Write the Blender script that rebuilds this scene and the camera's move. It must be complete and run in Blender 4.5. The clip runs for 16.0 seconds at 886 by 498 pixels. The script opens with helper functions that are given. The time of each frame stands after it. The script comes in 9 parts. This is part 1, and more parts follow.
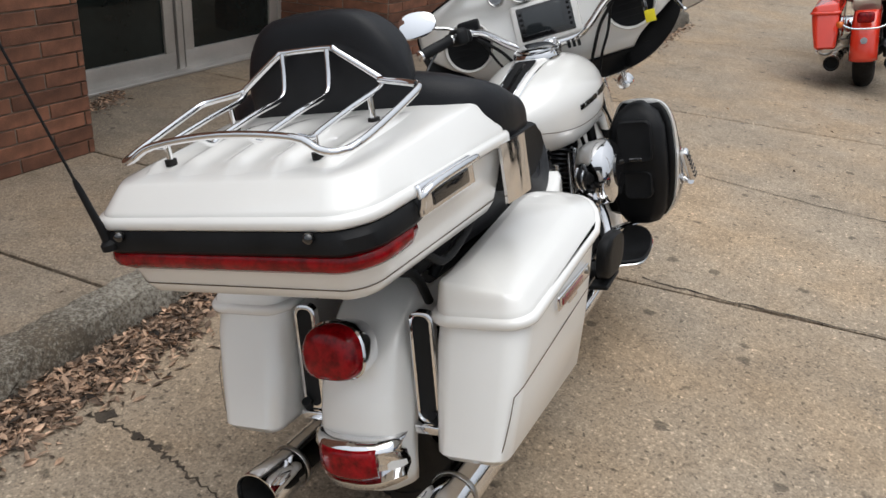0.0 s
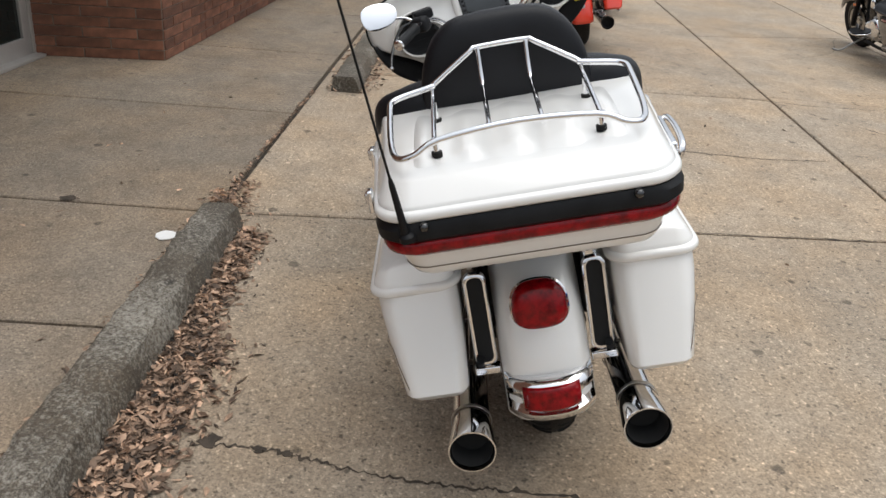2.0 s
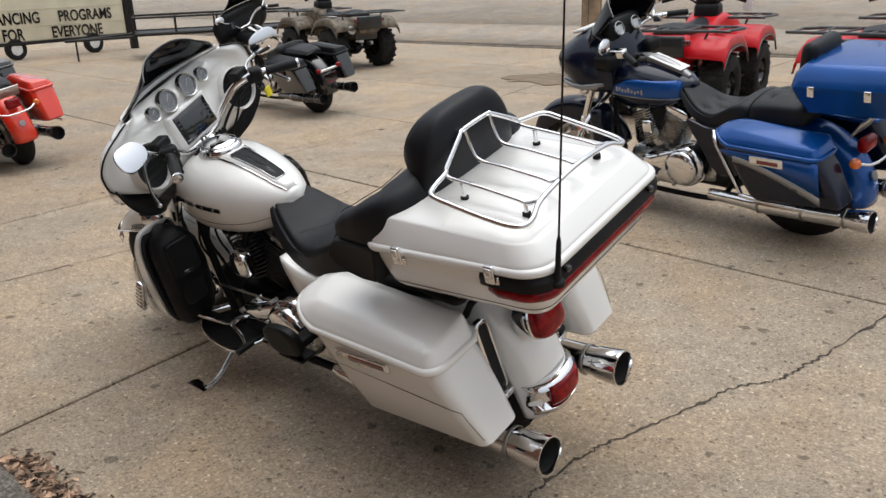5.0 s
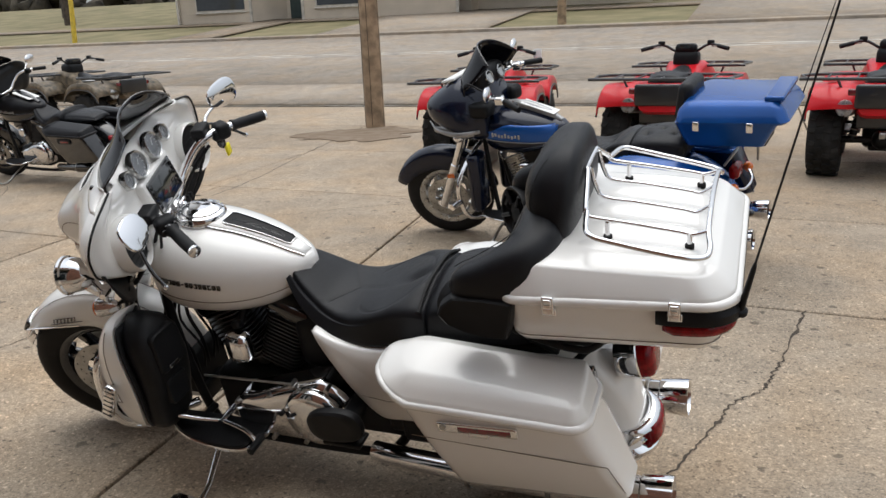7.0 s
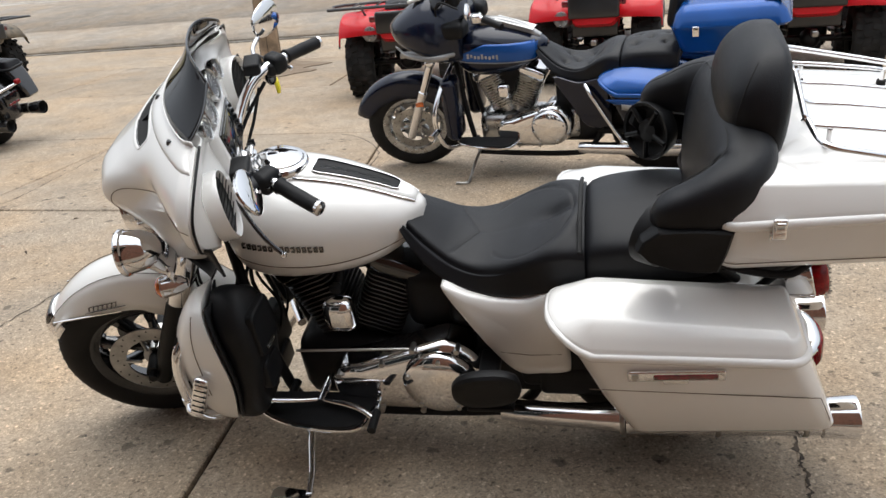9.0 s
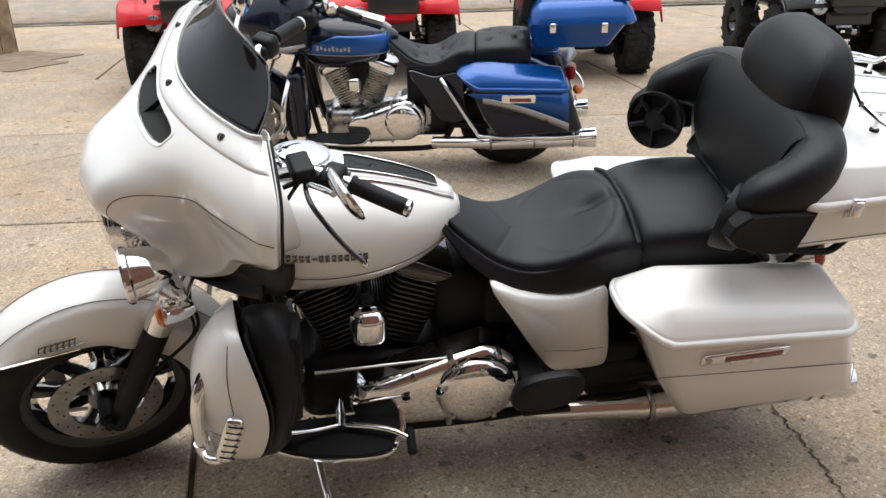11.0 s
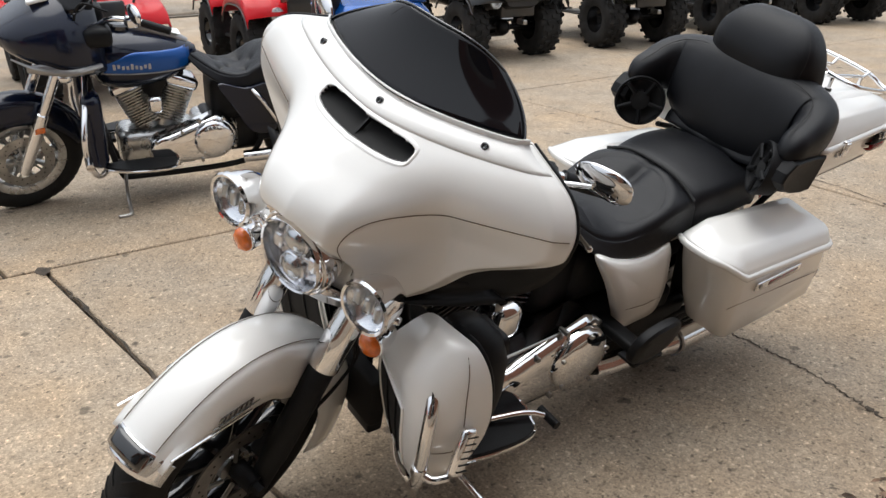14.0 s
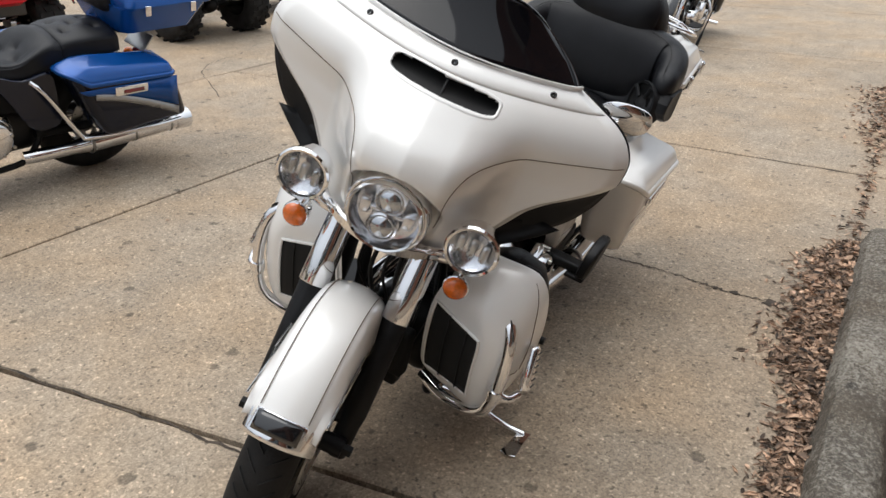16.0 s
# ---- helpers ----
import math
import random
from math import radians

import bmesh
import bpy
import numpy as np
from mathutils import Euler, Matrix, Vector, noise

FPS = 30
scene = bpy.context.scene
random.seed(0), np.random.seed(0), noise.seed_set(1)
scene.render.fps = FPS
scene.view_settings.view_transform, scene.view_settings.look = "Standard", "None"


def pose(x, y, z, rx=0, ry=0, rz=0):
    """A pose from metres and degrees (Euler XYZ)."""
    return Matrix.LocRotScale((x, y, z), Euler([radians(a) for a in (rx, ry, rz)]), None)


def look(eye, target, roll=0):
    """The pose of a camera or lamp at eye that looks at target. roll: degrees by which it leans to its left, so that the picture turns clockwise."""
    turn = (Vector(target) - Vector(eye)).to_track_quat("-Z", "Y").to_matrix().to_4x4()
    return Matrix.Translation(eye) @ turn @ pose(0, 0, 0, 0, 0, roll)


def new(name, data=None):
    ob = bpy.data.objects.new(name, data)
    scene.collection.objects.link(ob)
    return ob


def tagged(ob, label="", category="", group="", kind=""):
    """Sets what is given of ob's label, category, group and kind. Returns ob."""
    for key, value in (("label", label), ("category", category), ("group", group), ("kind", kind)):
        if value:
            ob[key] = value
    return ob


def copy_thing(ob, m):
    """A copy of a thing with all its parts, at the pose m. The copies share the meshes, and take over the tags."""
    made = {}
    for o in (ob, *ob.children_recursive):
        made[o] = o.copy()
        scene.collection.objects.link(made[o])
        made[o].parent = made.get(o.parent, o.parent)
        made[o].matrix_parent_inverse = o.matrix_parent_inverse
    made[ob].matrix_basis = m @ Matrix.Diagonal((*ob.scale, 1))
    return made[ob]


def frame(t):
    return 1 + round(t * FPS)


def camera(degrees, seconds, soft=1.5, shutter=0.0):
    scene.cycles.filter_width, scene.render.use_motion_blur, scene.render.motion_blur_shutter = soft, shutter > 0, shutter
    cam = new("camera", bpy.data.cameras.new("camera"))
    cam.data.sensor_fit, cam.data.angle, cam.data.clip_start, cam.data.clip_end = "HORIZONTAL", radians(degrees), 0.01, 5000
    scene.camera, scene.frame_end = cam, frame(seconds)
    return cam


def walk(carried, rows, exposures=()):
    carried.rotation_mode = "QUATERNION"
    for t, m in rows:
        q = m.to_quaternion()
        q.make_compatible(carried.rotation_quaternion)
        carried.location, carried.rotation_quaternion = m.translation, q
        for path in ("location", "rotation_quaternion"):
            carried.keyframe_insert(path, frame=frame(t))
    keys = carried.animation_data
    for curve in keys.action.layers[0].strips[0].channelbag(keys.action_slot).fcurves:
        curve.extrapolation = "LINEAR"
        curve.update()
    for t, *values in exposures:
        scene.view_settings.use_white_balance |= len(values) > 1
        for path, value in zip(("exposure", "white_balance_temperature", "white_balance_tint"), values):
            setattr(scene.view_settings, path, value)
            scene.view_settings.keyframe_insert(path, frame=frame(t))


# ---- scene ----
cam = camera(57.2, 16.0)
PATH = [
    (0, (-1.327, -0.704, 1.578), (0.331, -0.01, 0.701), 4.4),
    (0.5, (-1.466, -0.463, 1.557), (0.271, 0.025, 0.694), 5.0),
    (1, (-1.547, -0.184, 1.569), (0.228, 0.112, 0.697), 4.3),
    (1.5, (-1.71, 0.119, 1.554), (0.083, 0.224, 0.675), 4.9),
    (2, (-1.811, 0.395, 1.557), (-0.005, 0.31, 0.702), 5.1),
    (2.5, (-1.793, 0.687, 1.54), (-0.001, 0.423, 0.692), 3.8),
    (3, (-1.79, 0.994, 1.546), (-0.026, 0.46, 0.769), 2.3),
    (3.5, (-1.771, 1.265, 1.569), (-0.064, 0.484, 0.878), 1.8),
    (4, (-1.608, 1.545, 1.54), (-0.05, 0.485, 0.87), 0.2),
    (4.5, (-1.436, 1.765, 1.596), (-0.089, 0.456, 0.908), -1.6),
    (4.7, (-1.391, 1.854, 1.6), (-0.092, 0.493, 0.924), -1.9),
    (6.8, (-0.407, 2.323, 1.571), (0.331, 0.545, 1.029), -2.4),
    (7, (-0.314, 2.341, 1.562), (0.379, 0.544, 1.021), -2.4),
    (7.5, (-0.092, 2.331, 1.536), (0.541, 0.523, 0.958), -2.6),
    (8, (0.063, 2.327, 1.543), (0.67, 0.528, 0.913), -3.1),
    (8.5, (0.267, 2.276, 1.536), (0.766, 0.458, 0.867), -4.2),
    (9, (0.513, 2.25, 1.534), (0.892, 0.423, 0.815), -5.1),
    (9.2, (0.595, 2.232, 1.525), (0.94, 0.403, 0.793), -5.1),
    (11.3, (1.463, 2.037, 1.517), (1.044, 0.235, 0.757), -1.1),
    (11.5, (1.527, 1.979, 1.514), (1.022, 0.203, 0.744), -1.4),
    (12, (1.692, 1.941, 1.534), (1.008, 0.237, 0.742), -0.9),
    (12.5, (1.945, 1.95, 1.539), (1.157, 0.294, 0.741), -0.4),
    (13, (2.143, 1.895, 1.534), (1.246, 0.288, 0.75), -0.1),
    (13.5, (2.333, 1.765, 1.56), (1.331, 0.211, 0.797), -0.3),
    (14, (2.589, 1.672, 1.551), (1.464, 0.203, 0.791), -0.4),
    (14.5, (2.829, 1.571, 1.554), (1.592, 0.202, 0.781), -0.1),
    (15, (2.963, 1.404, 1.557), (1.592, 0.168, 0.788), -1.0),
    (15.5, (3.109, 1.248, 1.554), (1.603, 0.197, 0.762), 0.1),
    (16, (3.344, 1.09, 1.561), (1.72, 0.253, 0.748), 0.4),
]
EXPOSURES = [(0, 0.20), (1.0, 0.28), (2.0, 0.33), (3.0, 0.31), (3.5, 0.26), (4.5, 0.30), (7, 0.30), (8.5, 0.54), (9, 0.60), (11.5, 0.84), (12.5, 0.89), (13.5, 0.68), (14.5, 0.54), (15, 0.54), (16, 0.45)]
walk(cam, [(t, look(eye, target, roll)) for t, eye, target, roll in PATH], EXPOSURES)

# ---- world, sun and exposure ----
world = bpy.data.worlds.new("overcast_sky")
scene.world = world
world.use_nodes = True
wn, wl = world.node_tree.nodes, world.node_tree.links
wn.clear()
w_out = wn.new("ShaderNodeOutputWorld")
w_bg = wn.new("ShaderNodeBackground")
w_sky = wn.new("ShaderNodeTexSky")
w_sky.sky_type = "NISHITA"
w_sky.sun_disc = False
SUN_EL, SUN_AZ = 80.0, 258.0
w_sky.sun_elevation, w_sky.sun_rotation = radians(SUN_EL), radians(90 - SUN_AZ)
w_sky.dust_density = 4.0
w_sky.air_density = 1.0
w_mix = wn.new("ShaderNodeMix")
w_mix.data_type = "RGBA"
w_mix.inputs[0].default_value = 0.82
# cloud cover: three times as bright overhead as at the horizon
w_co = wn.new("ShaderNodeTexCoord")
w_xyz = wn.new("ShaderNodeSeparateXYZ")
wl.new(w_co.outputs["Generated"], w_xyz.inputs[0])
w_up = wn.new("ShaderNodeMapRange")
w_up.inputs[1].default_value, w_up.inputs[2].default_value = 0.0, 1.0
w_up.inputs[3].default_value, w_up.inputs[4].default_value = 0.42, 1.30
wl.new(w_xyz.outputs["Z"], w_up.inputs[0])
w_cloud = wn.new("ShaderNodeVectorMath")
w_cloud.operation = "SCALE"
w_cloud.inputs[0].default_value = (7.35, 7.7, 8.15)
wl.new(w_up.outputs[0], w_cloud.inputs["Scale"])
wl.new(w_cloud.outputs[0], w_mix.inputs[7])
wl.new(w_sky.outputs[0], w_mix.inputs[6])
wl.new(w_mix.outputs[2], w_bg.inputs[0])
w_bg.inputs[1].default_value = 0.112
wl.new(w_bg.outputs[0], w_out.inputs[0])

sun = new("sun", bpy.data.lights.new("sun", "SUN"))
sun.data.energy, sun.data.angle, sun.data.color = 1.25, radians(60), (0.985, 0.98, 0.955)
sun.matrix_world = look((0, 0, 30), (-30 * math.cos(radians(SUN_EL)) * math.cos(radians(SUN_AZ)),
                                    -30 * math.cos(radians(SUN_EL)) * math.sin(radians(SUN_AZ)),
                                    30 - 30 * math.sin(radians(SUN_EL))))

# ---- mesh tools ----
TAU = 2 * math.pi


def smoothstep(a, b, x):
    t = min(1.0, max(0.0, (x - a) / (b - a)))
    return t * t * (3 - 2 * t)


def lerp(a, b, t):
    return a + (b - a) * t


def curve_through(pts, n=6, closed=False):
    """Points on a smooth curve through pts, n steps to a span."""
    pts = [Vector(p) for p in pts]
    out, count = [], len(pts)
    spans = count if closed else count - 1
    for i in range(spans):
        if closed:
            p0, p1, p2, p3 = (pts[(i + k - 1) % count] for k in range(4))
        else:
            p1, p2 = pts[i], pts[i + 1]
            p0 = pts[i - 1] if i else p1 * 2 - p2
            p3 = pts[i + 2] if i + 2 < count else p2 * 2 - p1
        for k in range(n):
            t = k / n
            out.append(0.5 * (2 * p1 + (p2 - p0) * t + (2 * p0 - 5 * p1 + 4 * p2 - p3) * t * t + (3 * p1 - p0 - 3 * p2 + p3) * t ** 3))
    if not closed:
        out.append(pts[-1])
    return out


def keyed(keys, x):
    """Smooth value, or tuple of values, between rows (x, value...)."""
    if x <= keys[0][0]:
        return keys[0][1:]
    if x >= keys[-1][0]:
        return keys[-1][1:]
    i = max(k for k in range(len(keys) - 1) if keys[k][0] <= x)
    a, b = keys[i], keys[i + 1]
    z = keys[i - 1] if i else a
    c = keys[i + 2] if i + 2 < len(keys) else b
    t = (x - a[0]) / (b[0] - a[0])
    out = []
    for j in range(1, len(a)):
        h = b[0] - a[0]
        m0 = (b[j] - z[j]) / (b[0] - z[0]) * h
        m1 = (c[j] - a[j]) / (c[0] - a[0]) * h
        out.append((2 * t ** 3 - 3 * t * t + 1) * a[j] + (t ** 3 - 2 * t * t + t) * m0 + (3 * t * t - 2 * t ** 3) * b[j] + (t ** 3 - t * t) * m1)
    return tuple(out)


def rounded(x0, x1, y0, y1, r, z, n=5):
    """A rectangle with round corners at the height z, as a ring. r: one radius, or four (x1y1, x0y1, x0y0, x1y0)."""
    rr = r if isinstance(r, tuple) else (r,) * 4
    ring = []
    for (cx, cy, a), q in zip(((x1, y1, 0), (x0, y1, 90), (x0, y0, 180), (x1, y0, 270)), rr):
        ox = cx - q if cx == x1 else cx + q
        oy = cy - q if cy == y1 else cy + q
        for k in range(n + 1):
            t = radians(a + 90 * k / n)
            ring.append(Vector((ox + q * math.cos(t), oy + q * math.sin(t), z)))
    return ring


def oval(c, a, b, u, v, n=24, power=2.0):
    """A ring: super-ellipse with half axes a along u and b along v."""
    c, u, v = Vector(c), Vector(u), Vector(v)
    out = []
    for k in range(n):
        t = TAU * k / n
        ct, st = math.cos(t), math.sin(t)
        out.append(c + u * (a * math.copysign(abs(ct) ** (2 / power), ct)) + v * (b * math.copysign(abs(st) ** (2 / power), st)))
    return out


class Geo:
    """Vertices and faces of one mesh in the making."""

    def __init__(self):
        self.v, self.f = [], []

    def loft(self, rings, cap0=True, cap1=True, closed=True):
        base, n = len(self.v), len(rings[0])
        if any(len(ring) != n for ring in rings):
            raise ValueError('uneven rings')
        for ring in rings:
            self.v += [tuple(p) for p in ring]
        for i in range(len(rings) - 1):
            for k in range(n if closed else n - 1):
                a, b = base + i * n + k, base + i * n + (k + 1) % n
                self.f.append((a, b, b + n, a + n))
        if cap0:
            self.f.append(tuple(base + k for k in reversed(range(n))))
        if cap1:
            self.f.append(tuple(base + (len(rings) - 1) * n + k for k in range(n)))
        return self

    def grid(self, rows):
        return self.loft(rows, False, False, False)

    def box(self, c, size, m=None):
        m = m or Matrix.Identity(4)
        base = len(self.v)
        for sx in (-0.5, 0.5):
            for sy in (-0.5, 0.5):
                for sz in (-0.5, 0.5):
                    self.v.append(tuple(m @ Vector((c[0] + sx * size[0], c[1] + sy * size[1], c[2] + sz * size[2]))))
        for q in ((0, 1, 3, 2), (4, 6, 7, 5), (0, 4, 5, 1), (2, 3, 7, 6), (0, 2, 6, 4), (1, 5, 7, 3)):
            self.f.append(tuple(base + k for k in q))
        return self

    def block(self, c, size, r=0.01, m=None, n=3):
        """A box with rounded edges all round."""
        m = m or Matrix.Identity(4)
        hx, hy, hz = size[0] / 2, size[1] / 2, size[2] / 2
        r = min(r, hx * 0.98, hy * 0.98, hz * 0.98)
        rings = []
        for s in (-1, 1):
            steps = range(n + 1) if s < 0 else range(n, -1, -1)
            for k in steps:
                t = radians(90 * k / n)
                inset = r * (1 - math.sin(t))
                z = s * (hz - r * (1 - math.cos(t)))
                rings.append([m @ (p + Vector((c[0], c[1], c[2]))) for p in
                              rounded(-hx + inset, hx - inset, -hy + inset, hy - inset, max(r - inset, 0.0005) if inset < r else 0.0005, z, n)])
        rings = rings[:n + 1] + rings[n + 1:]
        return self.loft(rings)

    def tube(self, pts, r, n=10, closed=False, caps=True, smooth=0):
        pts = curve_through(pts, smooth, closed) if smooth else [Vector(p) for p in pts]
        rings, count = [], len(pts)
        if isinstance(r, (list, tuple)) and len(r) != count:
            r = [keyed([(k, q) for k, q in enumerate(r)], i * (len(r) - 1) / (count - 1))[0] for i in range(count)]
        up = None
        for i, p in enumerate(pts):
            if closed:
                d = pts[(i + 1) % count] - pts[i - 1]
            else:
                d = pts[min(i + 1, count - 1)] - pts[max(i - 1, 0)]
            d.normalize()
            if up is None:
                up = d.orthogonal().normalized()
            else:
                up = (up - d * up.dot(d))
                up = up.normalized() if up.length > 1e-6 else d.orthogonal().normalized()
            side = d.cross(up)
            q = r[i] if isinstance(r, (list, tuple)) else r
            rings.append([p + (up * math.cos(TAU * k / n) + side * math.sin(TAU * k / n)) * q for k in range(n)])
        if closed:
            rings.append(rings[0])
            return self.loft(rings, False, False)
        return self.loft(rings, caps, caps)

    def rod(self, a, b, r, r2=None, n=16, caps=True):
        a, b = Vector(a), Vector(b)
        d = (b - a).normalized()
        u = d.orthogonal().normalized()
        v = d.cross(u)
        return self.loft([[p + (u * math.cos(TAU * k / n) + v * math.sin(TAU * k / n)) * q for k in range(n)]
                          for p, q in ((a, r), (b, r if r2 is None else r2))], caps, caps)

    def turned(self, profile, c, axis, n=32, caps=False):
        """A turned shape: rows (radius, way along axis) round the line through c."""
        c, d = Vector(c), Vector(axis).normalized()
        u = d.orthogonal().normalized()
        v = d.cross(u)
        return self.loft([[c + d * h + (u * math.cos(TAU * k / n) + v * math.sin(TAU * k / n)) * r for k in range(n)]
                          for r, h in profile], caps, caps)

    def ball(self, c, radii, n=16, m=None):
        m = m or Matrix.Identity(4)
        c = Vector(c)
        rings = []
        for i in range(1, n // 2):
            t = math.pi * i / (n // 2)
            rings.append([m @ (c + Vector((radii[0] * math.sin(t) * math.cos(TAU * k / n), radii[1] * math.sin(t) * math.sin(TAU * k / n),
                                           -radii[2] * math.cos(t)))) for k in range(n)])
        return self.loft(rings)

    def plate(self, outline, normal, thick, r=0.0):
        """A flat plate: an outline of points, thickened along normal, with a small rounded edge r."""
        pts = [Vector(p) for p in outline]
        nv = Vector(normal).normalized()
        mid = sum(pts, Vector()) / len(pts)
        if r <= 0:
            return self.loft([pts, [p + nv * thick for p in pts]])
        small = [p + (mid - p).normalized() * r for p in pts]
        return self.loft([small, [p + nv * r for p in pts], [p + nv * (thick - r) for p in pts], [p + nv * thick for p in small]])

    def warp(self, f):
        self.v = [tuple(f(Vector(p))) for p in self.v]
        return self

    def moved(self, m):
        self.v = [tuple(m @ Vector(p)) for p in self.v]
        return self

    def mirrored(self):
        g = Geo()
        g.v = [(x, -y, z) for x, y, z in self.v]
        g.f = [tuple(reversed(q)) for q in self.f]
        return g

    def mesh(self, name, material, angle=38):
        me = bpy.data.meshes.new(name)
        me.from_pydata(self.v, [], self.f)
        bm = bmesh.new()
        bm.from_mesh(me)
        bmesh.ops.remove_doubles(bm, verts=bm.verts, dist=1e-6)
        bmesh.ops.recalc_face_normals(bm, faces=bm.faces)
        bm.to_mesh(me)
        bm.free()
        me.materials.append(material)
        for p in me.polygons:
            p.use_smooth = True
        if angle < 180:
            me.set_sharp_from_angle(angle=radians(angle))
        return me


def part(name, g, material, parent=None, label="", angle=38, solid=0.0, sub=0, bevel=0.0, m=None):
    """Links a Geo as one mesh object, under a thing or a part."""
    ob = new(name, g.mesh(name, material, angle))
    if parent:
        ob.parent = parent
    if m is not None:
        ob.matrix_basis = m
    if label:
        tagged(ob, label)
    if bevel:
        k = ob.modifiers.new("edge", "BEVEL")
        k.width, k.segments, k.limit_method, k.angle_limit = bevel, 2, "ANGLE", radians(40)
    if solid:
        k = ob.modifiers.new("thickness", "SOLIDIFY")
        k.thickness, k.offset = solid, -1
    if sub:
        k = ob.modifiers.new("rounding", "SUBSURF")
        k.levels = k.render_levels = sub
    return ob


def thing(name, m, label, category, group="", kind=""):
    ob = new(name)
    ob.matrix_basis = m
    ob.empty_display_size = 0.1
    return tagged(ob, label, category, group, kind)


# ---- materials ----
def surface(name, color, rough=0.5, metal=0.0, vary=0.12, scale=6.0, fine=90.0, bump=0.0, coat=0.0, spread=0.08, tint=None, piece=0.0, island=0.0, detail=6.0, spec=0.5):
    """A plain surface with broad stains, fine grain, uneven gloss and slight relief."""
    mt = bpy.data.materials.new(name)
    mt.use_nodes = True
    nt = mt.node_tree
    nd, lk = nt.nodes, nt.links
    b = nd["Principled BSDF"]
    co = nd.new("ShaderNodeTexCoord")
    n1 = nd.new("ShaderNodeTexNoise")
    n1.inputs["Scale"].default_value, n1.inputs["Detail"].default_value = scale, detail
    n2 = nd.new("ShaderNodeTexNoise")
    n2.inputs["Scale"].default_value, n2.inputs["Detail"].default_value = fine, 3.0
    for q in (n1, n2):
        lk.new(co.outputs["Object"], q.inputs["Vector"])
    mx = nd.new("ShaderNodeMix")
    mx.data_type = "RGBA"
    dark = tint or tuple(c * (1 - 2.2 * vary) for c in color)
    mx.inputs[6].default_value = (*dark, 1)
    mx.inputs[7].default_value = (*(min(1, c * (1 + vary)) for c in color), 1)
    ra = nd.new("ShaderNodeMapRange")
    ra.inputs[1].default_value, ra.inputs[2].default_value = 0.3, 0.65
    lk.new(n1.outputs["Fac"], ra.inputs[0])
    ad = nd.new("ShaderNodeMath")
    ad.operation = "MULTIPLY_ADD"
    lk.new(n2.outputs["Fac"], ad.inputs[0])
    ad.inputs[1].default_value = 0.6
    lk.new(ra.outputs[0], ad.inputs[2])
    sb = nd.new("ShaderNodeMath")
    sb.operation, sb.use_clamp = "SUBTRACT", True
    lk.new(ad.outputs[0], sb.inputs[0])
    sb.inputs[1].default_value = 0.3
    lk.new(sb.outputs[0], mx.inputs[0])
    last = mx.outputs[2]
    if piece or island:
        hs = nd.new("ShaderNodeHueSaturation")
        mr = nd.new("ShaderNodeMapRange")
        src = nd.new("ShaderNodeObjectInfo") if piece else nd.new("ShaderNodeNewGeometry")
        lk.new(src.outputs["Random" if piece else "Random Per Island"], mr.inputs[0])
        amount = piece or island
        mr.inputs[3].default_value, mr.inputs[4].default_value = 1 - amount, 1 + amount
        lk.new(mr.outputs[0], hs.inputs["Value"])
        lk.new(last, hs.inputs["Color"])
        last = hs.outputs[0]
    lk.new(last, b.inputs["Base Color"])
    rr = nd.new("ShaderNodeMapRange")
    rr.inputs[3].default_value, rr.inputs[4].default_value = max(0.02, rough - spread), min(1, rough + spread)
    lk.new(n1.outputs["Fac"], rr.inputs[0])
    lk.new(rr.outputs[0], b.inputs["Roughness"])
    b.inputs["Metallic"].default_value = metal
    b.inputs["Specular IOR Level"].default_value = spec
    b.inputs["Coat Weight"].default_value = coat
    b.inputs["Coat Roughness"].default_value = 0.06
    if bump:
        bp = nd.new("ShaderNodeBump")
        bp.inputs["Strength"].default_value, bp.inputs["Distance"].default_value = min(1.0, bump), 0.004
        lk.new(n2.outputs["Fac"], bp.inputs["Height"])
        lk.new(bp.outputs[0], b.inputs["Normal"])
    return mt


def clear(name, color, rough=0.03, opacity=0.35, spec=0.5):
    """Thin clear plastic or glass: part see-through, part gloss."""
    mt = bpy.data.materials.new(name)
    mt.use_nodes = True
    nd, lk = mt.node_tree.nodes, mt.node_tree.links
    b = nd["Principled BSDF"]
    b.inputs["Base Color"].default_value = (*color, 1)
    b.inputs["Roughness"].default_value = rough
    b.inputs["Specular IOR Level"].default_value = spec
    tr = nd.new("ShaderNodeBsdfTransparent")
    tr.inputs[0].default_value = (*(0.35 + 0.65 * c for c in color), 1)
    mx = nd.new("ShaderNodeMixShader")
    mx.inputs[0].default_value = opacity
    lk.new(tr.outputs[0], mx.inputs[1])
    lk.new(b.outputs[0], mx.inputs[2])
    lk.new(mx.outputs[0], nd["Material Output"].inputs[0])
    return mt


PEARL = surface("pearl_white_paint", (0.85, 0.838, 0.805), 0.36, 0.05, 0.012, 3, 900, 0.015, 1.0, 0.03)
STRIPE = surface("pinstripe", (0.12, 0.085, 0.055), 0.4)
VINYL = surface("black_vinyl", (0.0084, 0.0090, 0.0112), 0.42, 0, 0.15, 9, 420, 0.22, 0, 0.05, spec=0.27)
SEAM = surface("seat_seam", (0.006, 0.006, 0.006), 0.7)
PLASTIC = surface("black_plastic", (0.0084, 0.0088, 0.0098), 0.5, 0, 0.2, 12, 300, 0.12, spec=0.22)
GLOSS = surface("black_gloss", (0.008, 0.008, 0.009), 0.12, 0, 0.1, 5, 60, 0, 1.0, 0.04)
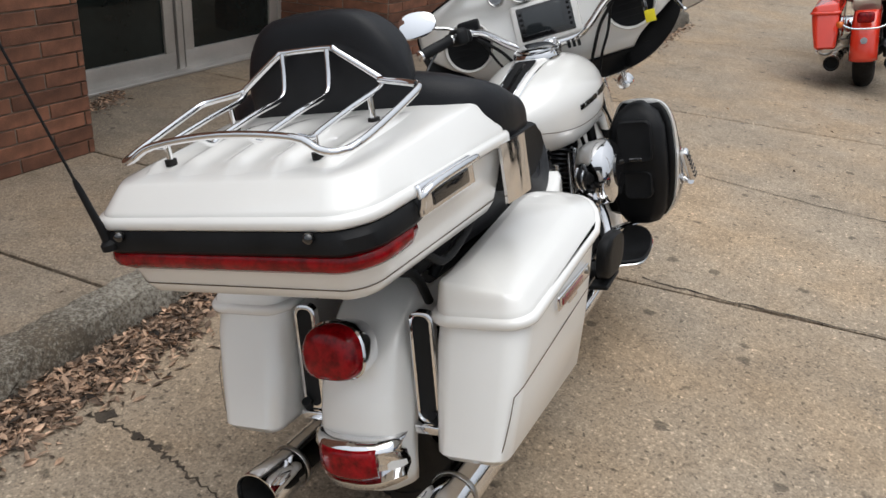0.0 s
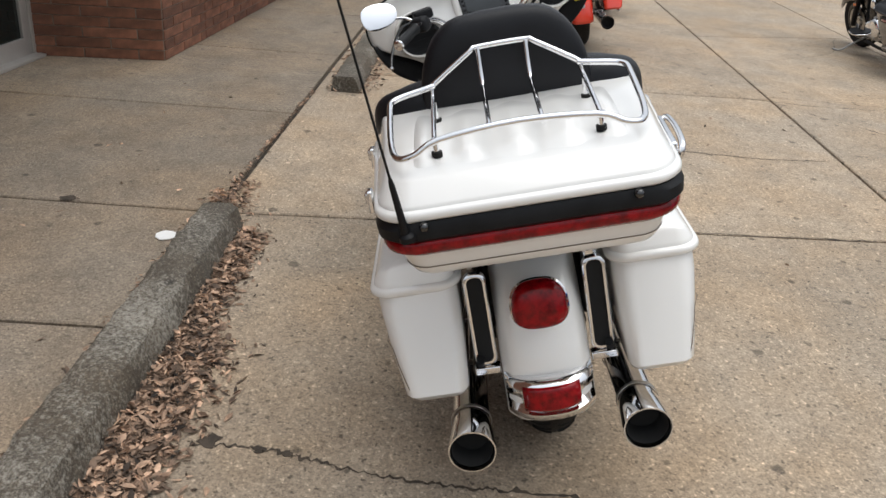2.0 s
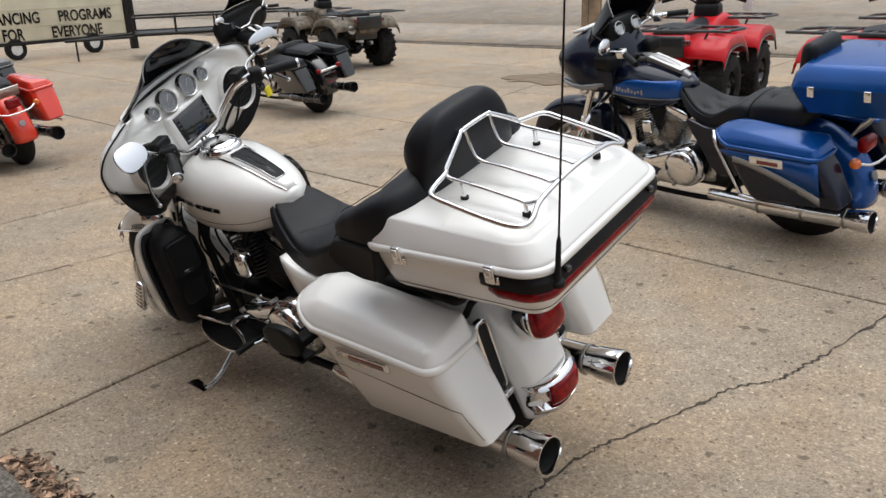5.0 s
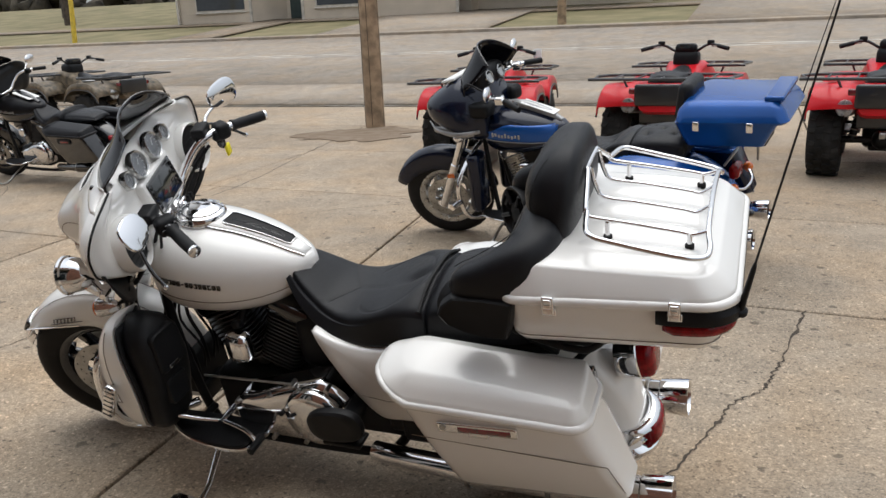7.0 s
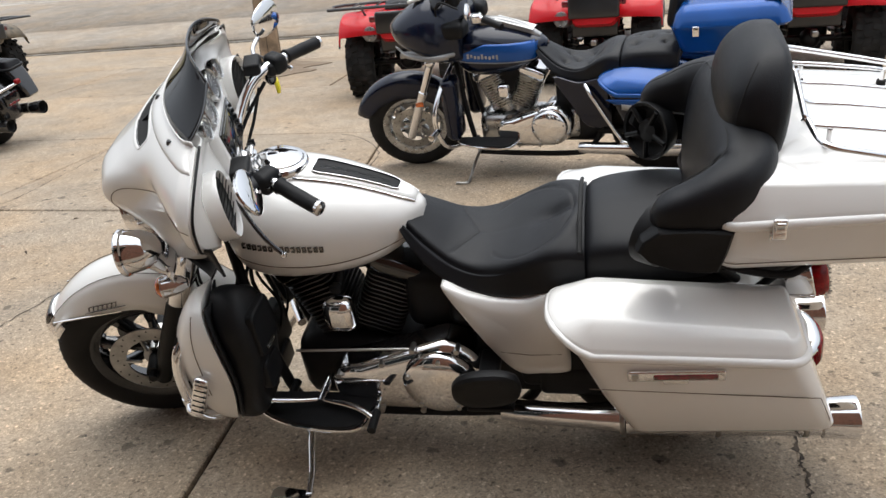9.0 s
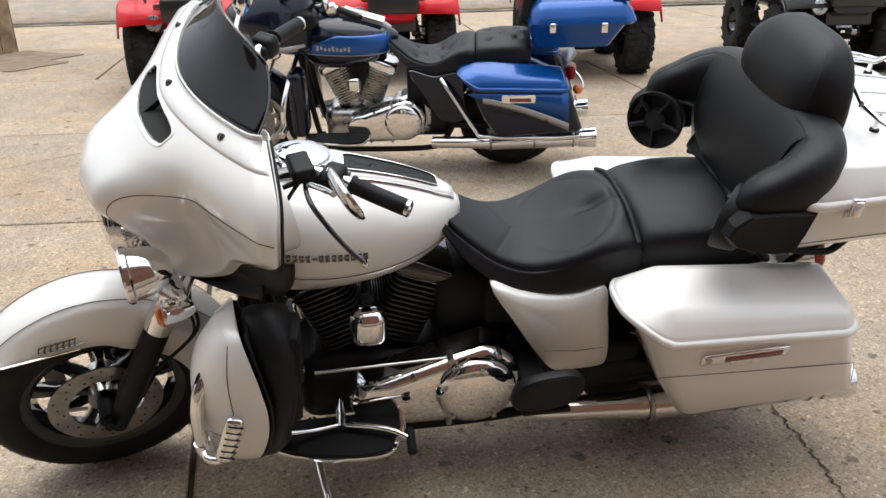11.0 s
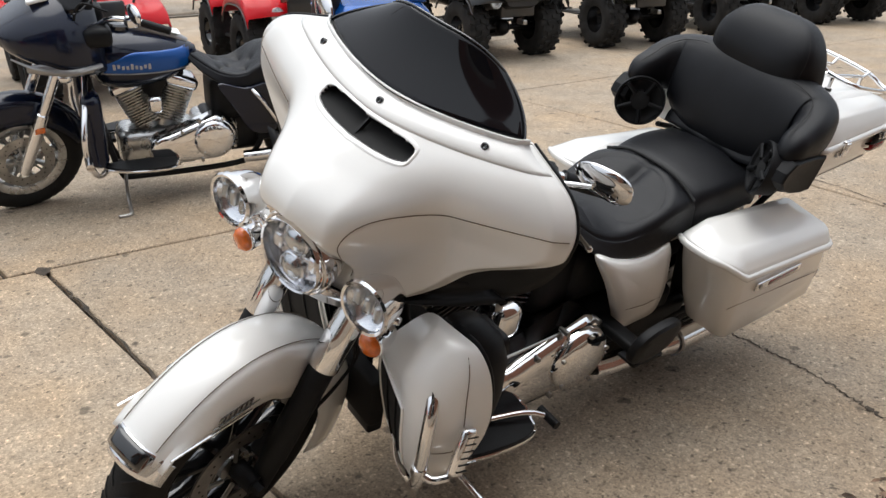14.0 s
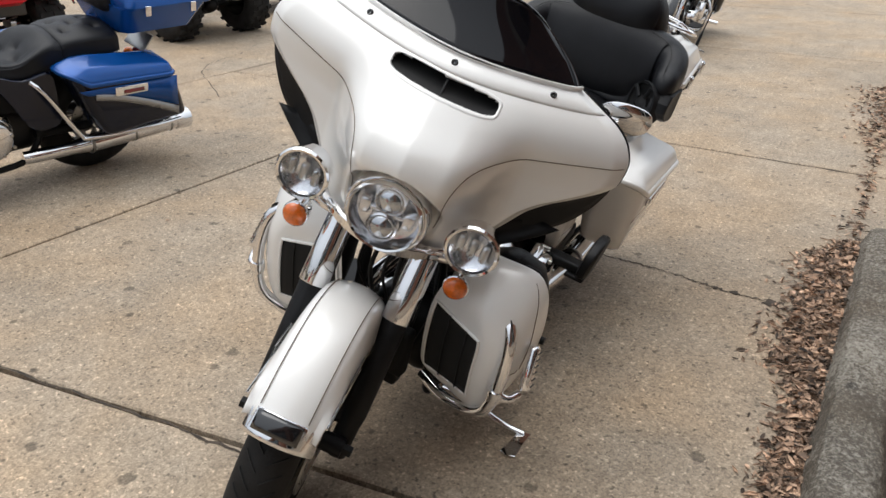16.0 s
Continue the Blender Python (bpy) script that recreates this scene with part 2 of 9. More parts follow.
CHROME = surface("chrome", (0.83, 0.83, 0.84), 0.06, 1.0, 0.03, 4, 120, 0.0, 0, 0.035)
STEEL = surface("worn_steel", (0.45, 0.44, 0.42), 0.32, 1.0, 0.15, 14, 160, 0.05)
PROJECTOR = surface("projector_glass", (0.62, 0.63, 0.64), 0.05, 1.0, 0.05, 20, 120, 0, 0, 0.02)
SATIN = surface("satin_reflector", (0.86, 0.86, 0.87), 0.20, 1.0, 0.05, 20, 120, 0, 0, 0.05)
CAST = surface("cast_aluminium", (0.52, 0.52, 0.51), 0.28, 1.0, 0.12, 20, 240, 0.06)
ENGINE = surface("black_engine", (0.008, 0.008, 0.009), 0.42, 0.1, 0.25, 18, 200, 0.1, spec=0.3)
FINS = surface("cylinder_fin_edge", (0.055, 0.055, 0.058), 0.34, 0.5, 0.2, 18, 200, 0.05)
RUBBER = surface("tyre_rubber", (0.014, 0.0135, 0.013), 0.72, 0, 0.22, 12, 220, 0.3, spec=0.25)
DUSTY = surface("dusty_tyre", (0.022, 0.021, 0.020), 0.85, 0, 0.3, 9, 180, 0.3, spec=0.25)
REDLENS = surface("red_lens", (0.25, 0.002, 0.005), 0.16, 0, 0.25, 40, 160, 0.1, 0.12, spec=0.28)
REDDARK = surface("dark_red_lens", (0.16, 0.006, 0.010), 0.10, 0, 0.3, 60, 220, 0.2, 1.0)
AMBER = surface("amber_lens", (0.78, 0.16, 0.015), 0.14, 0, 0.12, 50, 200, 0.1, 1.0)
LENS = clear("clear_lens", (0.9, 0.92, 0.95), 0.02, 0.07)
SMOKE = clear("smoked_plastic", (0.004, 0.004, 0.0055), 0.05, 0.995, 0.34)
MIRROR = surface("mirror_glass", (0.92, 0.93, 0.95), 0.012, 1.0, 0.0, 3, 30, 0, 0, 0.004)
SCREEN = surface("display_glass", (0.02, 0.024, 0.026), 0.07, 0, 0.15, 8, 60, 0, 1.0, 0.03)
DIAL = surface("dial_face", (0.13, 0.135, 0.14), 0.3, 0, 0.1, 10, 80, 0, 1.0)
YELLOW = surface("yellow_tag", (0.85, 0.72, 0.02), 0.5)
WHITETAG = surface("white_paper", (0.8, 0.8, 0.78), 0.6, 0, 0.05)
BADGE = surface("dark_chrome_badge", (0.16, 0.16, 0.16), 0.2, 1.0)
MATTE = surface("matte_grille", (0.006, 0.006, 0.006), 0.8)
PLATE = surface("sheet_metal_plate", (0.62, 0.62, 0.60), 0.3, 0.7, 0.1)

# ---- ground: concrete lot, street beyond it ----
def concrete(name, color, piece=0.06, dark=0.5, spots=1.0, flat=False):
    """Weathered exposed-aggregate concrete: broad stains, blotches, pits and sand grain."""
    mt = bpy.data.materials.new(name)
    mt.use_nodes = True
    nd, lk = mt.node_tree.nodes, mt.node_tree.links
    b = nd["Principled BSDF"]
    geo = nd.new("ShaderNodeNewGeometry")

    def noisy(scale, detail=6.0, rough=0.6):
        q = nd.new("ShaderNodeTexNoise")
        q.inputs["Scale"].default_value, q.inputs["Detail"].default_value, q.inputs["Roughness"].default_value = scale, detail, rough
        lk.new(geo.outputs["Position"], q.inputs["Vector"])
        return q

    def ranged(sock, a, c, lo, hi):
        q = nd.new("ShaderNodeMapRange")
        q.inputs[1].default_value, q.inputs[2].default_value, q.inputs[3].default_value, q.inputs[4].default_value = a, c, lo, hi
        lk.new(sock, q.inputs[0])
        return q.outputs[0]

    def times(a, c):
        q = nd.new("ShaderNodeMath")
        q.operation = "MULTIPLY"
        lk.new(a, q.inputs[0])
        lk.new(c, q.inputs[1])
        return q.outputs[0]
    broad = ranged(noisy(0.55, 5).outputs[0], 0.35, 0.7, 0.86, 1.10)
    mid = ranged(noisy(3.2, 8, 0.75).outputs[0], 0.33, 0.66, 0.80 if flat else 0.74, 1.13 if flat else 1.18)
    pits = ranged(noisy(17, 4, 0.6).outputs[0], 0.62, 0.72, 1.0, 1 - 0.45 * spots)
    grain = ranged(noisy(120, 4, 0.85).outputs[0], 0.32, 0.68, 0.62, 1.36)
    agg = nd.new("ShaderNodeTexVoronoi")
    agg.inputs["Scale"].default_value = 95
    lk.new(geo.outputs["Position"], agg.inputs["Vector"])
    stone = ranged(agg.outputs["Color"], 0.0, 1.0, 0.74, 1.28)
    spot = nd.new("ShaderNodeTexVoronoi")
    spot.inputs["Scale"].default_value = 4.2
    lk.new(geo.outputs["Position"], spot.inputs["Vector"])
    gum = ranged(spot.outputs["Distance"], 0.03, 0.06, 1 - 0.18 * spots, 1.0)
    # broken-out pits: sparse, ragged and dark
    pit = nd.new("ShaderNodeTexVoronoi")
    pit.inputs["Scale"].default_value = 5.5
    warp = nd.new("ShaderNodeVectorMath")
    warp.operation = "MULTIPLY_ADD"
    lk.new(noisy(26, 3).outputs["Color"], warp.inputs[0])
    warp.inputs[1].default_value = (0.045, 0.045, 0.0)
    lk.new(geo.outputs["Position"], warp.inputs[2])
    lk.new(warp.outputs[0], pit.inputs["Vector"])
    rare = ranged(pit.outputs["Color"], 0.46 if flat else 0.30, 0.90 if flat else 0.80, -0.03, 0.125)
    if flat:
        pit.voronoi_dimensions = spot.voronoi_dimensions = "2D"
    edge = nd.new("ShaderNodeMath")
    edge.operation = "SUBTRACT"
    lk.new(pit.outputs["Distance"], edge.inputs[0])
    lk.new(rare, edge.inputs[1])
    ragged = ranged(edge.outputs[0], -0.015, 0.030, 1 - 0.55 * spots, 1.0)
    fleck = nd.new("ShaderNodeTexVoronoi")
    fleck.inputs["Scale"].default_value = 170
    lk.new(geo.outputs["Position"], fleck.inputs["Vector"])
    light_grit = ranged(fleck.outputs["Color"], 0.78, 0.92, 1.0, 1.55)
    dark_grit = ranged(fleck.outputs["Color"], 0.08, 0.24, 0.58, 1.0)
    gum = times(times(gum, ragged), times(light_grit, dark_grit))
    if flat:
        # pebbles laid bare and small holes where others broke out
        peb = nd.new("ShaderNodeTexVoronoi")
        peb.voronoi_dimensions = "2D"
        peb.inputs["Scale"].default_value = 26
        lk.new(warp.outputs[0], peb.inputs["Vector"])
        near = ranged(peb.outputs["Distance"], 0.11, 0.19, 1.0, 0.0)
        bright = ranged(times(near, ranged(peb.outputs["Color"], 0.60, 0.72, 0.0, 1.0)), 0, 1, 1.0, 1.60)
        hole = ranged(times(near, ranged(peb.outputs["Color"], 0.24, 0.38, 1.0, 0.0)), 0, 1, 1.0, 0.42)
        gum = times(gum, times(bright, hole))
    info = nd.new("ShaderNodeObjectInfo")
    own = ranged(info.outputs["Random"], 0, 1, 1 - piece, 1 + piece)
    v = times(times(times(broad, mid), times(pits, grain)), times(times(stone, gum), own))
    hue = nd.new("ShaderNodeMix")
    hue.data_type = "RGBA"
    hue.inputs[6].default_value = (*color, 1)
    hue.inputs[7].default_value = (color[0] * 1.02, color[1] * 0.93, color[2] * 0.82, 1)
    lk.new(ranged(noisy(1.1, 4).outputs[0], 0.4, 0.65, 0, 1), hue.inputs[0])
    hs = nd.new("ShaderNodeHueSaturation")
    lk.new(v, hs.inputs["Value"])
    lk.new(hue.outputs[2], hs.inputs["Color"])
    lk.new(hs.outputs[0], b.inputs["Base Color"])
    lk.new(ranged(noisy(2.0).outputs[0], 0.3, 0.7, 0.72, 0.92), b.inputs["Roughness"])
    bp = nd.new("ShaderNodeBump")
    bp.inputs["Strength"].default_value, bp.inputs["Distance"].default_value = 0.5, 0.004
    lk.new(v, bp.inputs["Height"])
    lk.new(bp.outputs[0], b.inputs["Normal"])
    return mt


CONCRETE = concrete("lot_concrete", (0.375, 0.303, 0.225), flat=True)
WALKWAY = concrete("walk_concrete", (0.255, 0.208, 0.157), 0.05)


def lichen_concrete(name):
    """Old dark concrete, mottled with pale lichen and bare sand."""
    mt = concrete(name, (0.100, 0.084, 0.064), 0.06, 0.5, 1.0)
    nd, lk = mt.node_tree.nodes, mt.node_tree.links
    b = nd["Principled BSDF"]
    old = b.inputs["Base Color"].links[0].from_socket
    geo = nd.new("ShaderNodeNewGeometry")
    n1 = nd.new("ShaderNodeTexNoise")
    n1.inputs["Scale"].default_value, n1.inputs["Detail"].default_value, n1.inputs["Roughness"].default_value = 60, 9, 0.82
    n2 = nd.new("ShaderNodeTexNoise")
    n2.inputs["Scale"].default_value, n2.inputs["Detail"].default_value = 2.6, 3
    for q in (n1, n2):
        lk.new(geo.outputs["Position"], q.inputs["Vector"])
    ad = nd.new("ShaderNodeMath")
    ad.operation = "MULTIPLY_ADD"
    lk.new(n2.outputs["Fac"], ad.inputs[0])
    ad.inputs[1].default_value = 0.40
    lk.new(n1.outputs["Fac"], ad.inputs[2])
    mr = nd.new("ShaderNodeMapRange")
    mr.inputs[1].default_value, mr.inputs[2].default_value, mr.inputs[4].default_value = 0.68, 0.86, 0.85
    lk.new(ad.outputs[0], mr.inputs[0])
    mx = nd.new("ShaderNodeMix")
    mx.data_type = "RGBA"
    lk.new(mr.outputs[0], mx.inputs[0])
    lk.new(old, mx.inputs[6])
    mx.inputs[7].default_value = (0.40, 0.375, 0.32, 1)
    lk.new(mx.outputs[2], b.inputs["Base Color"])
    return mt


OLDCURB = lichen_concrete("weathered_wheel_stop")
DIRT = surface("joint_dirt", (0.068, 0.052, 0.038), 0.95, 0, 0.3, 14, 200, 0.6)
ASPHALT = concrete("street_asphalt", (0.335, 0.288, 0.238), 0.03, 0.5, 0.4)
APRON = concrete("street_apron", (0.34, 0.29, 0.235), 0.05, 0.5, 0.6)
LAWN = surface("dormant_grass", (0.20, 0.165, 0.088), 0.95, 0, 0.25, 0.7, 14, 0.5, tint=(0.125, 0.115, 0.05))
LINE = surface("road_paint", (0.50, 0.47, 0.42), 0.8, 0, 0.25, 2, 30)
SOIL = surface("bare_soil", (0.120, 0.082, 0.052), 0.95, 0, 0.45, 5, 45, 0.9, tint=(0.24, 0.185, 0.13))

# base sheet to the horizon, rising gently beyond the street
SLOPE_Y, SLOPE = -12.2, 0.086


def ground_z(y):
    return max(0.0, (SLOPE_Y - y)) * SLOPE if y > -60 else (60 + SLOPE_Y) * SLOPE


g = Geo()
ys = [300, 40, 0, -6, -12.2, -16, -25, -34, -60, -300]
g.grid([[Vector((x, y, ground_z(y) - 0.030)) for x in (-300, -60, -15, 0, 15, 30, 60, 300)] for y in ys])
ground = part("ground", g, DIRT, label="bare dirt base under the concrete lot", angle=180)
tagged(ground, kind="structure", category="ground")

# slabs between the joints: rows along the lot, each cut at its own cross joints
def joint_y(i, x):
    base = (1.405, -2.23, -4.40, -6.9, -9.3, -12.2)[i]
    return base - 0.062 * x if i == 0 else base - (0.075 if i < 3 else 0.03) * (x - (0.9 if i == 1 else 2.0))


CROSS = [[(-9.6, -0.03), (-5.9, 0.02), (-2.07, 0.09), (1.83, -0.062), (4.70, -0.05), (7.85, -0.3), (11.2, -0.1), (14.8, -0.1), (19, 0), (24, 0), (30, 0), (-14, 0), (-20, 0)],
         [(-10.2, 0), (-6.2, 0), (-2.40, 0.02), (2.20, -0.09), (4.86, 0.05), (8.0, -0.35), (11.6, -0.1), (15, 0), (19, 0), (24, 0), (30, 0), (-14, 0), (-20, 0)],
         [(-9.5, 0), (-5.5, 0), (-1.7, 0), (2.4, 0), (5.0, -0.02), (8.4, 0), (12, 0), (16, 0), (20, 0), (25, 0), (30, 0), (-14, 0), (-20, 0)],
         [(-8.6, 0), (-4.4, 0), (-0.4, 0), (3.6, 0), (7.6, 0), (11.6, 0), (16, 0), (20, 0), (25, 0), (30, 0), (-14, 0), (-20, 0)],
         [(-9.0, 0), (-5.0, 0), (-1.0, 0), (3.0, 0), (7.0, 0), (11.0, 0), (15, 0), (20, 0), (25, 0), (30, 0), (-14, 0), (-20, 0)]]


def slab(parent, corners, material, gap=0.0095, thick=0.03, name="concrete_slab"):
    """One poured slab with slightly worn edges; its top lies at z = 0 give or take a millimetre."""
    mid = sum(corners, Vector()) / 4
    def inset(k, d):
        p = corners[k]
        a, b = (corners[k - 1] - p).normalized(), (corners[(k + 1) % 4] - p).normalized()
        return p + (a + b) * d
    top = random.uniform(-0.0015, 0.0015)
    g = Geo()
    rings = []
    for d, z in ((gap, -thick), (gap, top - 0.006), (gap + 0.007, top)):
        ring = []
        for k in range(4):
            p, q = inset(k, d), inset((k + 1) % 4, d)
            n = max(2, int((corners[(k + 1) % 4] - corners[k]).length / 0.35))
            for j in range(n):
                w = lerp(p, q, j / n)
                e = noise.noise(Vector((w.x * 2.3, w.y * 2.3, 0))) * 0.004 + noise.noise(Vector((w.x * 9, w.y * 9, 3))) * 0.0035
                ring.append(w + (mid - w).normalized() * abs(e) + Vector((0, 0, z)))
        rings.append(ring)
    g.loft(rings, False, True)
    return part(name, g, material, parent, angle=20)


for i in range(5):
    cuts = sorted(CROSS[i])
    for (xa, ka), (xb, kb) in zip(cuts, cuts[1:]):
        def at(xc, kc, row):
            x = xc
            for _ in range(3):
                x = xc + kc * (joint_y(row, x) - (joint_y(i, xc) + joint_y(i + 1, xc)) / 2)
            return Vector((x, joint_y(row, x), 0))
        slab(ground, [at(xa, ka, i), at(xa, ka, i + 1), at(xb, kb, i + 1), at(xb, kb, i)], CONCRETE)
# walkway along the building
walk_cuts = [-20, -14, -9, -5.4, -2.2, -0.55, 0.655, 1.72, 3.4, 5.2, 7.2, 9.6, 12.0, 14.6, 18, 24, 30]
for xa, xb in zip(walk_cuts, walk_cuts[1:]):
    slab(ground, [Vector((xa, 1.405 - 0.062 * xa + 0.012, 0)), Vector((xb, 1.405 - 0.062 * xb + 0.012, 0)), Vector((xb, 5.0, 0)), Vector((xa, 5.0, 0))], WALKWAY)


def crack(pts, w, seed):
    """A ragged dirt-filled crack along pts."""
    rnd = random.Random(seed)
    fine = curve_through([(x, y, 0) for x, y in pts], 14)
    left, right = [], []
    for k, p in enumerate(fine):
        d = (fine[min(k + 1, len(fine) - 1)] - fine[max(k - 1, 0)]).normalized()
        nrm = Vector((-d.y, d.x, 0))
        c = p + nrm * rnd.uniform(-0.010, 0.010)
        hw = w * rnd.uniform(0.25, 1.0) * (2.4 if rnd.random() < 0.06 else 1)
        left.append(c + nrm * hw + Vector((0, 0, 0.0022)))
        right.append(c - nrm * hw + Vector((0, 0, 0.0022)))
    return Geo().grid([left, right])


CR = [([(0.06, 0.98), (0.057, 0.835), (0.042, 0.71), (0.022, 0.645), (-0.018, 0.49), (-0.045, 0.32), (-0.06, 0.17), (-0.062, 0.05), (-0.09, -0.18), (-0.14, -0.35), (-0.235, -0.64), (-0.31, -0.90), (-0.42, -1.06), (-0.47, -1.25), (-0.525, -1.50), (-0.64, -2.12)], 0.0070),
      ([(3.45, 0.40), (3.32, -0.50), (3.24, -1.00), (3.19, -1.47), (3.17, -1.90), (3.22, -2.30)], 0.0045),
      ([(1.94, -2.20), (1.90, -1.70), (1.86, -0.85), (1.86, -0.30)], 0.007), ([(2.16, -3.3), (2.20, -3.75), (2.45, -4.2), (2.7, -4.4)], 0.006),
      ([(4.66, -2.5), (4.2, -2.9), (3.5, -3.5), (2.84, -4.0), (2.2, -4.3)], 0.005), ([(4.9, -2.0), (4.7, -2.8), (4.78, -4.1)], 0.005), ([(-1.93, 1.2), (-2.04, 0.0), (-2.2, -0.6), (-2.5, -2.2)], 0.006),
      ([(4.6, -4.15), (4.66, -5.0), (5.05, -7.0), (5.4, -9.2)], 0.008), ([(6.5, -3.1), (7.2, -4.1), (8.2, -4.6)], 0.005), ([(-3.2, -4.6), (-2.4, -4.4), (-1.6, -3.5)], 0.006)]
for k, (pts, w) in enumerate(CR):
    part("crack", crack(pts, w, 40 + k), DIRT, ground, "ragged dirt-filled crack in the concrete", angle=180)
for x, y, r, k in ((0.050, 0.78, 0.022, 1), (0.075, 0.93, 0.035, 2), (0.040, 0.70, 0.016, 3), (1.95, -2.28, 0.05, 4), (4.75, -4.15, 0.04, 5), (1.75, 2.0, 0.035, 6)):
    rnd = random.Random(k)
    pts = [Vector((x + r * rnd.uniform(0.5, 1.1) * math.cos(a), y + 1.3 * r * rnd.uniform(0.4, 1.1) * math.sin(a), 0.0026)) for a in [TAU * q / 14 for q in range(14)]]
    part("spalled_patch", Geo().plate(pts, (0, 0, 1), 0.001), DIRT, ground, "small spalled patch of dark dirt")

# street, apron, far kerb, lawns
def strip(name, y0, y1, x0, x1, material, label, lift=0.0, n=12):
    g = Geo().grid([[Vector((lerp(x0, x1, k / n), y, ground_z(y) + lift)) for k in range(n + 1)] for y in (y0, (y0 + y1) / 2, y1)])
    ob = part(name, g, material, label=label, angle=180, solid=0.05)
    return tagged(ob, kind="structure", category=name)


strip("pavement", -12.28, -14.6, -60, 90, APRON, "cracked concrete apron between lot and street")
strip("road", -14.6, -25.0, -150, 250, ASPHALT, "worn grey asphalt street", -0.01)
for y, w in ((-19.6, 0.10), (-19.95, 0.10)):
    strip("road_line", y, y - w, -150, 250, LINE, "faded centre line on the street", -0.004)
kerb = Geo()
kerb.loft([[Vector((x, y, ground_z(y) + dz)) for y, dz in ((-12.15, -0.05), (-12.15, 0.012), (-12.20, 0.018), (-12.36, 0.016), (-12.42, -0.006), (-12.42, -0.05))] for x in (-60, -20, 0, 20, 40, 90)])
tagged(part("gutter", kerb, OLDCURB, label="shallow concrete gutter edge along the lot", angle=30), kind="structure", category="gutter")
fk = Geo()
fk.loft([[Vector((x, y, ground_z(y) + dz)) for y, dz in ((-24.95, -0.05), (-24.95, 0.13), (-25.0, 0.15), (-25.15, 0.15), (-25.15, -0.05))] for x in (-150, -20, 20, 60, 250)])
tagged(part("kerb", fk, APRON, label="low concrete kerb across the street", angle=30), kind="structure", category="kerb")
lw = Geo().grid([[Vector((-250 + 550 * k / 40, y, ground_z(y))) for k in range(41)] for y in (-25.15, -30.0, -34.0, -45.0, -60.0, -300.0)])
tagged(part("lawn", lw, LAWN, label="dormant brown grass across the street", angle=180), kind="structure", category="lawn")
for x0, x1, y0, y1 in ((-60, 60, -32.2, -33.5), ):
    strip("far_walk", y0, y1, x0 * 2, x1 * 2, WALKWAY, "concrete sidewalk across the street", 0.03)
for x0, x1 in ((20.2, 22.3), (8.6, 15.3), (-26, 1.8)):
    strip("driveway", -25.0, -34.0, x0, x1, APRON if x0 < 10 else WALKWAY, "concrete driveway across the street", 0.045, 4)

# soil patch round the utility pole
rnd = random.Random(5)
pts = [Vector((5.1 + 0.95 * math.cos(a) * rnd.uniform(0.7, 1.15), -8.4 + 0.85 * math.sin(a) * rnd.uniform(0.6, 1.1), 0.004)) for a in [TAU * q / 26 for q in range(26)]]
part("soil_patch", Geo().plate(curve_through(pts, 3, True), (0, 0, 1), 0.006), SOIL, ground, "worn patch of bare soil by the pole")

# wheel stops
def wheel_stop(x0, x1, y0, y1, seed):
    """A worn cast concrete parking block from (x0, y0) to (x1, y1)."""
    a, b = Vector((x0, y0, 0)), Vector((x1, y1, 0))
    d = (b - a).normalized()
    nrm = Vector((-d.y, d.x, 0))
    rings = []
    n = 90
    for k in range(n + 1):
        q = k / n
        c = lerp(a, b, q)
        end = 0.965 if k in (0, n) else 1.0
        prof = [(-0.108, 0.0), (-0.106, 0.03), (-0.085, 0.085), (-0.074, 0.108), (-0.058, 0.118), (0, 0.120), (0.058, 0.118), (0.074, 0.108), (0.085, 0.085), (0.106, 0.03), (0.108, 0.0)]
        ring = []
        for y, z in prof:
            e = noise.noise(Vector((q * 19 + seed * 7, y * 16, z * 16))) * 0.012 + noise.noise(Vector((q * 70 + seed, y * 60, z * 60))) * 0.007
            ring.append(c + nrm * (y * end + e * (1 if z > 0 else 0)) + Vector((0, 0, max(0.0, z * end + e * (0.7 if z > 0 else 0)))))
        rings.append(ring)
    ob = part("wheel_stop", Geo().loft(rings), OLDCURB, label="weathered concrete wheel stop with lichen stains", angle=28)
    return tagged(ob, category="wheel stop", group="wheel stops along the walkway")


wheel_stop(-0.72, 1.56, 1.335, 1.250, 1)
wheel_stop(4.02, 8.6, 0.935, 0.70, 2)
wheel_stop(-5.3, -2.9, 1.60, 1.50, 3)

# dead leaves in drifts along the wheel stops
LEAF = surface("dead_leaf", (0.325, 0.215, 0.145), 0.8, 0, 0.35, 18, 90, 0.2, island=0.95)


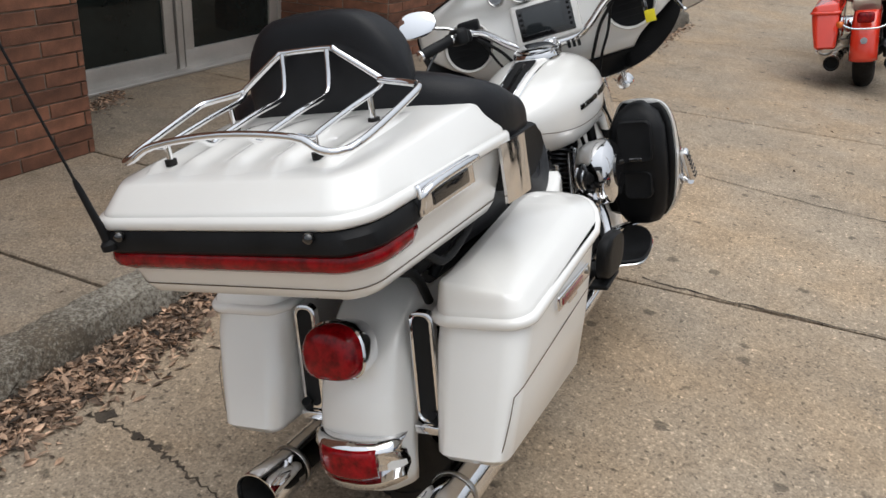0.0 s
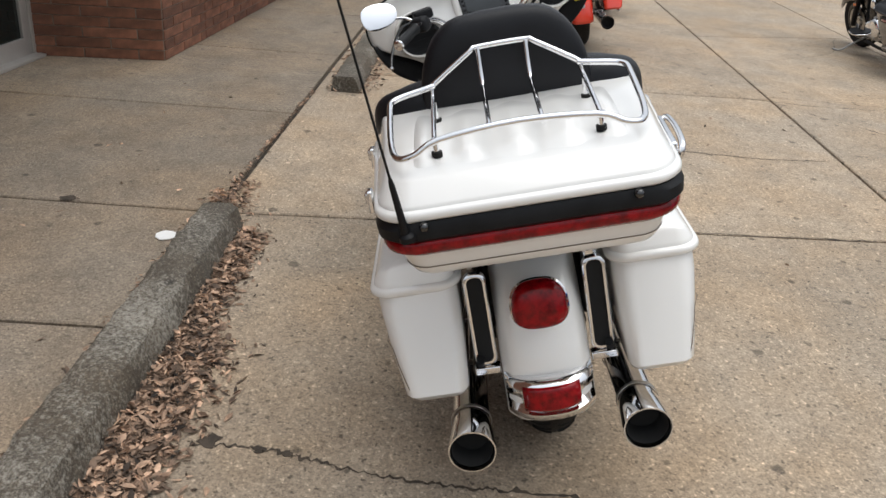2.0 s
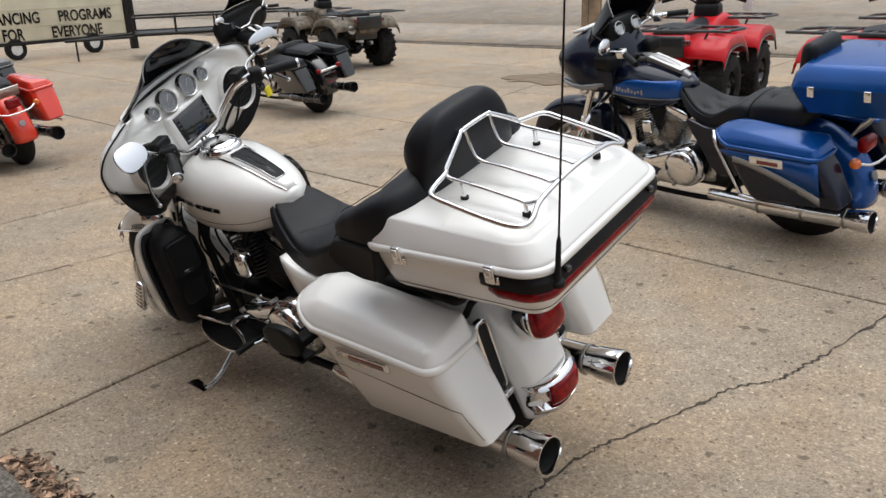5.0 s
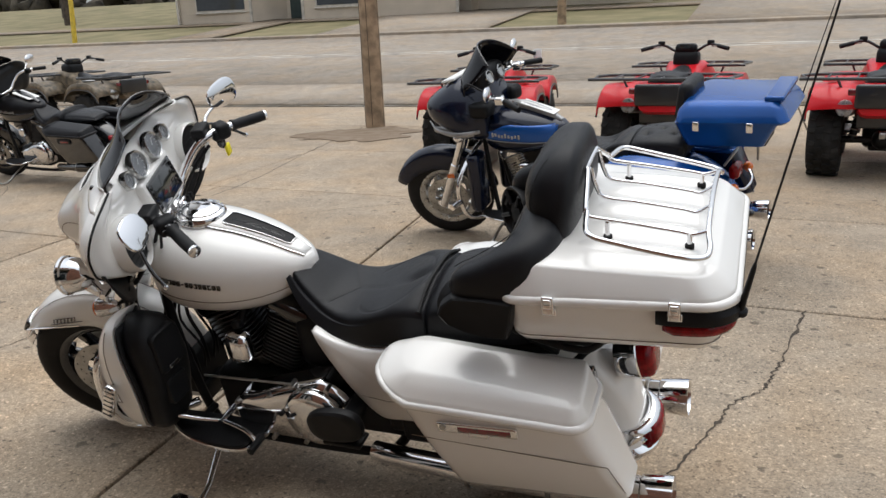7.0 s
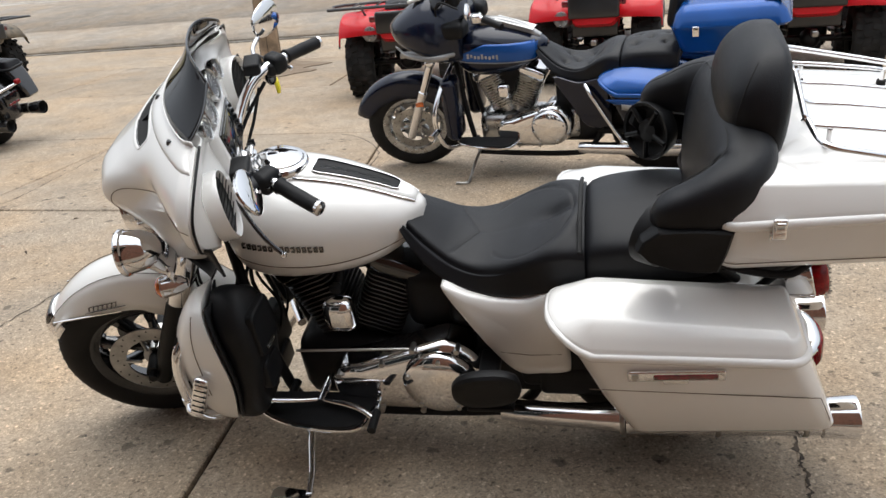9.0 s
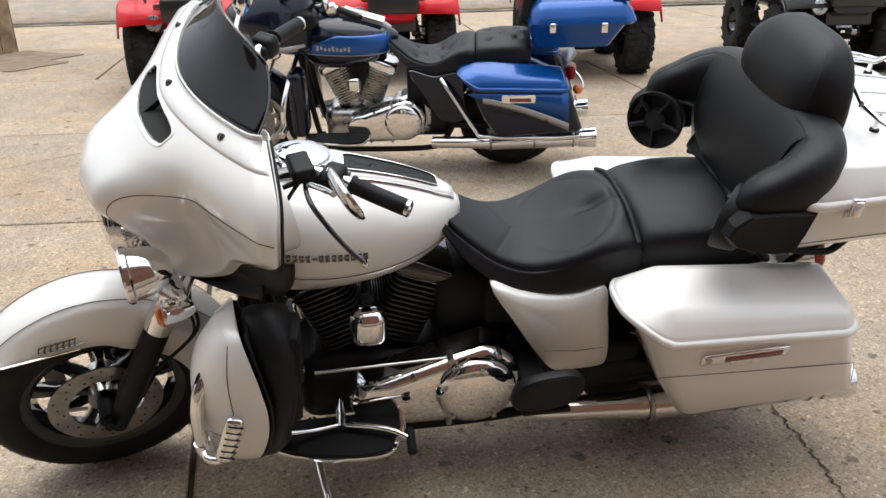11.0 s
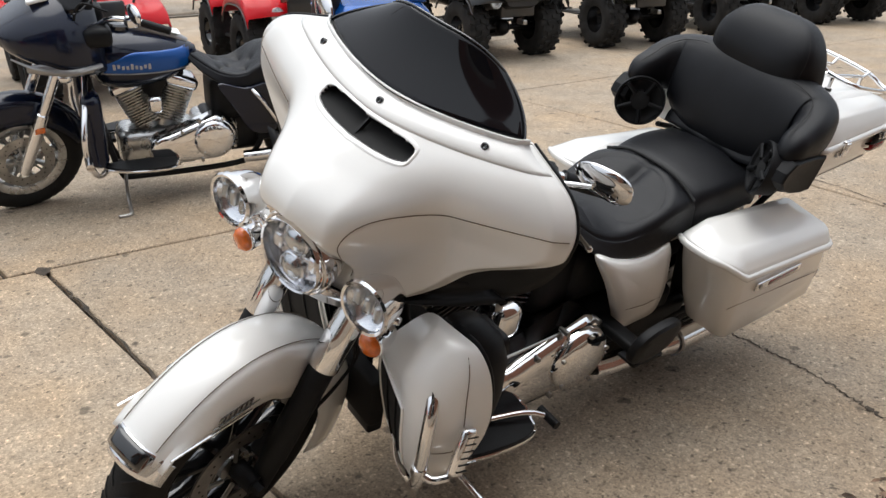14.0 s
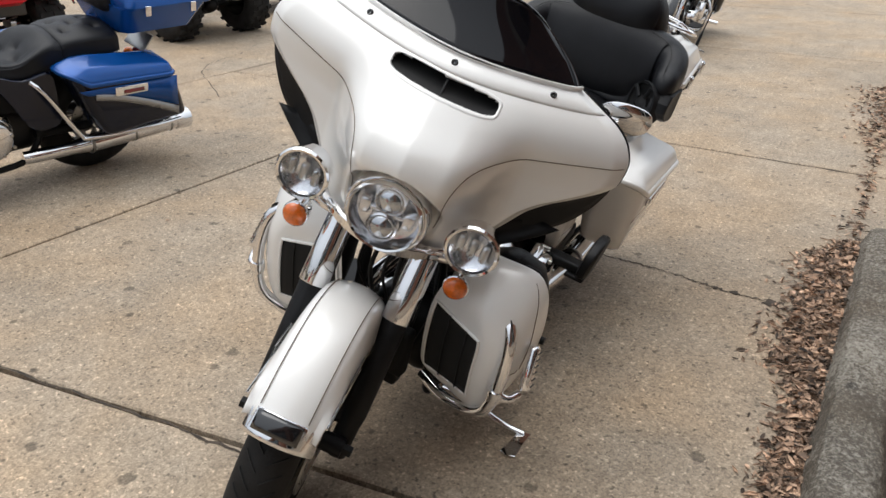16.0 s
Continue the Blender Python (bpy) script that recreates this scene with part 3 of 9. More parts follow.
def leaves(name, spots, label, seed):
    rnd = random.Random(seed)
    g = Geo()
    for x0, y0, x1, y1, spread, count, size in spots:
        for _ in range(count):
            t = rnd.random()
            x = lerp(x0, x1, t) + rnd.gauss(0, 0.02)
            y = lerp(y0, y1, t) + abs(rnd.gauss(0, spread)) * (-1 if rnd.random() < 0.92 else 0.4)
            h = abs(rnd.gauss(0, 0.014)) * max(0.0, 1 - abs(y - lerp(y0, y1, t)) / (3 * spread + 0.01)) + 0.004
            ln = size * rnd.uniform(0.5, 1.3)
            wd = ln * rnd.uniform(0.07, 0.24)
            m = Matrix.Translation((x, y, h)) @ Matrix.Rotation(rnd.uniform(0, TAU), 4, "Z") @ Matrix.Rotation(rnd.gauss(0, 0.5), 4, "X") @ Matrix.Rotation(rnd.gauss(0, 0.3), 4, "Y")
            cu = rnd.uniform(-0.1, 0.55) * ln
            base = len(g.v)
            prof = [(-0.5, 0, 0.0), (-0.2, 0.5, cu * 0.5), (0.15, 0.42, cu * 0.4), (0.5, 0, cu * 0.2), (0.15, -0.42, cu * 0.5), (-0.2, -0.5, cu * 0.35), (0, 0, 0)]
            for a, b, c in prof:
                p = m @ Vector((a * ln, b * wd * 2, c * 0.6))
                p.z = max(p.z, 0.002)
                g.v.append(tuple(p))
            for k in range(6):
                g.f.append((base + 6, base + k, base + (k + 1) % 6))
    me = bpy.data.meshes.new(name)
    me.from_pydata(g.v, [], g.f)
    me.materials.append(LEAF)
    ob = new(name, me)
    return tagged(ob, label, "leaves", kind="stuff")


leaves("dead_leaves", [(-0.75, 1.235, 1.50, 1.150, 0.055, 7200, 0.037), (-0.6, 1.2, 0.6, 1.15, 0.085, 4000, 0.039), (1.50, 1.30, 2.10, 1.30, 0.07, 420, 0.035), (1.55, 1.33, 1.95, 1.36, 0.05, 260, 0.035), (-0.7, 1.47, 1.6, 1.39, 0.02, 380, 0.03)],
       "drift of curled brown dead leaves against the wheel stop", 3)
leaves("dead_leaves", [(4.0, 0.83, 8.5, 0.60, 0.06, 700, 0.04), (4.0, 1.08, 8.5, 0.84, 0.05, 500, 0.04), (2.1, 1.30, 4.0, 1.16, 0.012, 260, 0.028), (-4.6, 1.35, -2.6, 1.33, 0.12, 800, 0.045), (-2.6, 1.30, -0.8, 1.22, 0.05, 260, 0.04)],
       "scattered brown dead leaves along the walkway joint", 4)
leaves("dead_leaves", [(2.0, 3.2, 2.6, 3.35, 0.07, 420, 0.035), (-1.0, 2.2, 4.0, 2.1, 0.4, 40, 0.035), (3.0, -0.5, 8.0, -1.0, 0.9, 50, 0.035), (0, -1.0, 3, -1.6, 0.8, 20, 0.025)],
       "small pile of dead leaves by the doorway", 5)
rnd = random.Random(11)
pts = [Vector((1.41 + 0.046 * math.cos(a) * rnd.uniform(0.9, 1.1), 1.447 + 0.046 * math.sin(a) * rnd.uniform(0.85, 1.1), 0.003)) for a in [TAU * q / 18 for q in range(18)]]
tagged(part("paper_scrap", Geo().plate(pts, (0, 0, 1), 0.006, 0.002), WHITETAG, label="flat white paper disc lying on the walkway"), category="litter")

# ---- motorcycle components ----
# Each bike is built upright in its own frame: x ahead, y to its left, z up, rear axle at x = 0.185.
RAKE = radians(27)


def steering(deg):
    """Turn of the fork, with all that hangs on it, about the raked steering head."""
    head = Vector((1.44, -0.006, 1.0))
    axis = Vector((-math.sin(RAKE), 0, math.cos(RAKE)))
    return Matrix.Translation(head) @ Matrix.Rotation(radians(deg), 4, axis) @ Matrix.Translation(-head)


def tyre_geo(c, r, w, hub):
    prof = []
    for k in range(17):
        t = radians(-200 + 220 * k / 16 + 0)
        prof.append((r - w * 0.52 + w * 0.52 * math.sin(radians(-55 + 290 * k / 16)), -w / 2 * math.cos(radians(-55 + 290 * k / 16)) * (1.0)))
    g = Geo().turned(prof, c, (0, 1, 0), 56)
    return g


def wheel(parent, name, c, r, w, rim, spokes, m=None, rim_mat=None, spoke_mat=None, disc=True, tyre_mat=None):
    """A wheel: tyre with grooves, rim, cast spokes, hub, brake discs."""
    x, y, z = c
    wh = part(name, Geo().rod((x, -w * 0.42, z), (x, w * 0.42, z), 0.045, n=24), CAST, parent, m=m)
    tyre = part("tyre", tyre_geo(c, r, w, rim), tyre_mat or RUBBER, wh)
    gr = Geo()
    for k in range(44):
        a = TAU * k / 44
        for s in (-1, 1):
            p = []
            for u in range(4):
                off = s * w * (0.06 + 0.10 * u)
                rad = r + 0.0012 - w * 0.52 * (1 - math.sqrt(max(0.0, 1 - (off / (w * 0.5)) ** 2)))
                b = a + 0.035 * u + (0.07 if s > 0 else 0)
                p.append(Vector((x + rad * math.cos(b), y + off, z + rad * math.sin(b))))
            gr.tube(p, 0.0022, 4)
    tagged(part("tread_groove", gr, MATTE, wh), kind="stuff")
    rg = Geo().turned([(rim - 0.028, -w * 0.30), (rim - 0.006, -w * 0.40), (rim + 0.012, -w * 0.42), (rim + 0.012, -w * 0.36), (rim - 0.03, -w * 0.22),
                       (rim - 0.03, w * 0.22), (rim + 0.012, w * 0.36), (rim + 0.012, w * 0.42), (rim - 0.006, w * 0.40), (rim - 0.028, w * 0.30),
                       (rim - 0.042, 0), (rim - 0.028, -w * 0.30)], c, (0, 1, 0), 56)
    part("rim", rg, rim_mat or GLOSS, wh)
    for k in range(spokes):
        a = TAU * k / spokes + 0.3
        d, e = Vector((math.cos(a), 0, math.sin(a))), Vector((-math.sin(a), 0, math.cos(a)))
        rows = []
        for q, wd in ((0.03, 0.020), (0.10, 0.013), (rim - 0.09, 0.012), (rim - 0.028, 0.024)):
            rows.append([Vector(c) + d * q + e * wd * su + Vector((0, sv * (0.030 - 0.012 * q / rim), 0)) for su, sv in ((1, 0.4), (0.5, 1), (-0.5, 1), (-1, 0.4), (-1, -0.4), (-0.5, -1), (0.5, -1), (1, -0.4))])
        part("spoke", Geo().loft(rows), spoke_mat or GLOSS, wh)
    if disc:
        for s in (-1, 1):
            yy = s * (w * 0.5 + 0.004)
            dg = Geo()
            dg.turned([(0.098, -0.0025), (0.150, -0.0025), (0.150, 0.0025), (0.098, 0.0025), (0.098, -0.0025)], (x, yy, z), (0, 1, 0), 48)
            for k in range(5):
                a = TAU * k / 5
                dg.rod((x + 0.05 * math.cos(a), yy, z + 0.05 * math.sin(a)), (x + 0.103 * math.cos(a + 0.15), yy, z + 0.103 * math.sin(a + 0.15)), 0.006, n=6)
            part("brake_disc", dg, STEEL, wh)
            hg = Geo()
            for k in range(30):
                a = TAU * k / 30
                q = 0.112 + 0.013 * (k % 3)
                hg.rod((x + q * math.cos(a), yy + s * 0.0022, z + q * math.sin(a)), (x + q * math.cos(a), yy + s * 0.0034, z + q * math.sin(a)), 0.0035, n=6)
            tagged(part("disc_hole", hg, MATTE, wh), kind="stuff")
    return wh


def fender_geo(c, r, w, a0, a1, drop, taper=0.0, n=26, square=False, tip=None, level=None):
    """A mudguard round c: arch from angle a0 to a1 (degrees from ahead), half width w, sides that drop."""
    rows = []
    for k in range(n + 1):
        u = k / n
        a = radians(lerp(a0, a1, u))
        d = Vector((math.cos(a), 0, math.sin(a)))
        ww = w * (1 - taper * (abs(2 * u - 1)) ** 4)
        dd = drop * (0.55 + 0.45 * math.sin(math.pi * min(0.5 if square else 1, max(0, u))) ** 0.7)
        row = []
        for q in range(17):
            s = -1 + q / 8
            t = abs(s)
            if t < 0.62:
                yy = ww * 0.80 * math.sin(t / 0.62 * math.pi / 2 * 0.86) / math.sin(math.pi / 2 * 0.86)
                rr = r - 0.034 * (1 - math.cos(t / 0.62 * math.pi / 2 * 0.86))
            else:
                v = (t - 0.62) / 0.38
                yy = ww * (0.80 + 0.20 * math.sin(v * math.pi / 2))
                rr = r - 0.027 - 0.020 * v - (dd - 0.045) * v
            row.append(Vector(c) + d * rr + Vector((0, math.copysign(yy, s), 0)))
        if tip:
            row = [p - d * (r - tip) * smoothstep(0.34, 0.0, u) for p in row]
        if level:
            hold = smoothstep(112, 88, math.degrees(a))
            for q in (0, 1, 2, 14, 15, 16):
                v = (abs(q / 8 - 1) - 0.62) / 0.38
                edge_ = row[3 if q < 8 else 13]
                flat = Vector((edge_.x, row[q].y, lerp(edge_.z, min(level, edge_.z - 0.006), v ** 1.0)))
                row[q] = lerp(row[q], flat, hold)
        rows.append(row)
    return Geo().grid(rows)


def bag_geos():
    """Left pannier: body, lid, and lid lip."""
    def rise(w):
        def f(p):
            up = 0.066 * smoothstep(0.33, 0.505, p.x) ** 1.3 * w(p.z) - 0.030 * (1 - w(p.z)) * smoothstep(-0.19, 0.30, p.x)
            return Vector((p.x, p.y, p.z + up))
        return f
    body = []
    for z, x0, x1, y0, y1, r in ((0.385, -0.150, 0.235, 0.232, 0.335, 0.03), (0.374, -0.172, 0.250, 0.225, 0.348, 0.03), (0.379, -0.204, 0.276, 0.215, 0.366, 0.034),
                                 (0.396, -0.215, 0.298, 0.208, 0.377, 0.038), (0.50, -0.177, 0.365, 0.203, 0.395, (0.06, 0.045, 0.045, 0.045)), (0.60, -0.137, 0.432, 0.200, 0.409, (0.085, 0.05, 0.05, 0.05)), (0.652, -0.112, 0.484, 0.2, 0.414, (0.110, 0.06, 0.06, 0.08))):
        body.append(rounded(x0, x1, y0, y1, r, z, 6))
    gb = Geo().loft(body).warp(rise(lambda z: smoothstep(0.42, 0.65, z)))
    lip = []
    for z, o in ((0.648, 0.0), (0.649, 0.011), (0.654, 0.014), (0.664, 0.014), (0.670, 0.010), (0.673, 0.0)):
        lip.append(rounded(-0.112 - o, 0.492 + o, 0.200 - o, 0.414 + o, (0.115, 0.06, 0.06, 0.085), z, 6))
    gl = Geo().loft(lip).warp(rise(lambda z: 1))
    def soft_min(a, b, k):
        h = max(k - abs(a - b), 0.0) / k
        return min(a, b) - h * h * k / 4

    rings = []
    for k in range(36):
        d = 0.150 * (k / 35) ** 1.5
        ring = rounded(-0.116 + 0.92 * d, 0.500 - 1.25 * d, 0.198 + 0.42 * d, 0.418 - d, tuple(min(max(r_, r0 - f_ * d), 0.49 * (0.220 - 1.42 * d)) for r0, f_, r_ in ((0.112, 0.55, 0.018), (0.055, 1.0, 0.015), (0.055, 1.0, 0.015), (0.080, 0.5, 0.030))), 0.668, 8)
        out = []
        for p in ring:
            low = 0.668 + 0.066 * smoothstep(0.33, 0.505, p.x) ** 1.3
            inward = 0.418 - p.y
            top = 0.7005 + 0.105 * min(p.x + 0.09, 0.36) + 0.30 * min(inward, 0.16) - 0.85 * max(0.0, inward - 0.06) ** 2 - 0.28 * max(0.0, p.x - 0.26) ** 2
            wall = 0.667 + (0.066 * smoothstep(0.33, 0.505, p.x) ** 1.3) * smoothstep(0.10, 0.0, d) + 0.006 * smoothstep(0, 0.004, d) + 1.75 * d
            out.append(Vector((p.x, p.y, max(soft_min(wall, top, 0.010 + 0.026 * smoothstep(0.30, 0.46, p.x)), low * (1 if d < 0.001 else 0)))))
        rings.append(out)
    gt = Geo().loft(rings)
    return gb, gl, gt


def engine(parent, bright=False):
    """V-twin with finned cylinders, rocker covers, crankcase and gearbox."""
    fin = CAST if bright else ENGINE
    case = part("crankcase", Geo().block((1.10, 0, 0.31), (0.44, 0.26, 0.24), 0.06).block((0.78, 0, 0.36), (0.26, 0.24, 0.22), 0.05), CAST if bright else ENGINE, parent)
    for s in (1, -1):
        d = Vector((math.sin(radians(22.5)) * s, 0, math.cos(radians(22.5))))
        e = Vector((d.z, 0, -d.x))
        o = Vector((1.10, 0, 0.33))
        cyl = Geo().rod(o + d * 0.10, o + d * 0.36, 0.062, n=20)
        part("cylinder", cyl, fin, parent)
        for k in range(13):
            g = Geo()
            q = 0.15 + k * 0.0165
            ring = [o + d * q + e * p.x + Vector((0, p.y, 0)) for p in rounded(-0.078, 0.078, -0.094, 0.094, 0.03, 0, 4)]
            g.loft([ring, [p + d * 0.0055 for p in ring]])
            part("cooling_fin", g, CAST if bright else FINS, parent)
        m = Matrix.Translation(o + d * 0.385) @ Matrix.Rotation(radians(22.5 * s), 4, "Y")
        part("rocker_cover", Geo().block((0, 0, 0), (0.18, 0.19, 0.07), 0.025, m), CHROME if bright else GLOSS, parent)
    for x in (1.045, 1.075, 1.145, 1.175):
        part("pushrod_tube", Geo().rod((x, -0.10, 0.34), (1.10 + (x - 1.10) * 2.1, -0.095, 0.66), 0.011, n=10), CHROME, parent)
    return case


def primary(parent):
    """Chrome primary cover with the round clutch cover, on the left side."""
    out = []
    for k in range(40):
        t = TAU * k / 40
        cx = 0.83 if math.cos(t) < 0 else 1.09
        rr = 0.135 if math.cos(t) < 0 else 0.085
        out.append(Vector((cx + rr * math.cos(t), 0, (0.392 if math.cos(t) < 0 else 0.345) + rr * math.sin(t))))
    rings = []
    for y, s in ((0.13, 1.0), (0.195, 1.0), (0.215, 0.97), (0.227, 0.90), (0.233, 0.76), (0.238, 0.50), (0.240, 0.15)):
        c = Vector((0.95, 0, 0.37))
        rings.append([Vector((c.x + (p.x - c.x) * s, y, c.z + (p.z - c.z) * s)) for p in out])
    cov = part("primary_cover", Geo().loft(rings), CHROME, parent, "polished chrome primary cover")
    part("derby_cover", Geo().turned([(0.112, 0.0), (0.112, 0.020), (0.106, 0.032), (0.092, 0.040), (0.070, 0.047), (0.04, 0.052), (0.001, 0.054)], (0.83, 0.222, 0.392), (0, 1, 0), 48), CHROME, cov)
    for k in range(5):
        a = TAU * k / 5 + 0.4
        part("cover_bolt", Geo().rod((0.83 + 0.097 * math.cos(a), 0.255, 0.392 + 0.097 * math.sin(a)), (0.83 + 0.097 * math.cos(a), 0.266, 0.392 + 0.097 * math.sin(a)), 0.007, n=8), STEEL, cov)
    for x, z in ((1.155, 0.30), (1.14, 0.40), (1.00, 0.448), (0.90, 0.505), (0.77, 0.505), (0.715, 0.33), (0.90, 0.262), (1.03, 0.258)):
        part("case_bolt", Geo().rod((x, 0.20, z), (x, 0.236, z), 0.0085, n=10), STEEL, cov)
    return cov


def tank_rows():
    # x, half width, z of the widest line, bottom z, top z at the middle
    return [(0.855, 0.028, 0.842, 0.815, 0.870), (0.885, 0.072, 0.834, 0.780, 0.891), (0.95, 0.120, 0.830, 0.732, 0.922), (1.03, 0.158, 0.834, 0.700, 0.950), (1.13, 0.188, 0.842, 0.682, 0.976),
            (1.24, 0.204, 0.852, 0.676, 0.994), (1.32, 0.202, 0.858, 0.688, 0.996), (1.375, 0.180, 0.862, 0.722, 0.980), (1.405, 0.128, 0.864, 0.79, 0.946), (1.415, 0.05, 0.864, 0.84, 0.89)]


def tank_geo():
    keys = tank_rows()
    rings = []
    for k in range(45):
        x = lerp(0.855, 1.415, k / 44)
        w, zm, zb, zt = keyed(keys, x)
        ring = []
        for q in range(36):
            t = TAU * q / 36
            ct, st = math.cos(t), math.sin(t)
            yy = w * math.copysign(abs(ct) ** 0.85, ct)
            zz = zm + (zt - zm) * abs(st) ** 0.90 if st > 0 else zm - (zm - zb) * abs(st) ** 0.75
            ring.append(Vector((x, yy, zz)))
        rings.append(ring)
    return Geo().loft(rings)


def seat_geo(rows, n=60):
    """An upholstered seat: rows x, half width top, half width skirt, skirt z, top z at the edge, top z at the middle."""
    x0, x1 = rows[0][0], rows[-1][0]
    rings = []
    for k in range(n + 1):
        x = lerp(x0, x1, k / n)
        wt, ws, zs, ze, zm = keyed(rows, x)
        prof = [(-ws * 0.92, zs - 0.004), (-ws, zs + 0.006), (-lerp(ws, wt, 0.35), lerp(zs, ze, 0.45)), (-lerp(ws, wt, 0.7), lerp(zs, ze, 0.72)), (-wt * 1.0, ze - 0.020), (-wt * 0.955, ze - 0.007), (-wt * 0.87, lerp(ze, zm, 0.10)), (-wt * 0.72, lerp(ze, zm, 0.40)),
                (-wt * 0.4, lerp(ze, zm, 0.82)), (0, zm)]
        full = prof + [(-y, z) for y, z in reversed(prof[:-1])]
        rings.append([Vector((x, y, z)) for y, z in full] + [Vector((x, 0, zs - 0.006))])
    return Geo().loft(rings)


def floorboard(parent, s):
    out = [Vector((x, s * y, 0.290)) for x, y in ((1.052, 0.215), (1.385, 0.212), (1.425, 0.235), (1.405, 0.285), (1.345, 0.325), (1.26, 0.350), (1.15, 0.362), (1.075, 0.352), (1.048, 0.310))]
    out = curve_through(out, 4, True)
    fb = part("floorboard", Geo().plate(out, (0, 0, 1), 0.014, 0.003), CHROME, parent, "black rubber footboard with a chrome rim")
    mid = sum(out, Vector()) / len(out)
    pad = [mid + (p - mid) * 0.94 + Vector((0, 0, 0.0135)) for p in out]
    part("rubber_pad", Geo().plate(pad, (0, 0, 1), 0.010, 0.004), PLASTIC, fb)
    for x, y in ((1.12, 0.30), (1.33, 0.26)):
        part("bracket", Geo().rod((x, s * 0.14, 0.278), (x, s * y, 0.280), 0.014), PLASTIC, fb)
    return fb


def exhaust(parent, s, x_front=0.66, tip=True, mat=None):
    mat = mat or CHROME
    g = Geo().tube([(x_front, s * 0.19, 0.235), (x_front - 0.05, s * 0.2, 0.238), (0.40, s * 0.218, 0.245), (0.30, s * 0.222, 0.25)], [0.034, 0.036, 0.038, 0.050], 20, smooth=0)
    g.tube([(0.30, s * 0.222, 0.25), (0.0, s * 0.2225, 0.262), (-0.22, s * 0.223, 0.274)], 0.051, 28)
    mf = part("muffler", g, mat, parent, "chrome slip-on muffler")
    part("end_cap", Geo().turned([(0.052, 0.0), (0.056, 0.004), (0.063, 0.086), (0.062, 0.094), (0.058, 0.094), (0.052, 0.07), (0.046, 0.012), (0.001, 0.010)], (-0.22, s * 0.223, 0.274), (-1, 0, 0.045), 32), mat, mf)
    part("muffler_bore", Geo().turned([(0.0535, 0.080), (0.044, 0.02), (0.001, 0.018)], (-0.222, s * 0.223, 0.2741), (-1, 0, 0.045), 32), MATTE, mf)
    for x in (0.31, 0.05, -0.18):
        part("clamp", Geo().turned([(0.054, -0.007), (0.0555, -0.005), (0.0555, 0.005), (0.054, 0.007)], (x, s * 0.2225, lerp(0.272, 0.25, (x + 0.18) / 0.49)), (1, 0, -0.04), 28), STEEL, mf)
    return mf



# ---- the white touring motorcycle ----
LEAN = -14.4
STEER = 16.8
bike = thing("touring_motorcycle", pose(0.142, -0.092, 0.0, LEAN, 0, -0.75),
             "pearl white touring motorcycle with trunk, leaning on its side stand", "motorcycle")
TURN_M = Matrix.Translation((-0.012, -0.002, 0.008)) @ steering(STEER)

# wheels
wheel(bike, "front_wheel", (1.876, 0, 0.318), 0.322, 0.13, 0.216, 9, m=TURN_M)
wheel(bike, "rear_wheel", (0.185, 0, 0.318), 0.320, 0.172, 0.205, 9)
wr = Geo()
for s in (-1, 1):
    wr.turned([(0.226, s * 0.0530), (0.2285, s * 0.0545), (0.231, s * 0.0530)], (1.876, 0, 0.318), (0, 1, 0), 64)
part("rim_stripe", wr, CAST, bike, m=TURN_M)

# front mudguard
FC = (1.876, 0, 0.318)
ff = part("front_fender", fender_geo(FC, 0.396, 0.094, 44, 207, 0.150, 0.06, 42, True, 0.362, 0.586), PEARL, bike, "pearl white front fender with pinstripes", m=TURN_M, solid=0.004)
for s in (-1, 1):
    st = []
    for k in range(30):
        a = radians(lerp(49, 150, k / 29))
        st.append(Vector(FC) + Vector((math.cos(a), 0, math.sin(a))) * (0.3875 - 0.034 * smoothstep(0.34, 0.0, (math.degrees(a) - 44) / 163)) + Vector((0, s * 0.0565, 0)))
    part("pinstripe", Geo().tube(st, 0.0012, 5), STRIPE, ff)
tip = []
for k in range(7):
    a = radians(lerp(38, 48, k / 6))
    row = []
    for q in range(11):
        t = -1 + q / 5
        row.append(Vector(FC) + Vector((math.cos(a), 0, math.sin(a))) * (0.368 - 0.058 * abs(t) ** 2.6) + Vector((0, 0.090 * t, 0)))
    tip.append(row)
part("fender_trim", Geo().grid(tip), CHROME, ff, "chrome fender tip", solid=0.005)
lens = []
for k in range(5):
    a = radians(lerp(40.5, 47.5, k / 4))
    lens.append([Vector(FC) + Vector((math.cos(a), 0, math.sin(a))) * (0.3735 - 0.010 * abs(-1 + q / 4) ** 3 - (0.003 if k in (0, 4) else 0)) + Vector((0, 0.054 * (-1 + q / 4), 0)) for q in range(9)])
part("fender_lamp", Geo().grid(lens), GLOSS, ff, "smoked fender tip lamp", solid=0.008)
for s in (-1, 1):
    sw = Geo()
    base = []
    for k in range(10):
        base.append(Vector((lerp(1.995, 1.865, k / 9), s * 0.0945, 0.602 + 0.006 * k / 9)))
    sw.tube(base, [0.0012 + 0.0016 * math.sin(math.pi * k / 9) for k in range(10)], 6)
    for k in range(6):
        p = base[2 + k] + Vector((0, 0, 0.005))
        sw.tube([p, p + Vector((-0.008, 0, 0.018)), p + Vector((0.007, 0, 0.015)), p + Vector((0.012, 0, 0.0))], 0.0022, 5)
    part("emblem", sw, BADGE, ff, "dark chrome script emblem")
for s in (-1, 1):
    part("fender_edge_trim", Geo().tube([Vector((lerp(2.10, 1.885, k / 8), s * 0.0942, 0.5875)) for k in range(9)], 0.003, 6), CHROME, ff)

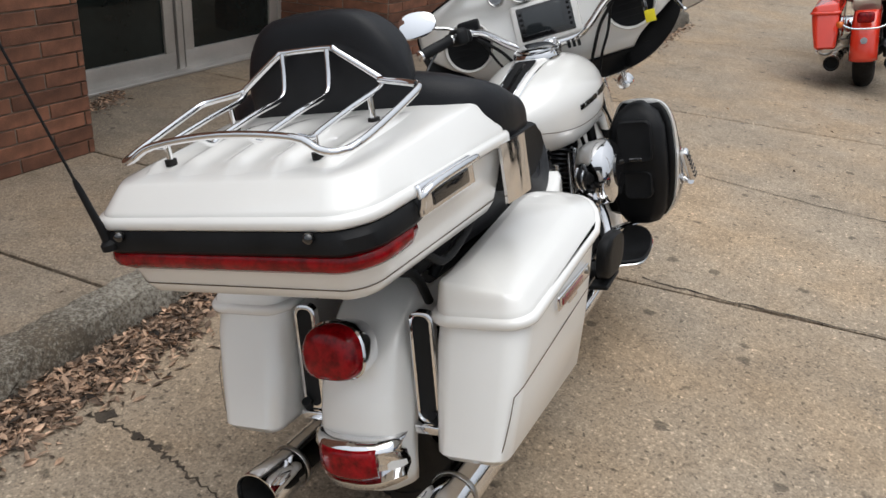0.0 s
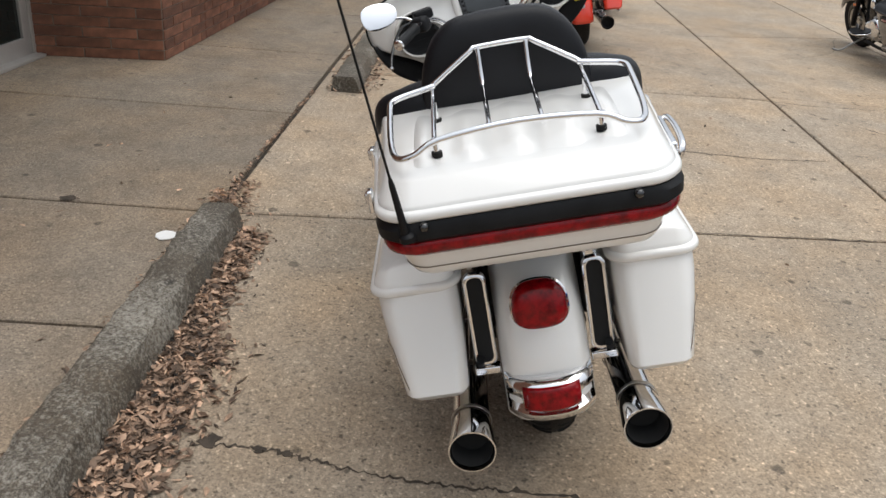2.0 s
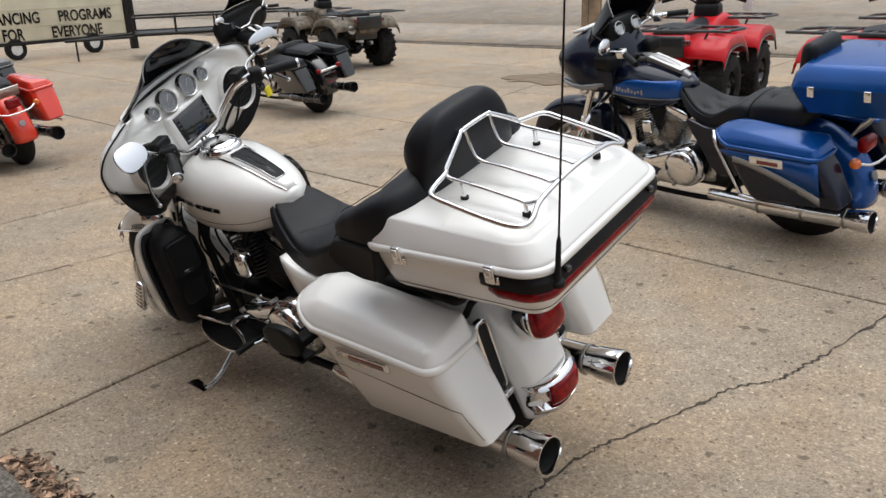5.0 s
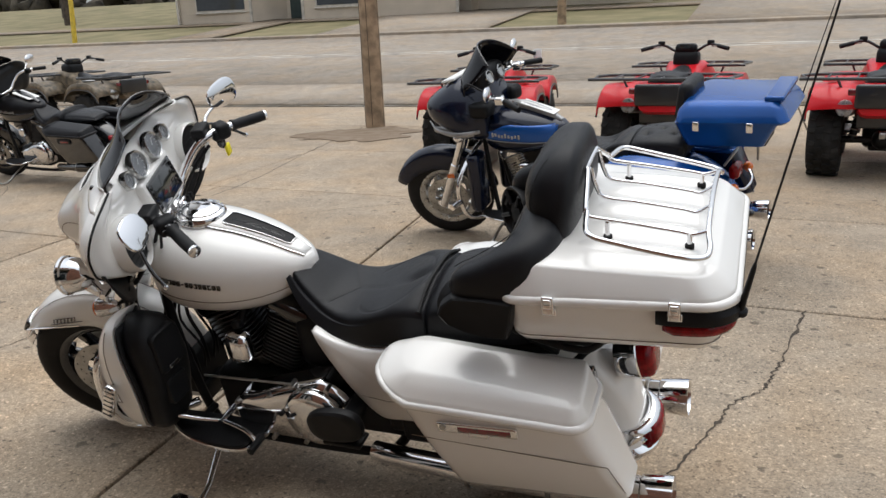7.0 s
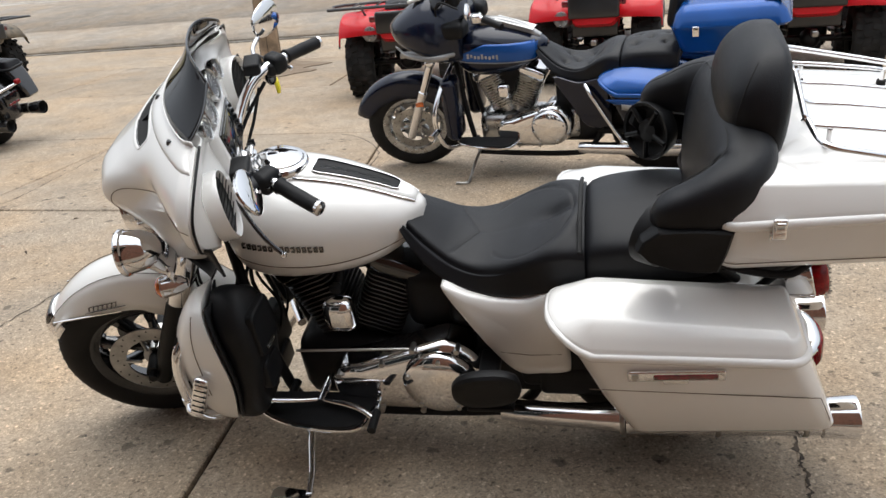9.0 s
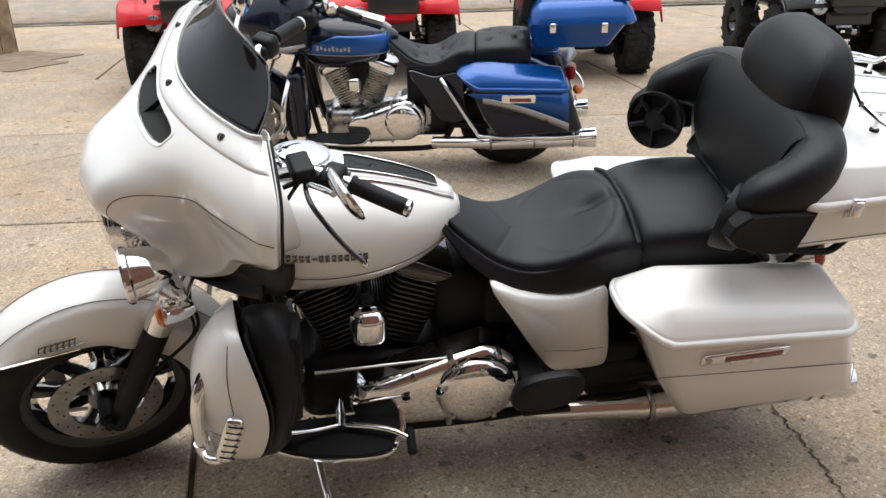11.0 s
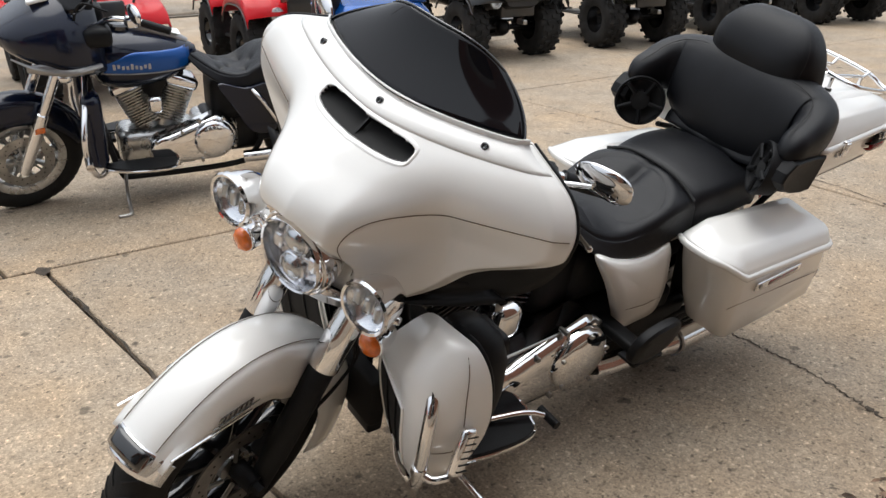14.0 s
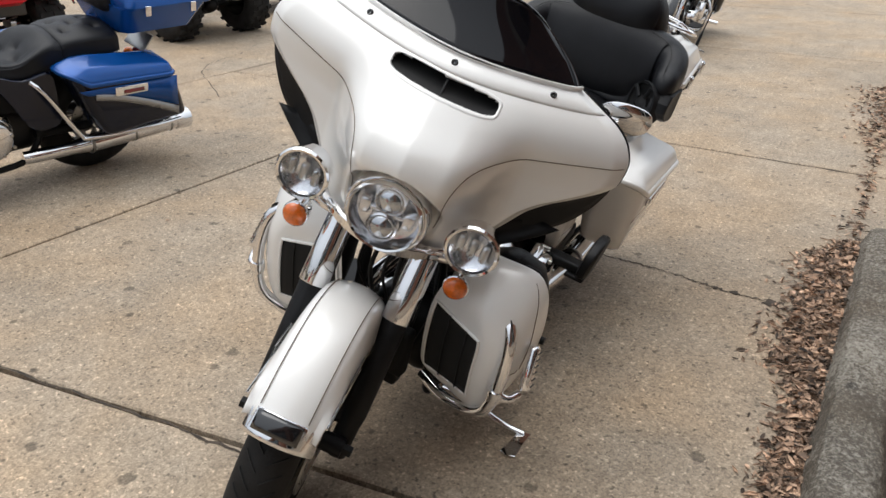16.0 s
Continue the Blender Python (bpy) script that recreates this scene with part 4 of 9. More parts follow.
# fork
for s in (-1, 1):
    lo, up = Vector((1.862, s * 0.116, 0.275)), Vector((1.535, s * 0.116, 0.930))
    leg = part("fork_leg", Geo().tube([lo, lerp(lo, up, 0.12), lerp(lo, up, 0.16), lerp(lo, up, 0.56), lerp(lo, up, 0.57)], [0.027, 0.030, 0.034, 0.034, 0.031], 24), PLASTIC, bike, "black fork leg with a chrome upper cover", m=TURN_M)
    part("fork_cover", Geo().tube([lerp(lo, up, 0.52), lerp(lo, up, 0.525), lerp(lo, up, 0.66), lerp(lo, up, 0.80), lerp(lo, up, 0.93)], [0.037, 0.0385, 0.0385, 0.036, 0.036], 28), CHROME, leg)
    part("axle_nut", Geo().rod((1.876, s * 0.10, 0.318), (1.876, s * 0.155, 0.318), 0.016, n=6).rod((1.876, s * 0.06, 0.318), (1.876, s * 0.13, 0.318), 0.026), PLASTIC, leg)
    part("brake_caliper", Geo().block((1.785, s * 0.078, 0.385), (0.075, 0.05, 0.11), 0.016, Matrix.Translation((1.785, 0, 0.385)) @ Matrix.Rotation(radians(-30), 4, "Y") @ Matrix.Translation((-1.785, 0, -0.385))), PLASTIC, leg)
    hose = [(1.765, s * 0.10, 0.42), (1.70, s * 0.135, 0.50), (1.60, s * 0.14, 0.60), (1.60, s * 0.12, 0.70), (1.58, s * 0.09, 0.78)]
    part("brake_hose", Geo().tube(hose, 0.0045, 8, smooth=5).tube([Vector(p) + Vector((0.012, 0, -0.012)) for p in hose], 0.004, 8, smooth=5), PLASTIC, leg)
part("fork_brace", Geo().block((1.60, 0, 0.80), (0.09, 0.27, 0.04), 0.012), PLASTIC, bike, m=TURN_M)
nac = []
for k in range(9):
    t = -1 + k / 4
    nac.append([Vector((1.655 + 0.035 * (1 - t * t), 0.155 * t, 0.838 + 0.008 * abs(t))), Vector((1.668 + 0.035 * (1 - t * t), 0.155 * t, 0.815 + 0.020 * abs(t))), Vector((1.66 + 0.035 * (1 - t * t), 0.152 * t, 0.788 + 0.03 * t * t)), Vector((1.63 + 0.02 * (1 - t * t), 0.145 * t, 0.776 + 0.03 * t * t))])
part("chrome_apron", Geo().grid(nac), CHROME, bike, "chrome apron under the headlamp", m=TURN_M, solid=0.004)
# lamp bar, passing lamps and turn signals
part("lamp_bar", Geo().tube([(1.62, -0.245, 0.832), (1.63, -0.20, 0.828), (1.64, -0.12, 0.812), (1.64, 0.12, 0.812), (1.63, 0.20, 0.828), (1.62, 0.245, 0.832)], [0.010, 0.020, 0.017, 0.017, 0.020, 0.010], 14, smooth=3), CHROME, bike, m=TURN_M)
for s in (-1, 1):
    c = Vector((1.700, s * 0.216, 0.914))
    lamp = part("passing_lamp", Geo().turned([(0.001, -0.075), (0.020, -0.073), (0.040, -0.060), (0.054, -0.035), (0.0595, -0.005), (0.061, 0.012), (0.066, 0.016), (0.067, 0.026), (0.063, 0.032), (0.057, 0.030), (0.056, 0.020)], c, (1, 0, 0), 40), CHROME, bike, "chrome passing lamp with a clear lens", m=TURN_M)
    part("reflector", Geo().turned([(0.056, 0.020), (0.045, 0.004), (0.02, -0.004), (0.001, -0.005)], c, (1, 0, 0), 36), SATIN, lamp)
    for q in range(3):
        part("lamp_element", Geo().block((c.x + 0.012, c.y + (q - 1) * 0.030, c.z + 0.002 - 0.004 * (q - 1)), (0.022, 0.020, 0.046), 0.008), CAST, lamp)
    part("lens", Geo().turned([(0.057, 0.024), (0.045, 0.031), (0.025, 0.035), (0.001, 0.036)], c, (1, 0, 0), 36), LENS, lamp)
    part("lamp_mount", Geo().tube([(1.66, s * 0.216, 0.875), (1.645, s * 0.216, 0.845), (1.63, s * 0.210, 0.828)], [0.030, 0.022, 0.026], 16, smooth=3), CHROME, lamp)
    c = Vector((1.650, s * 0.218, 0.768))
    sig = part("turn_signal", Geo().turned([(0.001, -0.055), (0.014, -0.053), (0.024, -0.035), (0.030, -0.012), (0.032, 0.010), (0.0335, 0.012), (0.0335, 0.020), (0.030, 0.022)], c, (1, 0, 0), 32), CHROME, bike, "chrome turn signal with an amber lens", m=TURN_M)
    part("amber_lens", Geo().turned([(0.0315, 0.016), (0.030, 0.028), (0.022, 0.036), (0.001, 0.039)], c, (1, 0, 0), 32), AMBER, sig)
    part("stalk", Geo().tube([(1.635, s * 0.218, 0.79), (1.628, s * 0.214, 0.82)], 0.009, 12), CHROME, sig)

# fairing, fork-mounted: outer shell, inner panel, trim
FROWS = [  # v, z middle, z edge, half width, x middle, x edge, bow
    (0.0, 0.812, 0.822, 0.155, 1.660, 1.615, 1.6), (0.12, 0.835, 0.832, 0.235, 1.668, 1.555, 1.5), (0.25, 0.868, 0.872, 0.330, 1.685, 1.500, 1.45), (0.38, 0.915, 0.930, 0.405, 1.702, 1.474, 1.45),
    (0.50, 0.968, 0.990, 0.448, 1.738, 1.458, 1.40), (0.60, 1.022, 1.050, 0.470, 1.772, 1.453, 1.38), (0.70, 1.085, 1.110, 0.478, 1.752, 1.452, 1.42), (0.80, 1.145, 1.165, 0.468, 1.672, 1.447, 1.5),
    (0.90, 1.202, 1.215, 0.420, 1.592, 1.432, 1.6), (1.0, 1.255, 1.262, 0.300, 1.512, 1.415, 1.8)]


def wing_edge(v):
    """How far out the white shell goes at v: the wings end in a swept lower edge."""
    return keyed([(0, 0.90), (0.15, 0.80), (0.30, 0.72), (0.42, 0.70), (0.50, 0.755), (0.56, 0.85), (0.62, 0.955), (0.67, 1.0), (1.0, 1.0)], v)[0]


def fairing_point(u, v, off=0.0):
    zm, ze, w, xm, xe, bow = keyed(FROWS, v)
    a = abs(u)
    # broad nose that falls away in a hollow to the wings lower down, a plain bow higher up
    plain = a ** bow
    y = a * w
    hollow = 0.60 * smoothstep(0.090, 0.255, y) + 0.40 * a ** 1.25
    k = smoothstep(0.93, 0.60, v) * smoothstep(-0.1, 0.22, v)
    x = xm - (xm - xe) * lerp(plain, hollow, k)
    z = zm + (ze - zm) * a * a
    # headlamp recess under the brow
    r = math.hypot(y, min(0.0, z - 0.905) * 0.8 + max(0.0, z - 0.905))
    x = lerp(x, 1.650, smoothstep(0.128, 0.108, r))
    # rolled edge
    x -= 0.016 * smoothstep(0.92, 1.0, a / wing_edge(v))
    return Vector((x - off, u * w, z))


def vent_centre(y):
    return 0.893 - 0.0075 * y / 0.14 + 0.006 * (1 - (y / 0.14) ** 2)


NU, NV = 220, 170
fg = Geo().grid([[fairing_point((-1 + 2 * i / NU) * wing_edge(j / NV), j / NV) for i in range(NU + 1)] for j in range(NV + 1)])
open_faces = []
for n, face in enumerate(fg.f):
    j, i = divmod(n, NU)
    v = (j + 0.5) / NV
    y = (-1 + 2 * (i + 0.5) / NU) * wing_edge(v) * keyed(FROWS, v)[2]
    if abs(y) > 0.14 or ((abs(y) / 0.136) ** 4 + (abs(v - vent_centre(y)) / 0.033) ** 4.76) > 1.0:
        open_faces.append(face)
fg.f = open_faces
fairing = part("fairing", fg, PEARL, bike, "pearl white handlebar fairing", m=TURN_M, solid=0.006, angle=60)
for s in (-1, 1):
    pts = []
    for k in range(41):
        q = k / 40
        v = keyed([(0, 0.30), (0.12, 0.46), (0.24, 0.60), (0.36, 0.680), (0.5, 0.712), (0.7, 0.735), (0.88, 0.748), (1.0, 0.750)], q)[0]
        u = keyed([(0, 0.30), (0.12, 0.262), (0.24, 0.258), (0.36, 0.305), (0.5, 0.43), (0.7, 0.65), (0.88, 0.87), (1.0, 0.99)], q)[0]
        pts.append(fairing_point(s * u, v, -0.0008))
    part("pinstripe", Geo().tube(pts, 0.0012, 5), STRIPE, fairing)
# intake vent in the nose: a dark slot sunk behind a rolled lip, with a splitter
def vent_ring(k, off):
    ring = []
    for n in range(64):
        t = TAU * n / 64
        ct, st_ = math.cos(t), math.sin(t)
        y = (0.136 + 0.024 * (k - 1)) * math.copysign(abs(ct) ** 0.50, ct)
        v = vent_centre(y) + 0.033 * k * math.copysign(abs(st_) ** 0.42, st_)
        ring.append(fairing_point(y / keyed(FROWS, v)[2], v, off))
    return ring


part("vent_lip", Geo().loft([vent_ring(1.30, 0.0030), vent_ring(1.26, -0.0014), vent_ring(1.10, -0.0030), vent_ring(1.0, -0.0016), vent_ring(0.95, 0.004)], False, False), PEARL, fairing, angle=80)
part("vent_duct", Geo().loft([vent_ring(1.02, 0.001), vent_ring(0.96, 0.002), vent_ring(0.93, 0.010), vent_ring(0.86, 0.030), vent_ring(0.70, 0.046), vent_ring(0.30, 0.050)], False, True), MATTE, fairing, "black recessed fairing air vent", angle=60)
part("vent_splitter", Geo().plate([vent_ring(0.93, 0.012)[16], vent_ring(0.93, 0.012)[48], vent_ring(0.80, 0.034)[48], vent_ring(0.80, 0.034)[16]], (0, 1, 0), 0.004), PLASTIC, fairing)
# headlamp
HC = Vector((1.714, 0, 0.908))
hl = part("headlamp", Geo().turned([(0.098, -0.045), (0.103, -0.02), (0.104, 0.006), (0.100, 0.014), (0.0955, 0.012), (0.094, 0.004)], HC, (1, 0, -0.06), 48), CHROME, fairing, "round LED headlamp with chrome trim ring")
part("trim_ring", Geo().turned([(0.095, 0.006), (0.0935, 0.024), (0.090, 0.029), (0.086, 0.026), (0.085, 0.012)], HC, (1, 0, -0.06), 48), CHROME, hl)
refl = Geo().turned([(0.0865, 0.016), (0.078, -0.012), (0.05, -0.022), (0.001, -0.024)], HC, (1, 0, -0.06), 40)
part("reflector", refl, SATIN, hl)
pj = Geo()
for z in (-0.036, 0.038):
    pj.turned([(0.037, -0.015), (0.038, 0.012), (0.034, 0.016), (0.032, 0.010)], HC + Vector((0, 0, z)), (1, 0, 0), 28)
for s in (-1, 1):
    pj.block((HC.x - 0.002, s * 0.055, HC.z + 0.002), (0.03, 0.030, 0.042), 0.009)
    pj.block((HC.x - 0.004, s * 0.028, HC.z + 0.002), (0.024, 0.03, 0.012), 0.005)
part("lamp_housing", pj, SATIN, hl)
for z in (-0.036, 0.038):
    part("projector_lens", Geo().turned([(0.033, 0.008), (0.026, 0.020), (0.014, 0.026), (0.001, 0.028)], HC + Vector((0, 0, z)), (1, 0, 0), 28), PROJECTOR, hl)
part("lens", Geo().turned([(0.088, 0.020), (0.07, 0.034), (0.04, 0.042), (0.001, 0.045)], HC, (1, 0, -0.06), 40), LENS, hl)
# windscreen
wrows = []
for j in range(13):
    q = j / 12
    row = []
    for i in range(41):
        u = -1 + i / 20
        a = abs(u)
        half = lerp(0.286, 0.165, q ** 1.25)
        base = Vector((1.518 - 0.105 * a ** 1.9, 0.286 * u, 1.262 + 0.006 * a))
        top = Vector((1.405 - 0.050 * a ** 2.2, half * u, 1.400 - 0.050 * a ** 3.2))
        p = lerp(base, top, q)
        p.y = half * u
        p.x -= 0.012 * math.sin(math.pi * q)
        row.append(p)
    wrows.append(row)
ws = part("windscreen", Geo().grid(wrows), SMOKE, fairing, "dark smoked low windscreen", solid=0.004, angle=70)
part("screen_edge", Geo().tube([p for p in wrows[-1]], 0.0028, 6).tube([r[0] for r in wrows], 0.0028, 6).tube([r[-1] for r in wrows], 0.0028, 6), GLOSS, ws)
# raised trim below the screen, with its three screws
tr = []
for j in range(7):
    q = j / 6
    tr.append([fairing_point(-0.99 + 1.98 * i / 40, lerp(0.940, 1.0, min(1, q * 1.25)), -0.010 * math.sin(math.pi * min(1.0, q * 1.1)) - 0.001) + (Vector((0.004, 0, 0.012)) if q > 0.9 else Vector()) for i in range(41)])
part("screen_trim", Geo().grid(tr), PEARL, fairing, solid=0.004, angle=70)
for y in (-0.24, 0.0, 0.24):
    u = y / keyed(FROWS, 0.975)[2]
    p = fairing_point(u, 0.978, -0.009)
    part("screw", Geo().turned([(0.0085, -0.004), (0.0085, 0.004), (0.006, 0.006), (0.0035, 0.0055), (0.003, 0.002), (0.001, 0.002)], p, (0.85, 0.12 * y / 0.24, 0.5), 18), GLOSS, fairing)


def inner_point(u, v, off=0.0):
    zm, ze, w, xm, xe, bow = keyed(FROWS, v)
    a = abs(u)
    xin = keyed([(0.0, 1.56), (0.3, 1.50), (0.45, 1.435), (0.6, 1.405), (0.8, 1.420), (0.92, 1.412), (1.0, 1.462)], v)[0]
    x = lerp(xin, xe - 0.022, smoothstep(0.55, 1.0, a)) - 0.018 * math.exp(-((a - 0.86) / 0.10) ** 2)
    z = zm + (ze - zm) * a * a
    return Vector((x - off, u * w * 0.995, z))


inner = [[inner_point((-1 + 2 * i / 48) * wing_edge(lerp(0.36, 1.0, j / 30)), lerp(0.36, 1.0, j / 30)) for i in range(49)] for j in range(31)]
dash = part("dashboard", Geo().grid(inner), PEARL, fairing, "pearl white inner fairing with four round gauges", solid=0.004, angle=70)
skirt = [[inner_point(-1 + 2 * i / 32, lerp(0.02, 0.37, j / 8), -0.012) for i in range(33)] for j in range(9)]
part("fairing_skirt", Geo().grid(skirt), PLASTIC, fairing, "black plastic panel under the fairing", solid=0.004, angle=70)
for s in (-1, 1):
    wing = []
    for k in range(21):
        v = lerp(0.20, 0.66, k / 20)
        e = wing_edge(v)
        row = []
        for q in range(7):
            u = lerp(e - 0.10, 1.0, q / 6)
            p = fairing_point(s * e, v) + (fairing_point(s * max(u, 0.02), v) - fairing_point(s * e, v))
            row.append(p + Vector((-0.012 - 0.020 * (q / 6) ** 2, 0, -0.012 * math.sin(math.pi * q / 6))))
        wing.append(row)
    part("air_deflector", Geo().grid(wing), PLASTIC, fairing, "matt black wind deflector under the fairing", solid=0.006, angle=70)
# rubber seam round the fairing edge
for s in (-1, 1):
    part("edge_seal", Geo().tube([fairing_point(s * wing_edge(k / 48), k / 48, 0.010) for k in range(6, 49)], 0.0035, 6), PLASTIC, fairing)
# gauges, display, loudspeakers
for y, z, r in ((0.150, 1.222, 0.026), (0.062, 1.228, 0.042), (-0.062, 1.228, 0.042), (-0.150, 1.222, 0.026)):
    c = inner_point(y / keyed(FROWS, 0.93)[2], 0.925 if r > 0.03 else 0.915)
    ax = (-1, 0, 0.22)
    ga = part("gauge", Geo().turned([(r + 0.004, -0.006), (r + 0.005, 0.010), (r + 0.002, 0.015), (r - 0.002, 0.012), (r - 0.003, 0.004)], c, ax, 32), CAST, dash, "round gauge with grey face")
    part("gauge_face", Geo().turned([(r - 0.002, 0.005), (0.001, 0.005)], c, ax, 28), DIAL, ga)
    tk = Geo()
    d = Vector(ax).normalized()
    e1 = Vector((0, 1, 0))
    e2 = d.cross(e1).normalized()
    for k in range(13):
        t = radians(-30 + 240 * k / 12)
        w_ = e1 * math.cos(t) + e2 * math.sin(t)
        tk.rod(c + d * 0.0062 + w_ * (r * 0.66), c + d * 0.0062 + w_ * (r * 0.86), 0.0009, n=4)
    tk.rod(c + d * 0.007, c + d * 0.007 + (e1 * -0.5 + e2 * -0.6) * r * 0.8, 0.0011, n=4)
    part("gauge_mark", tk, WHITETAG, ga)
    part("gauge_glass", Geo().turned([(r - 0.001, 0.0105), (0.001, 0.012)], c, ax, 28), LENS, ga)
dm = Matrix.Translation((1.398, 0.0, 1.095)) @ Matrix.Rotation(radians(8), 4, "Y")
db = part("display_frame", Geo().block((0.012, 0, 0), (0.05, 0.240, 0.150), 0.014, dm), PEARL, dash)
part("display_bezel", Geo().block((-0.013, 0, 0), (0.010, 0.196, 0.118), 0.010, dm), GLOSS, db)
part("display", Geo().block((-0.0175, 0.008, 0.004), (0.005, 0.142, 0.090), 0.004, dm), SCREEN, db, "dark radio display")
for s in (-1, 1):
    bt = Geo()
    for k in range(5):
        bt.block((-0.019, s * 0.086, -0.036 + 0.018 * k), (0.006, 0.010, 0.010), 0.002, dm)
    part("display_button", bt, PLASTIC, db)
    sw = Geo()
    for k in range(3):
        sw.block((1.372 - 0.004 * k, s * (0.060 + 0.018 * k), 0.990), (0.018, 0.011, 0.022), 0.003)
    part("rocker_switch", sw, PLASTIC, dash)
    c = inner_point(s * 0.615, 0.665) + Vector((-0.022, 0, 0))
    ax = (-1, -s * 0.10, 0.10)
    sp = part("speaker_ring", Geo().turned([(0.090, -0.030), (0.092, 0.006), (0.088, 0.012), (0.082, 0.006), (0.078, -0.012)], c, ax, 40), PEARL, dash)
    part("speaker_grille", Geo().turned([(0.083, -0.002), (0.07, -0.006), (0.04, -0.002), (0.001, 0.0)], c, ax, 36), PLASTIC, sp, "black loudspeaker grille")
    gl = Geo()
    for k in range(7):
        q = -0.066 + 0.022 * k
        hw = math.sqrt(max(0, 0.08 ** 2 - q * q))
        gl.tube([c + Vector((-0.003, -hw, q)), c + Vector((-0.006, 0, q)), c + Vector((-0.003, hw, q))], 0.0016, 5)
    tagged(part("grille_bar", gl, PLASTIC, sp), kind="stuff")
part("ignition_switch", Geo().turned([(0.034, 0), (0.034, 0.02), (0.026, 0.034), (0.014, 0.036), (0.012, 0.05), (0.001, 0.052)], (1.375, 0, 0.985), (-0.6, 0, 0.8), 24).block((1.352, 0, 1.026), (0.018, 0.05, 0.014), 0.005), CHROME, bike, m=TURN_M)

# handlebar with controls and mirrors
hb = [(1.395, 0.0, 1.005), (1.400, 0.09, 1.010), (1.390, 0.15, 1.045), (1.345, 0.215, 1.105), (1.295, 0.262, 1.128), (1.235, 0.320, 1.126), (1.145, 0.408, 1.108)]
full = [(x, -y, z) for x, y, z in reversed(hb[1:])] + hb
bar = part("handlebar", Geo().tube(full, 0.0155, 16, smooth=5), CHROME, bike, "chrome handlebar", m=TURN_M)
for s in (-1, 1):
    a, b = Vector((1.232, s * 0.323, 1.1255)), Vector((1.140, s * 0.413, 1.107))
    part("grip", Geo().tube([a, lerp(a, b, 0.04), lerp(a, b, 0.08), lerp(a, b, 0.5), lerp(a, b, 0.96), b], [0.022, 0.022, 0.0185, 0.0195, 0.0190, 0.018], 20), PLASTIC, bar, "black rubber grip")
    part("grip_cap", Geo().turned([(0.0195, 0), (0.0195, 0.008), (0.013, 0.012), (0.001, 0.013)], b, b - a, 20), CHROME, bar)
    c = Vector((1.262, s * 0.294, 1.127))
    mm = Matrix.Translation(c) @ Matrix.Rotation(radians(-s * 44), 4, "Z")
    part("switch_housing", Geo().block((0, 0, 0), (0.052, 0.066, 0.058), 0.016, mm).block((0.028, 0.0, -0.006), (0.03, 0.05, 0.04), 0.01, mm), PLASTIC, bar)
    sg = Geo()
    for k in range(4):
        sg.block((-0.026, -0.020 + 0.014 * k, 0.010 - 0.012 * (k % 2)), (0.010, 0.010, 0.010), 0.002, mm)
    part("switch_button", sg, GLOSS, bar)
    part("reservoir", Geo().block((1.325, s * 0.262, 1.150), (0.05, 0.075, 0.036), 0.008, None), PLASTIC, bar)
    lv = [(1.318, s * 0.272, 1.128), (1.332, s * 0.330, 1.132), (1.325, s * 0.375, 1.115), (1.285, s * 0.428, 1.058), (1.247, s * 0.454, 1.014)]
    part("lever", Geo().tube(lv, 0.0058, 10, smooth=4), GLOSS, bar, "black hand lever")
    part("lever_ball", Geo().ball(lv[-1], (0.0088, 0.0088, 0.0088), 10), CHROME, bar)
    # mirror on its stem
    mc = Vector((1.278, s * 0.432, 1.205))
    part("mirror_stem", Geo().tube([(1.315, s * 0.30, 1.135), (1.325, s * 0.335, 1.160), (1.305, s * 0.385, 1.178), mc + Vector((0.022, -s * 0.012, -0.012))], 0.0065, 10, smooth=5), CHROME, bar)
    fwd = Vector((-0.90, -0.08, 0.42) if s > 0 else (-0.84, 0.46, 0.10)).normalized()
    side = Vector((0, 1, 0)) - fwd * fwd.y
    side.normalize()
    upv = fwd.cross(side) * (1 if fwd.cross(side).z > 0 else -1)
    shell, glass = [], None
    for off, k in ((0.020, 0.25), (0.018, 0.60), (0.011, 0.90), (0.003, 1.0), (-0.002, 0.985)):
        ring = []
        for q in range(32):
            t = TAU * q / 32
            ct, st_ = math.cos(t), math.sin(t)
            a1 = 0.070 * math.copysign(abs(ct) ** 0.78, ct)
            b1 = 0.048 * math.copysign(abs(st_) ** 0.82, st_) * (1 + 0.16 * s * ct)
            ring.append(mc - fwd * off + (side * a1 + upv * b1) * k)
        shell.append(ring)
    mi = part("mirror", Geo().loft(shell, True, False), CHROME, bar, "chrome rear-view mirror")
    part("mirror_glass", Geo().loft([[p + fwd * 0.0005 for p in shell[-1]], [mc + fwd * 0.0035 + (p - mc) * 0.9 for p in shell[-1]]], False, True), MIRROR, mi)
kt = (1.298, -0.335, 1.075)
key = part("key_fob", Geo().ball((kt[0], kt[1], kt[2] - 0.02), (0.018, 0.010, 0.024), 14).tube([kt, (kt[0], kt[1], kt[2] + 0.03)], 0.002, 6), GLOSS, bike, "black key fob with a yellow paper tag", m=TURN_M)
part("paper_tag", Geo().block((kt[0] - 0.012, kt[1] - 0.012, kt[2] - 0.055), (0.010, 0.034, 0.040), 0.002), YELLOW, key)
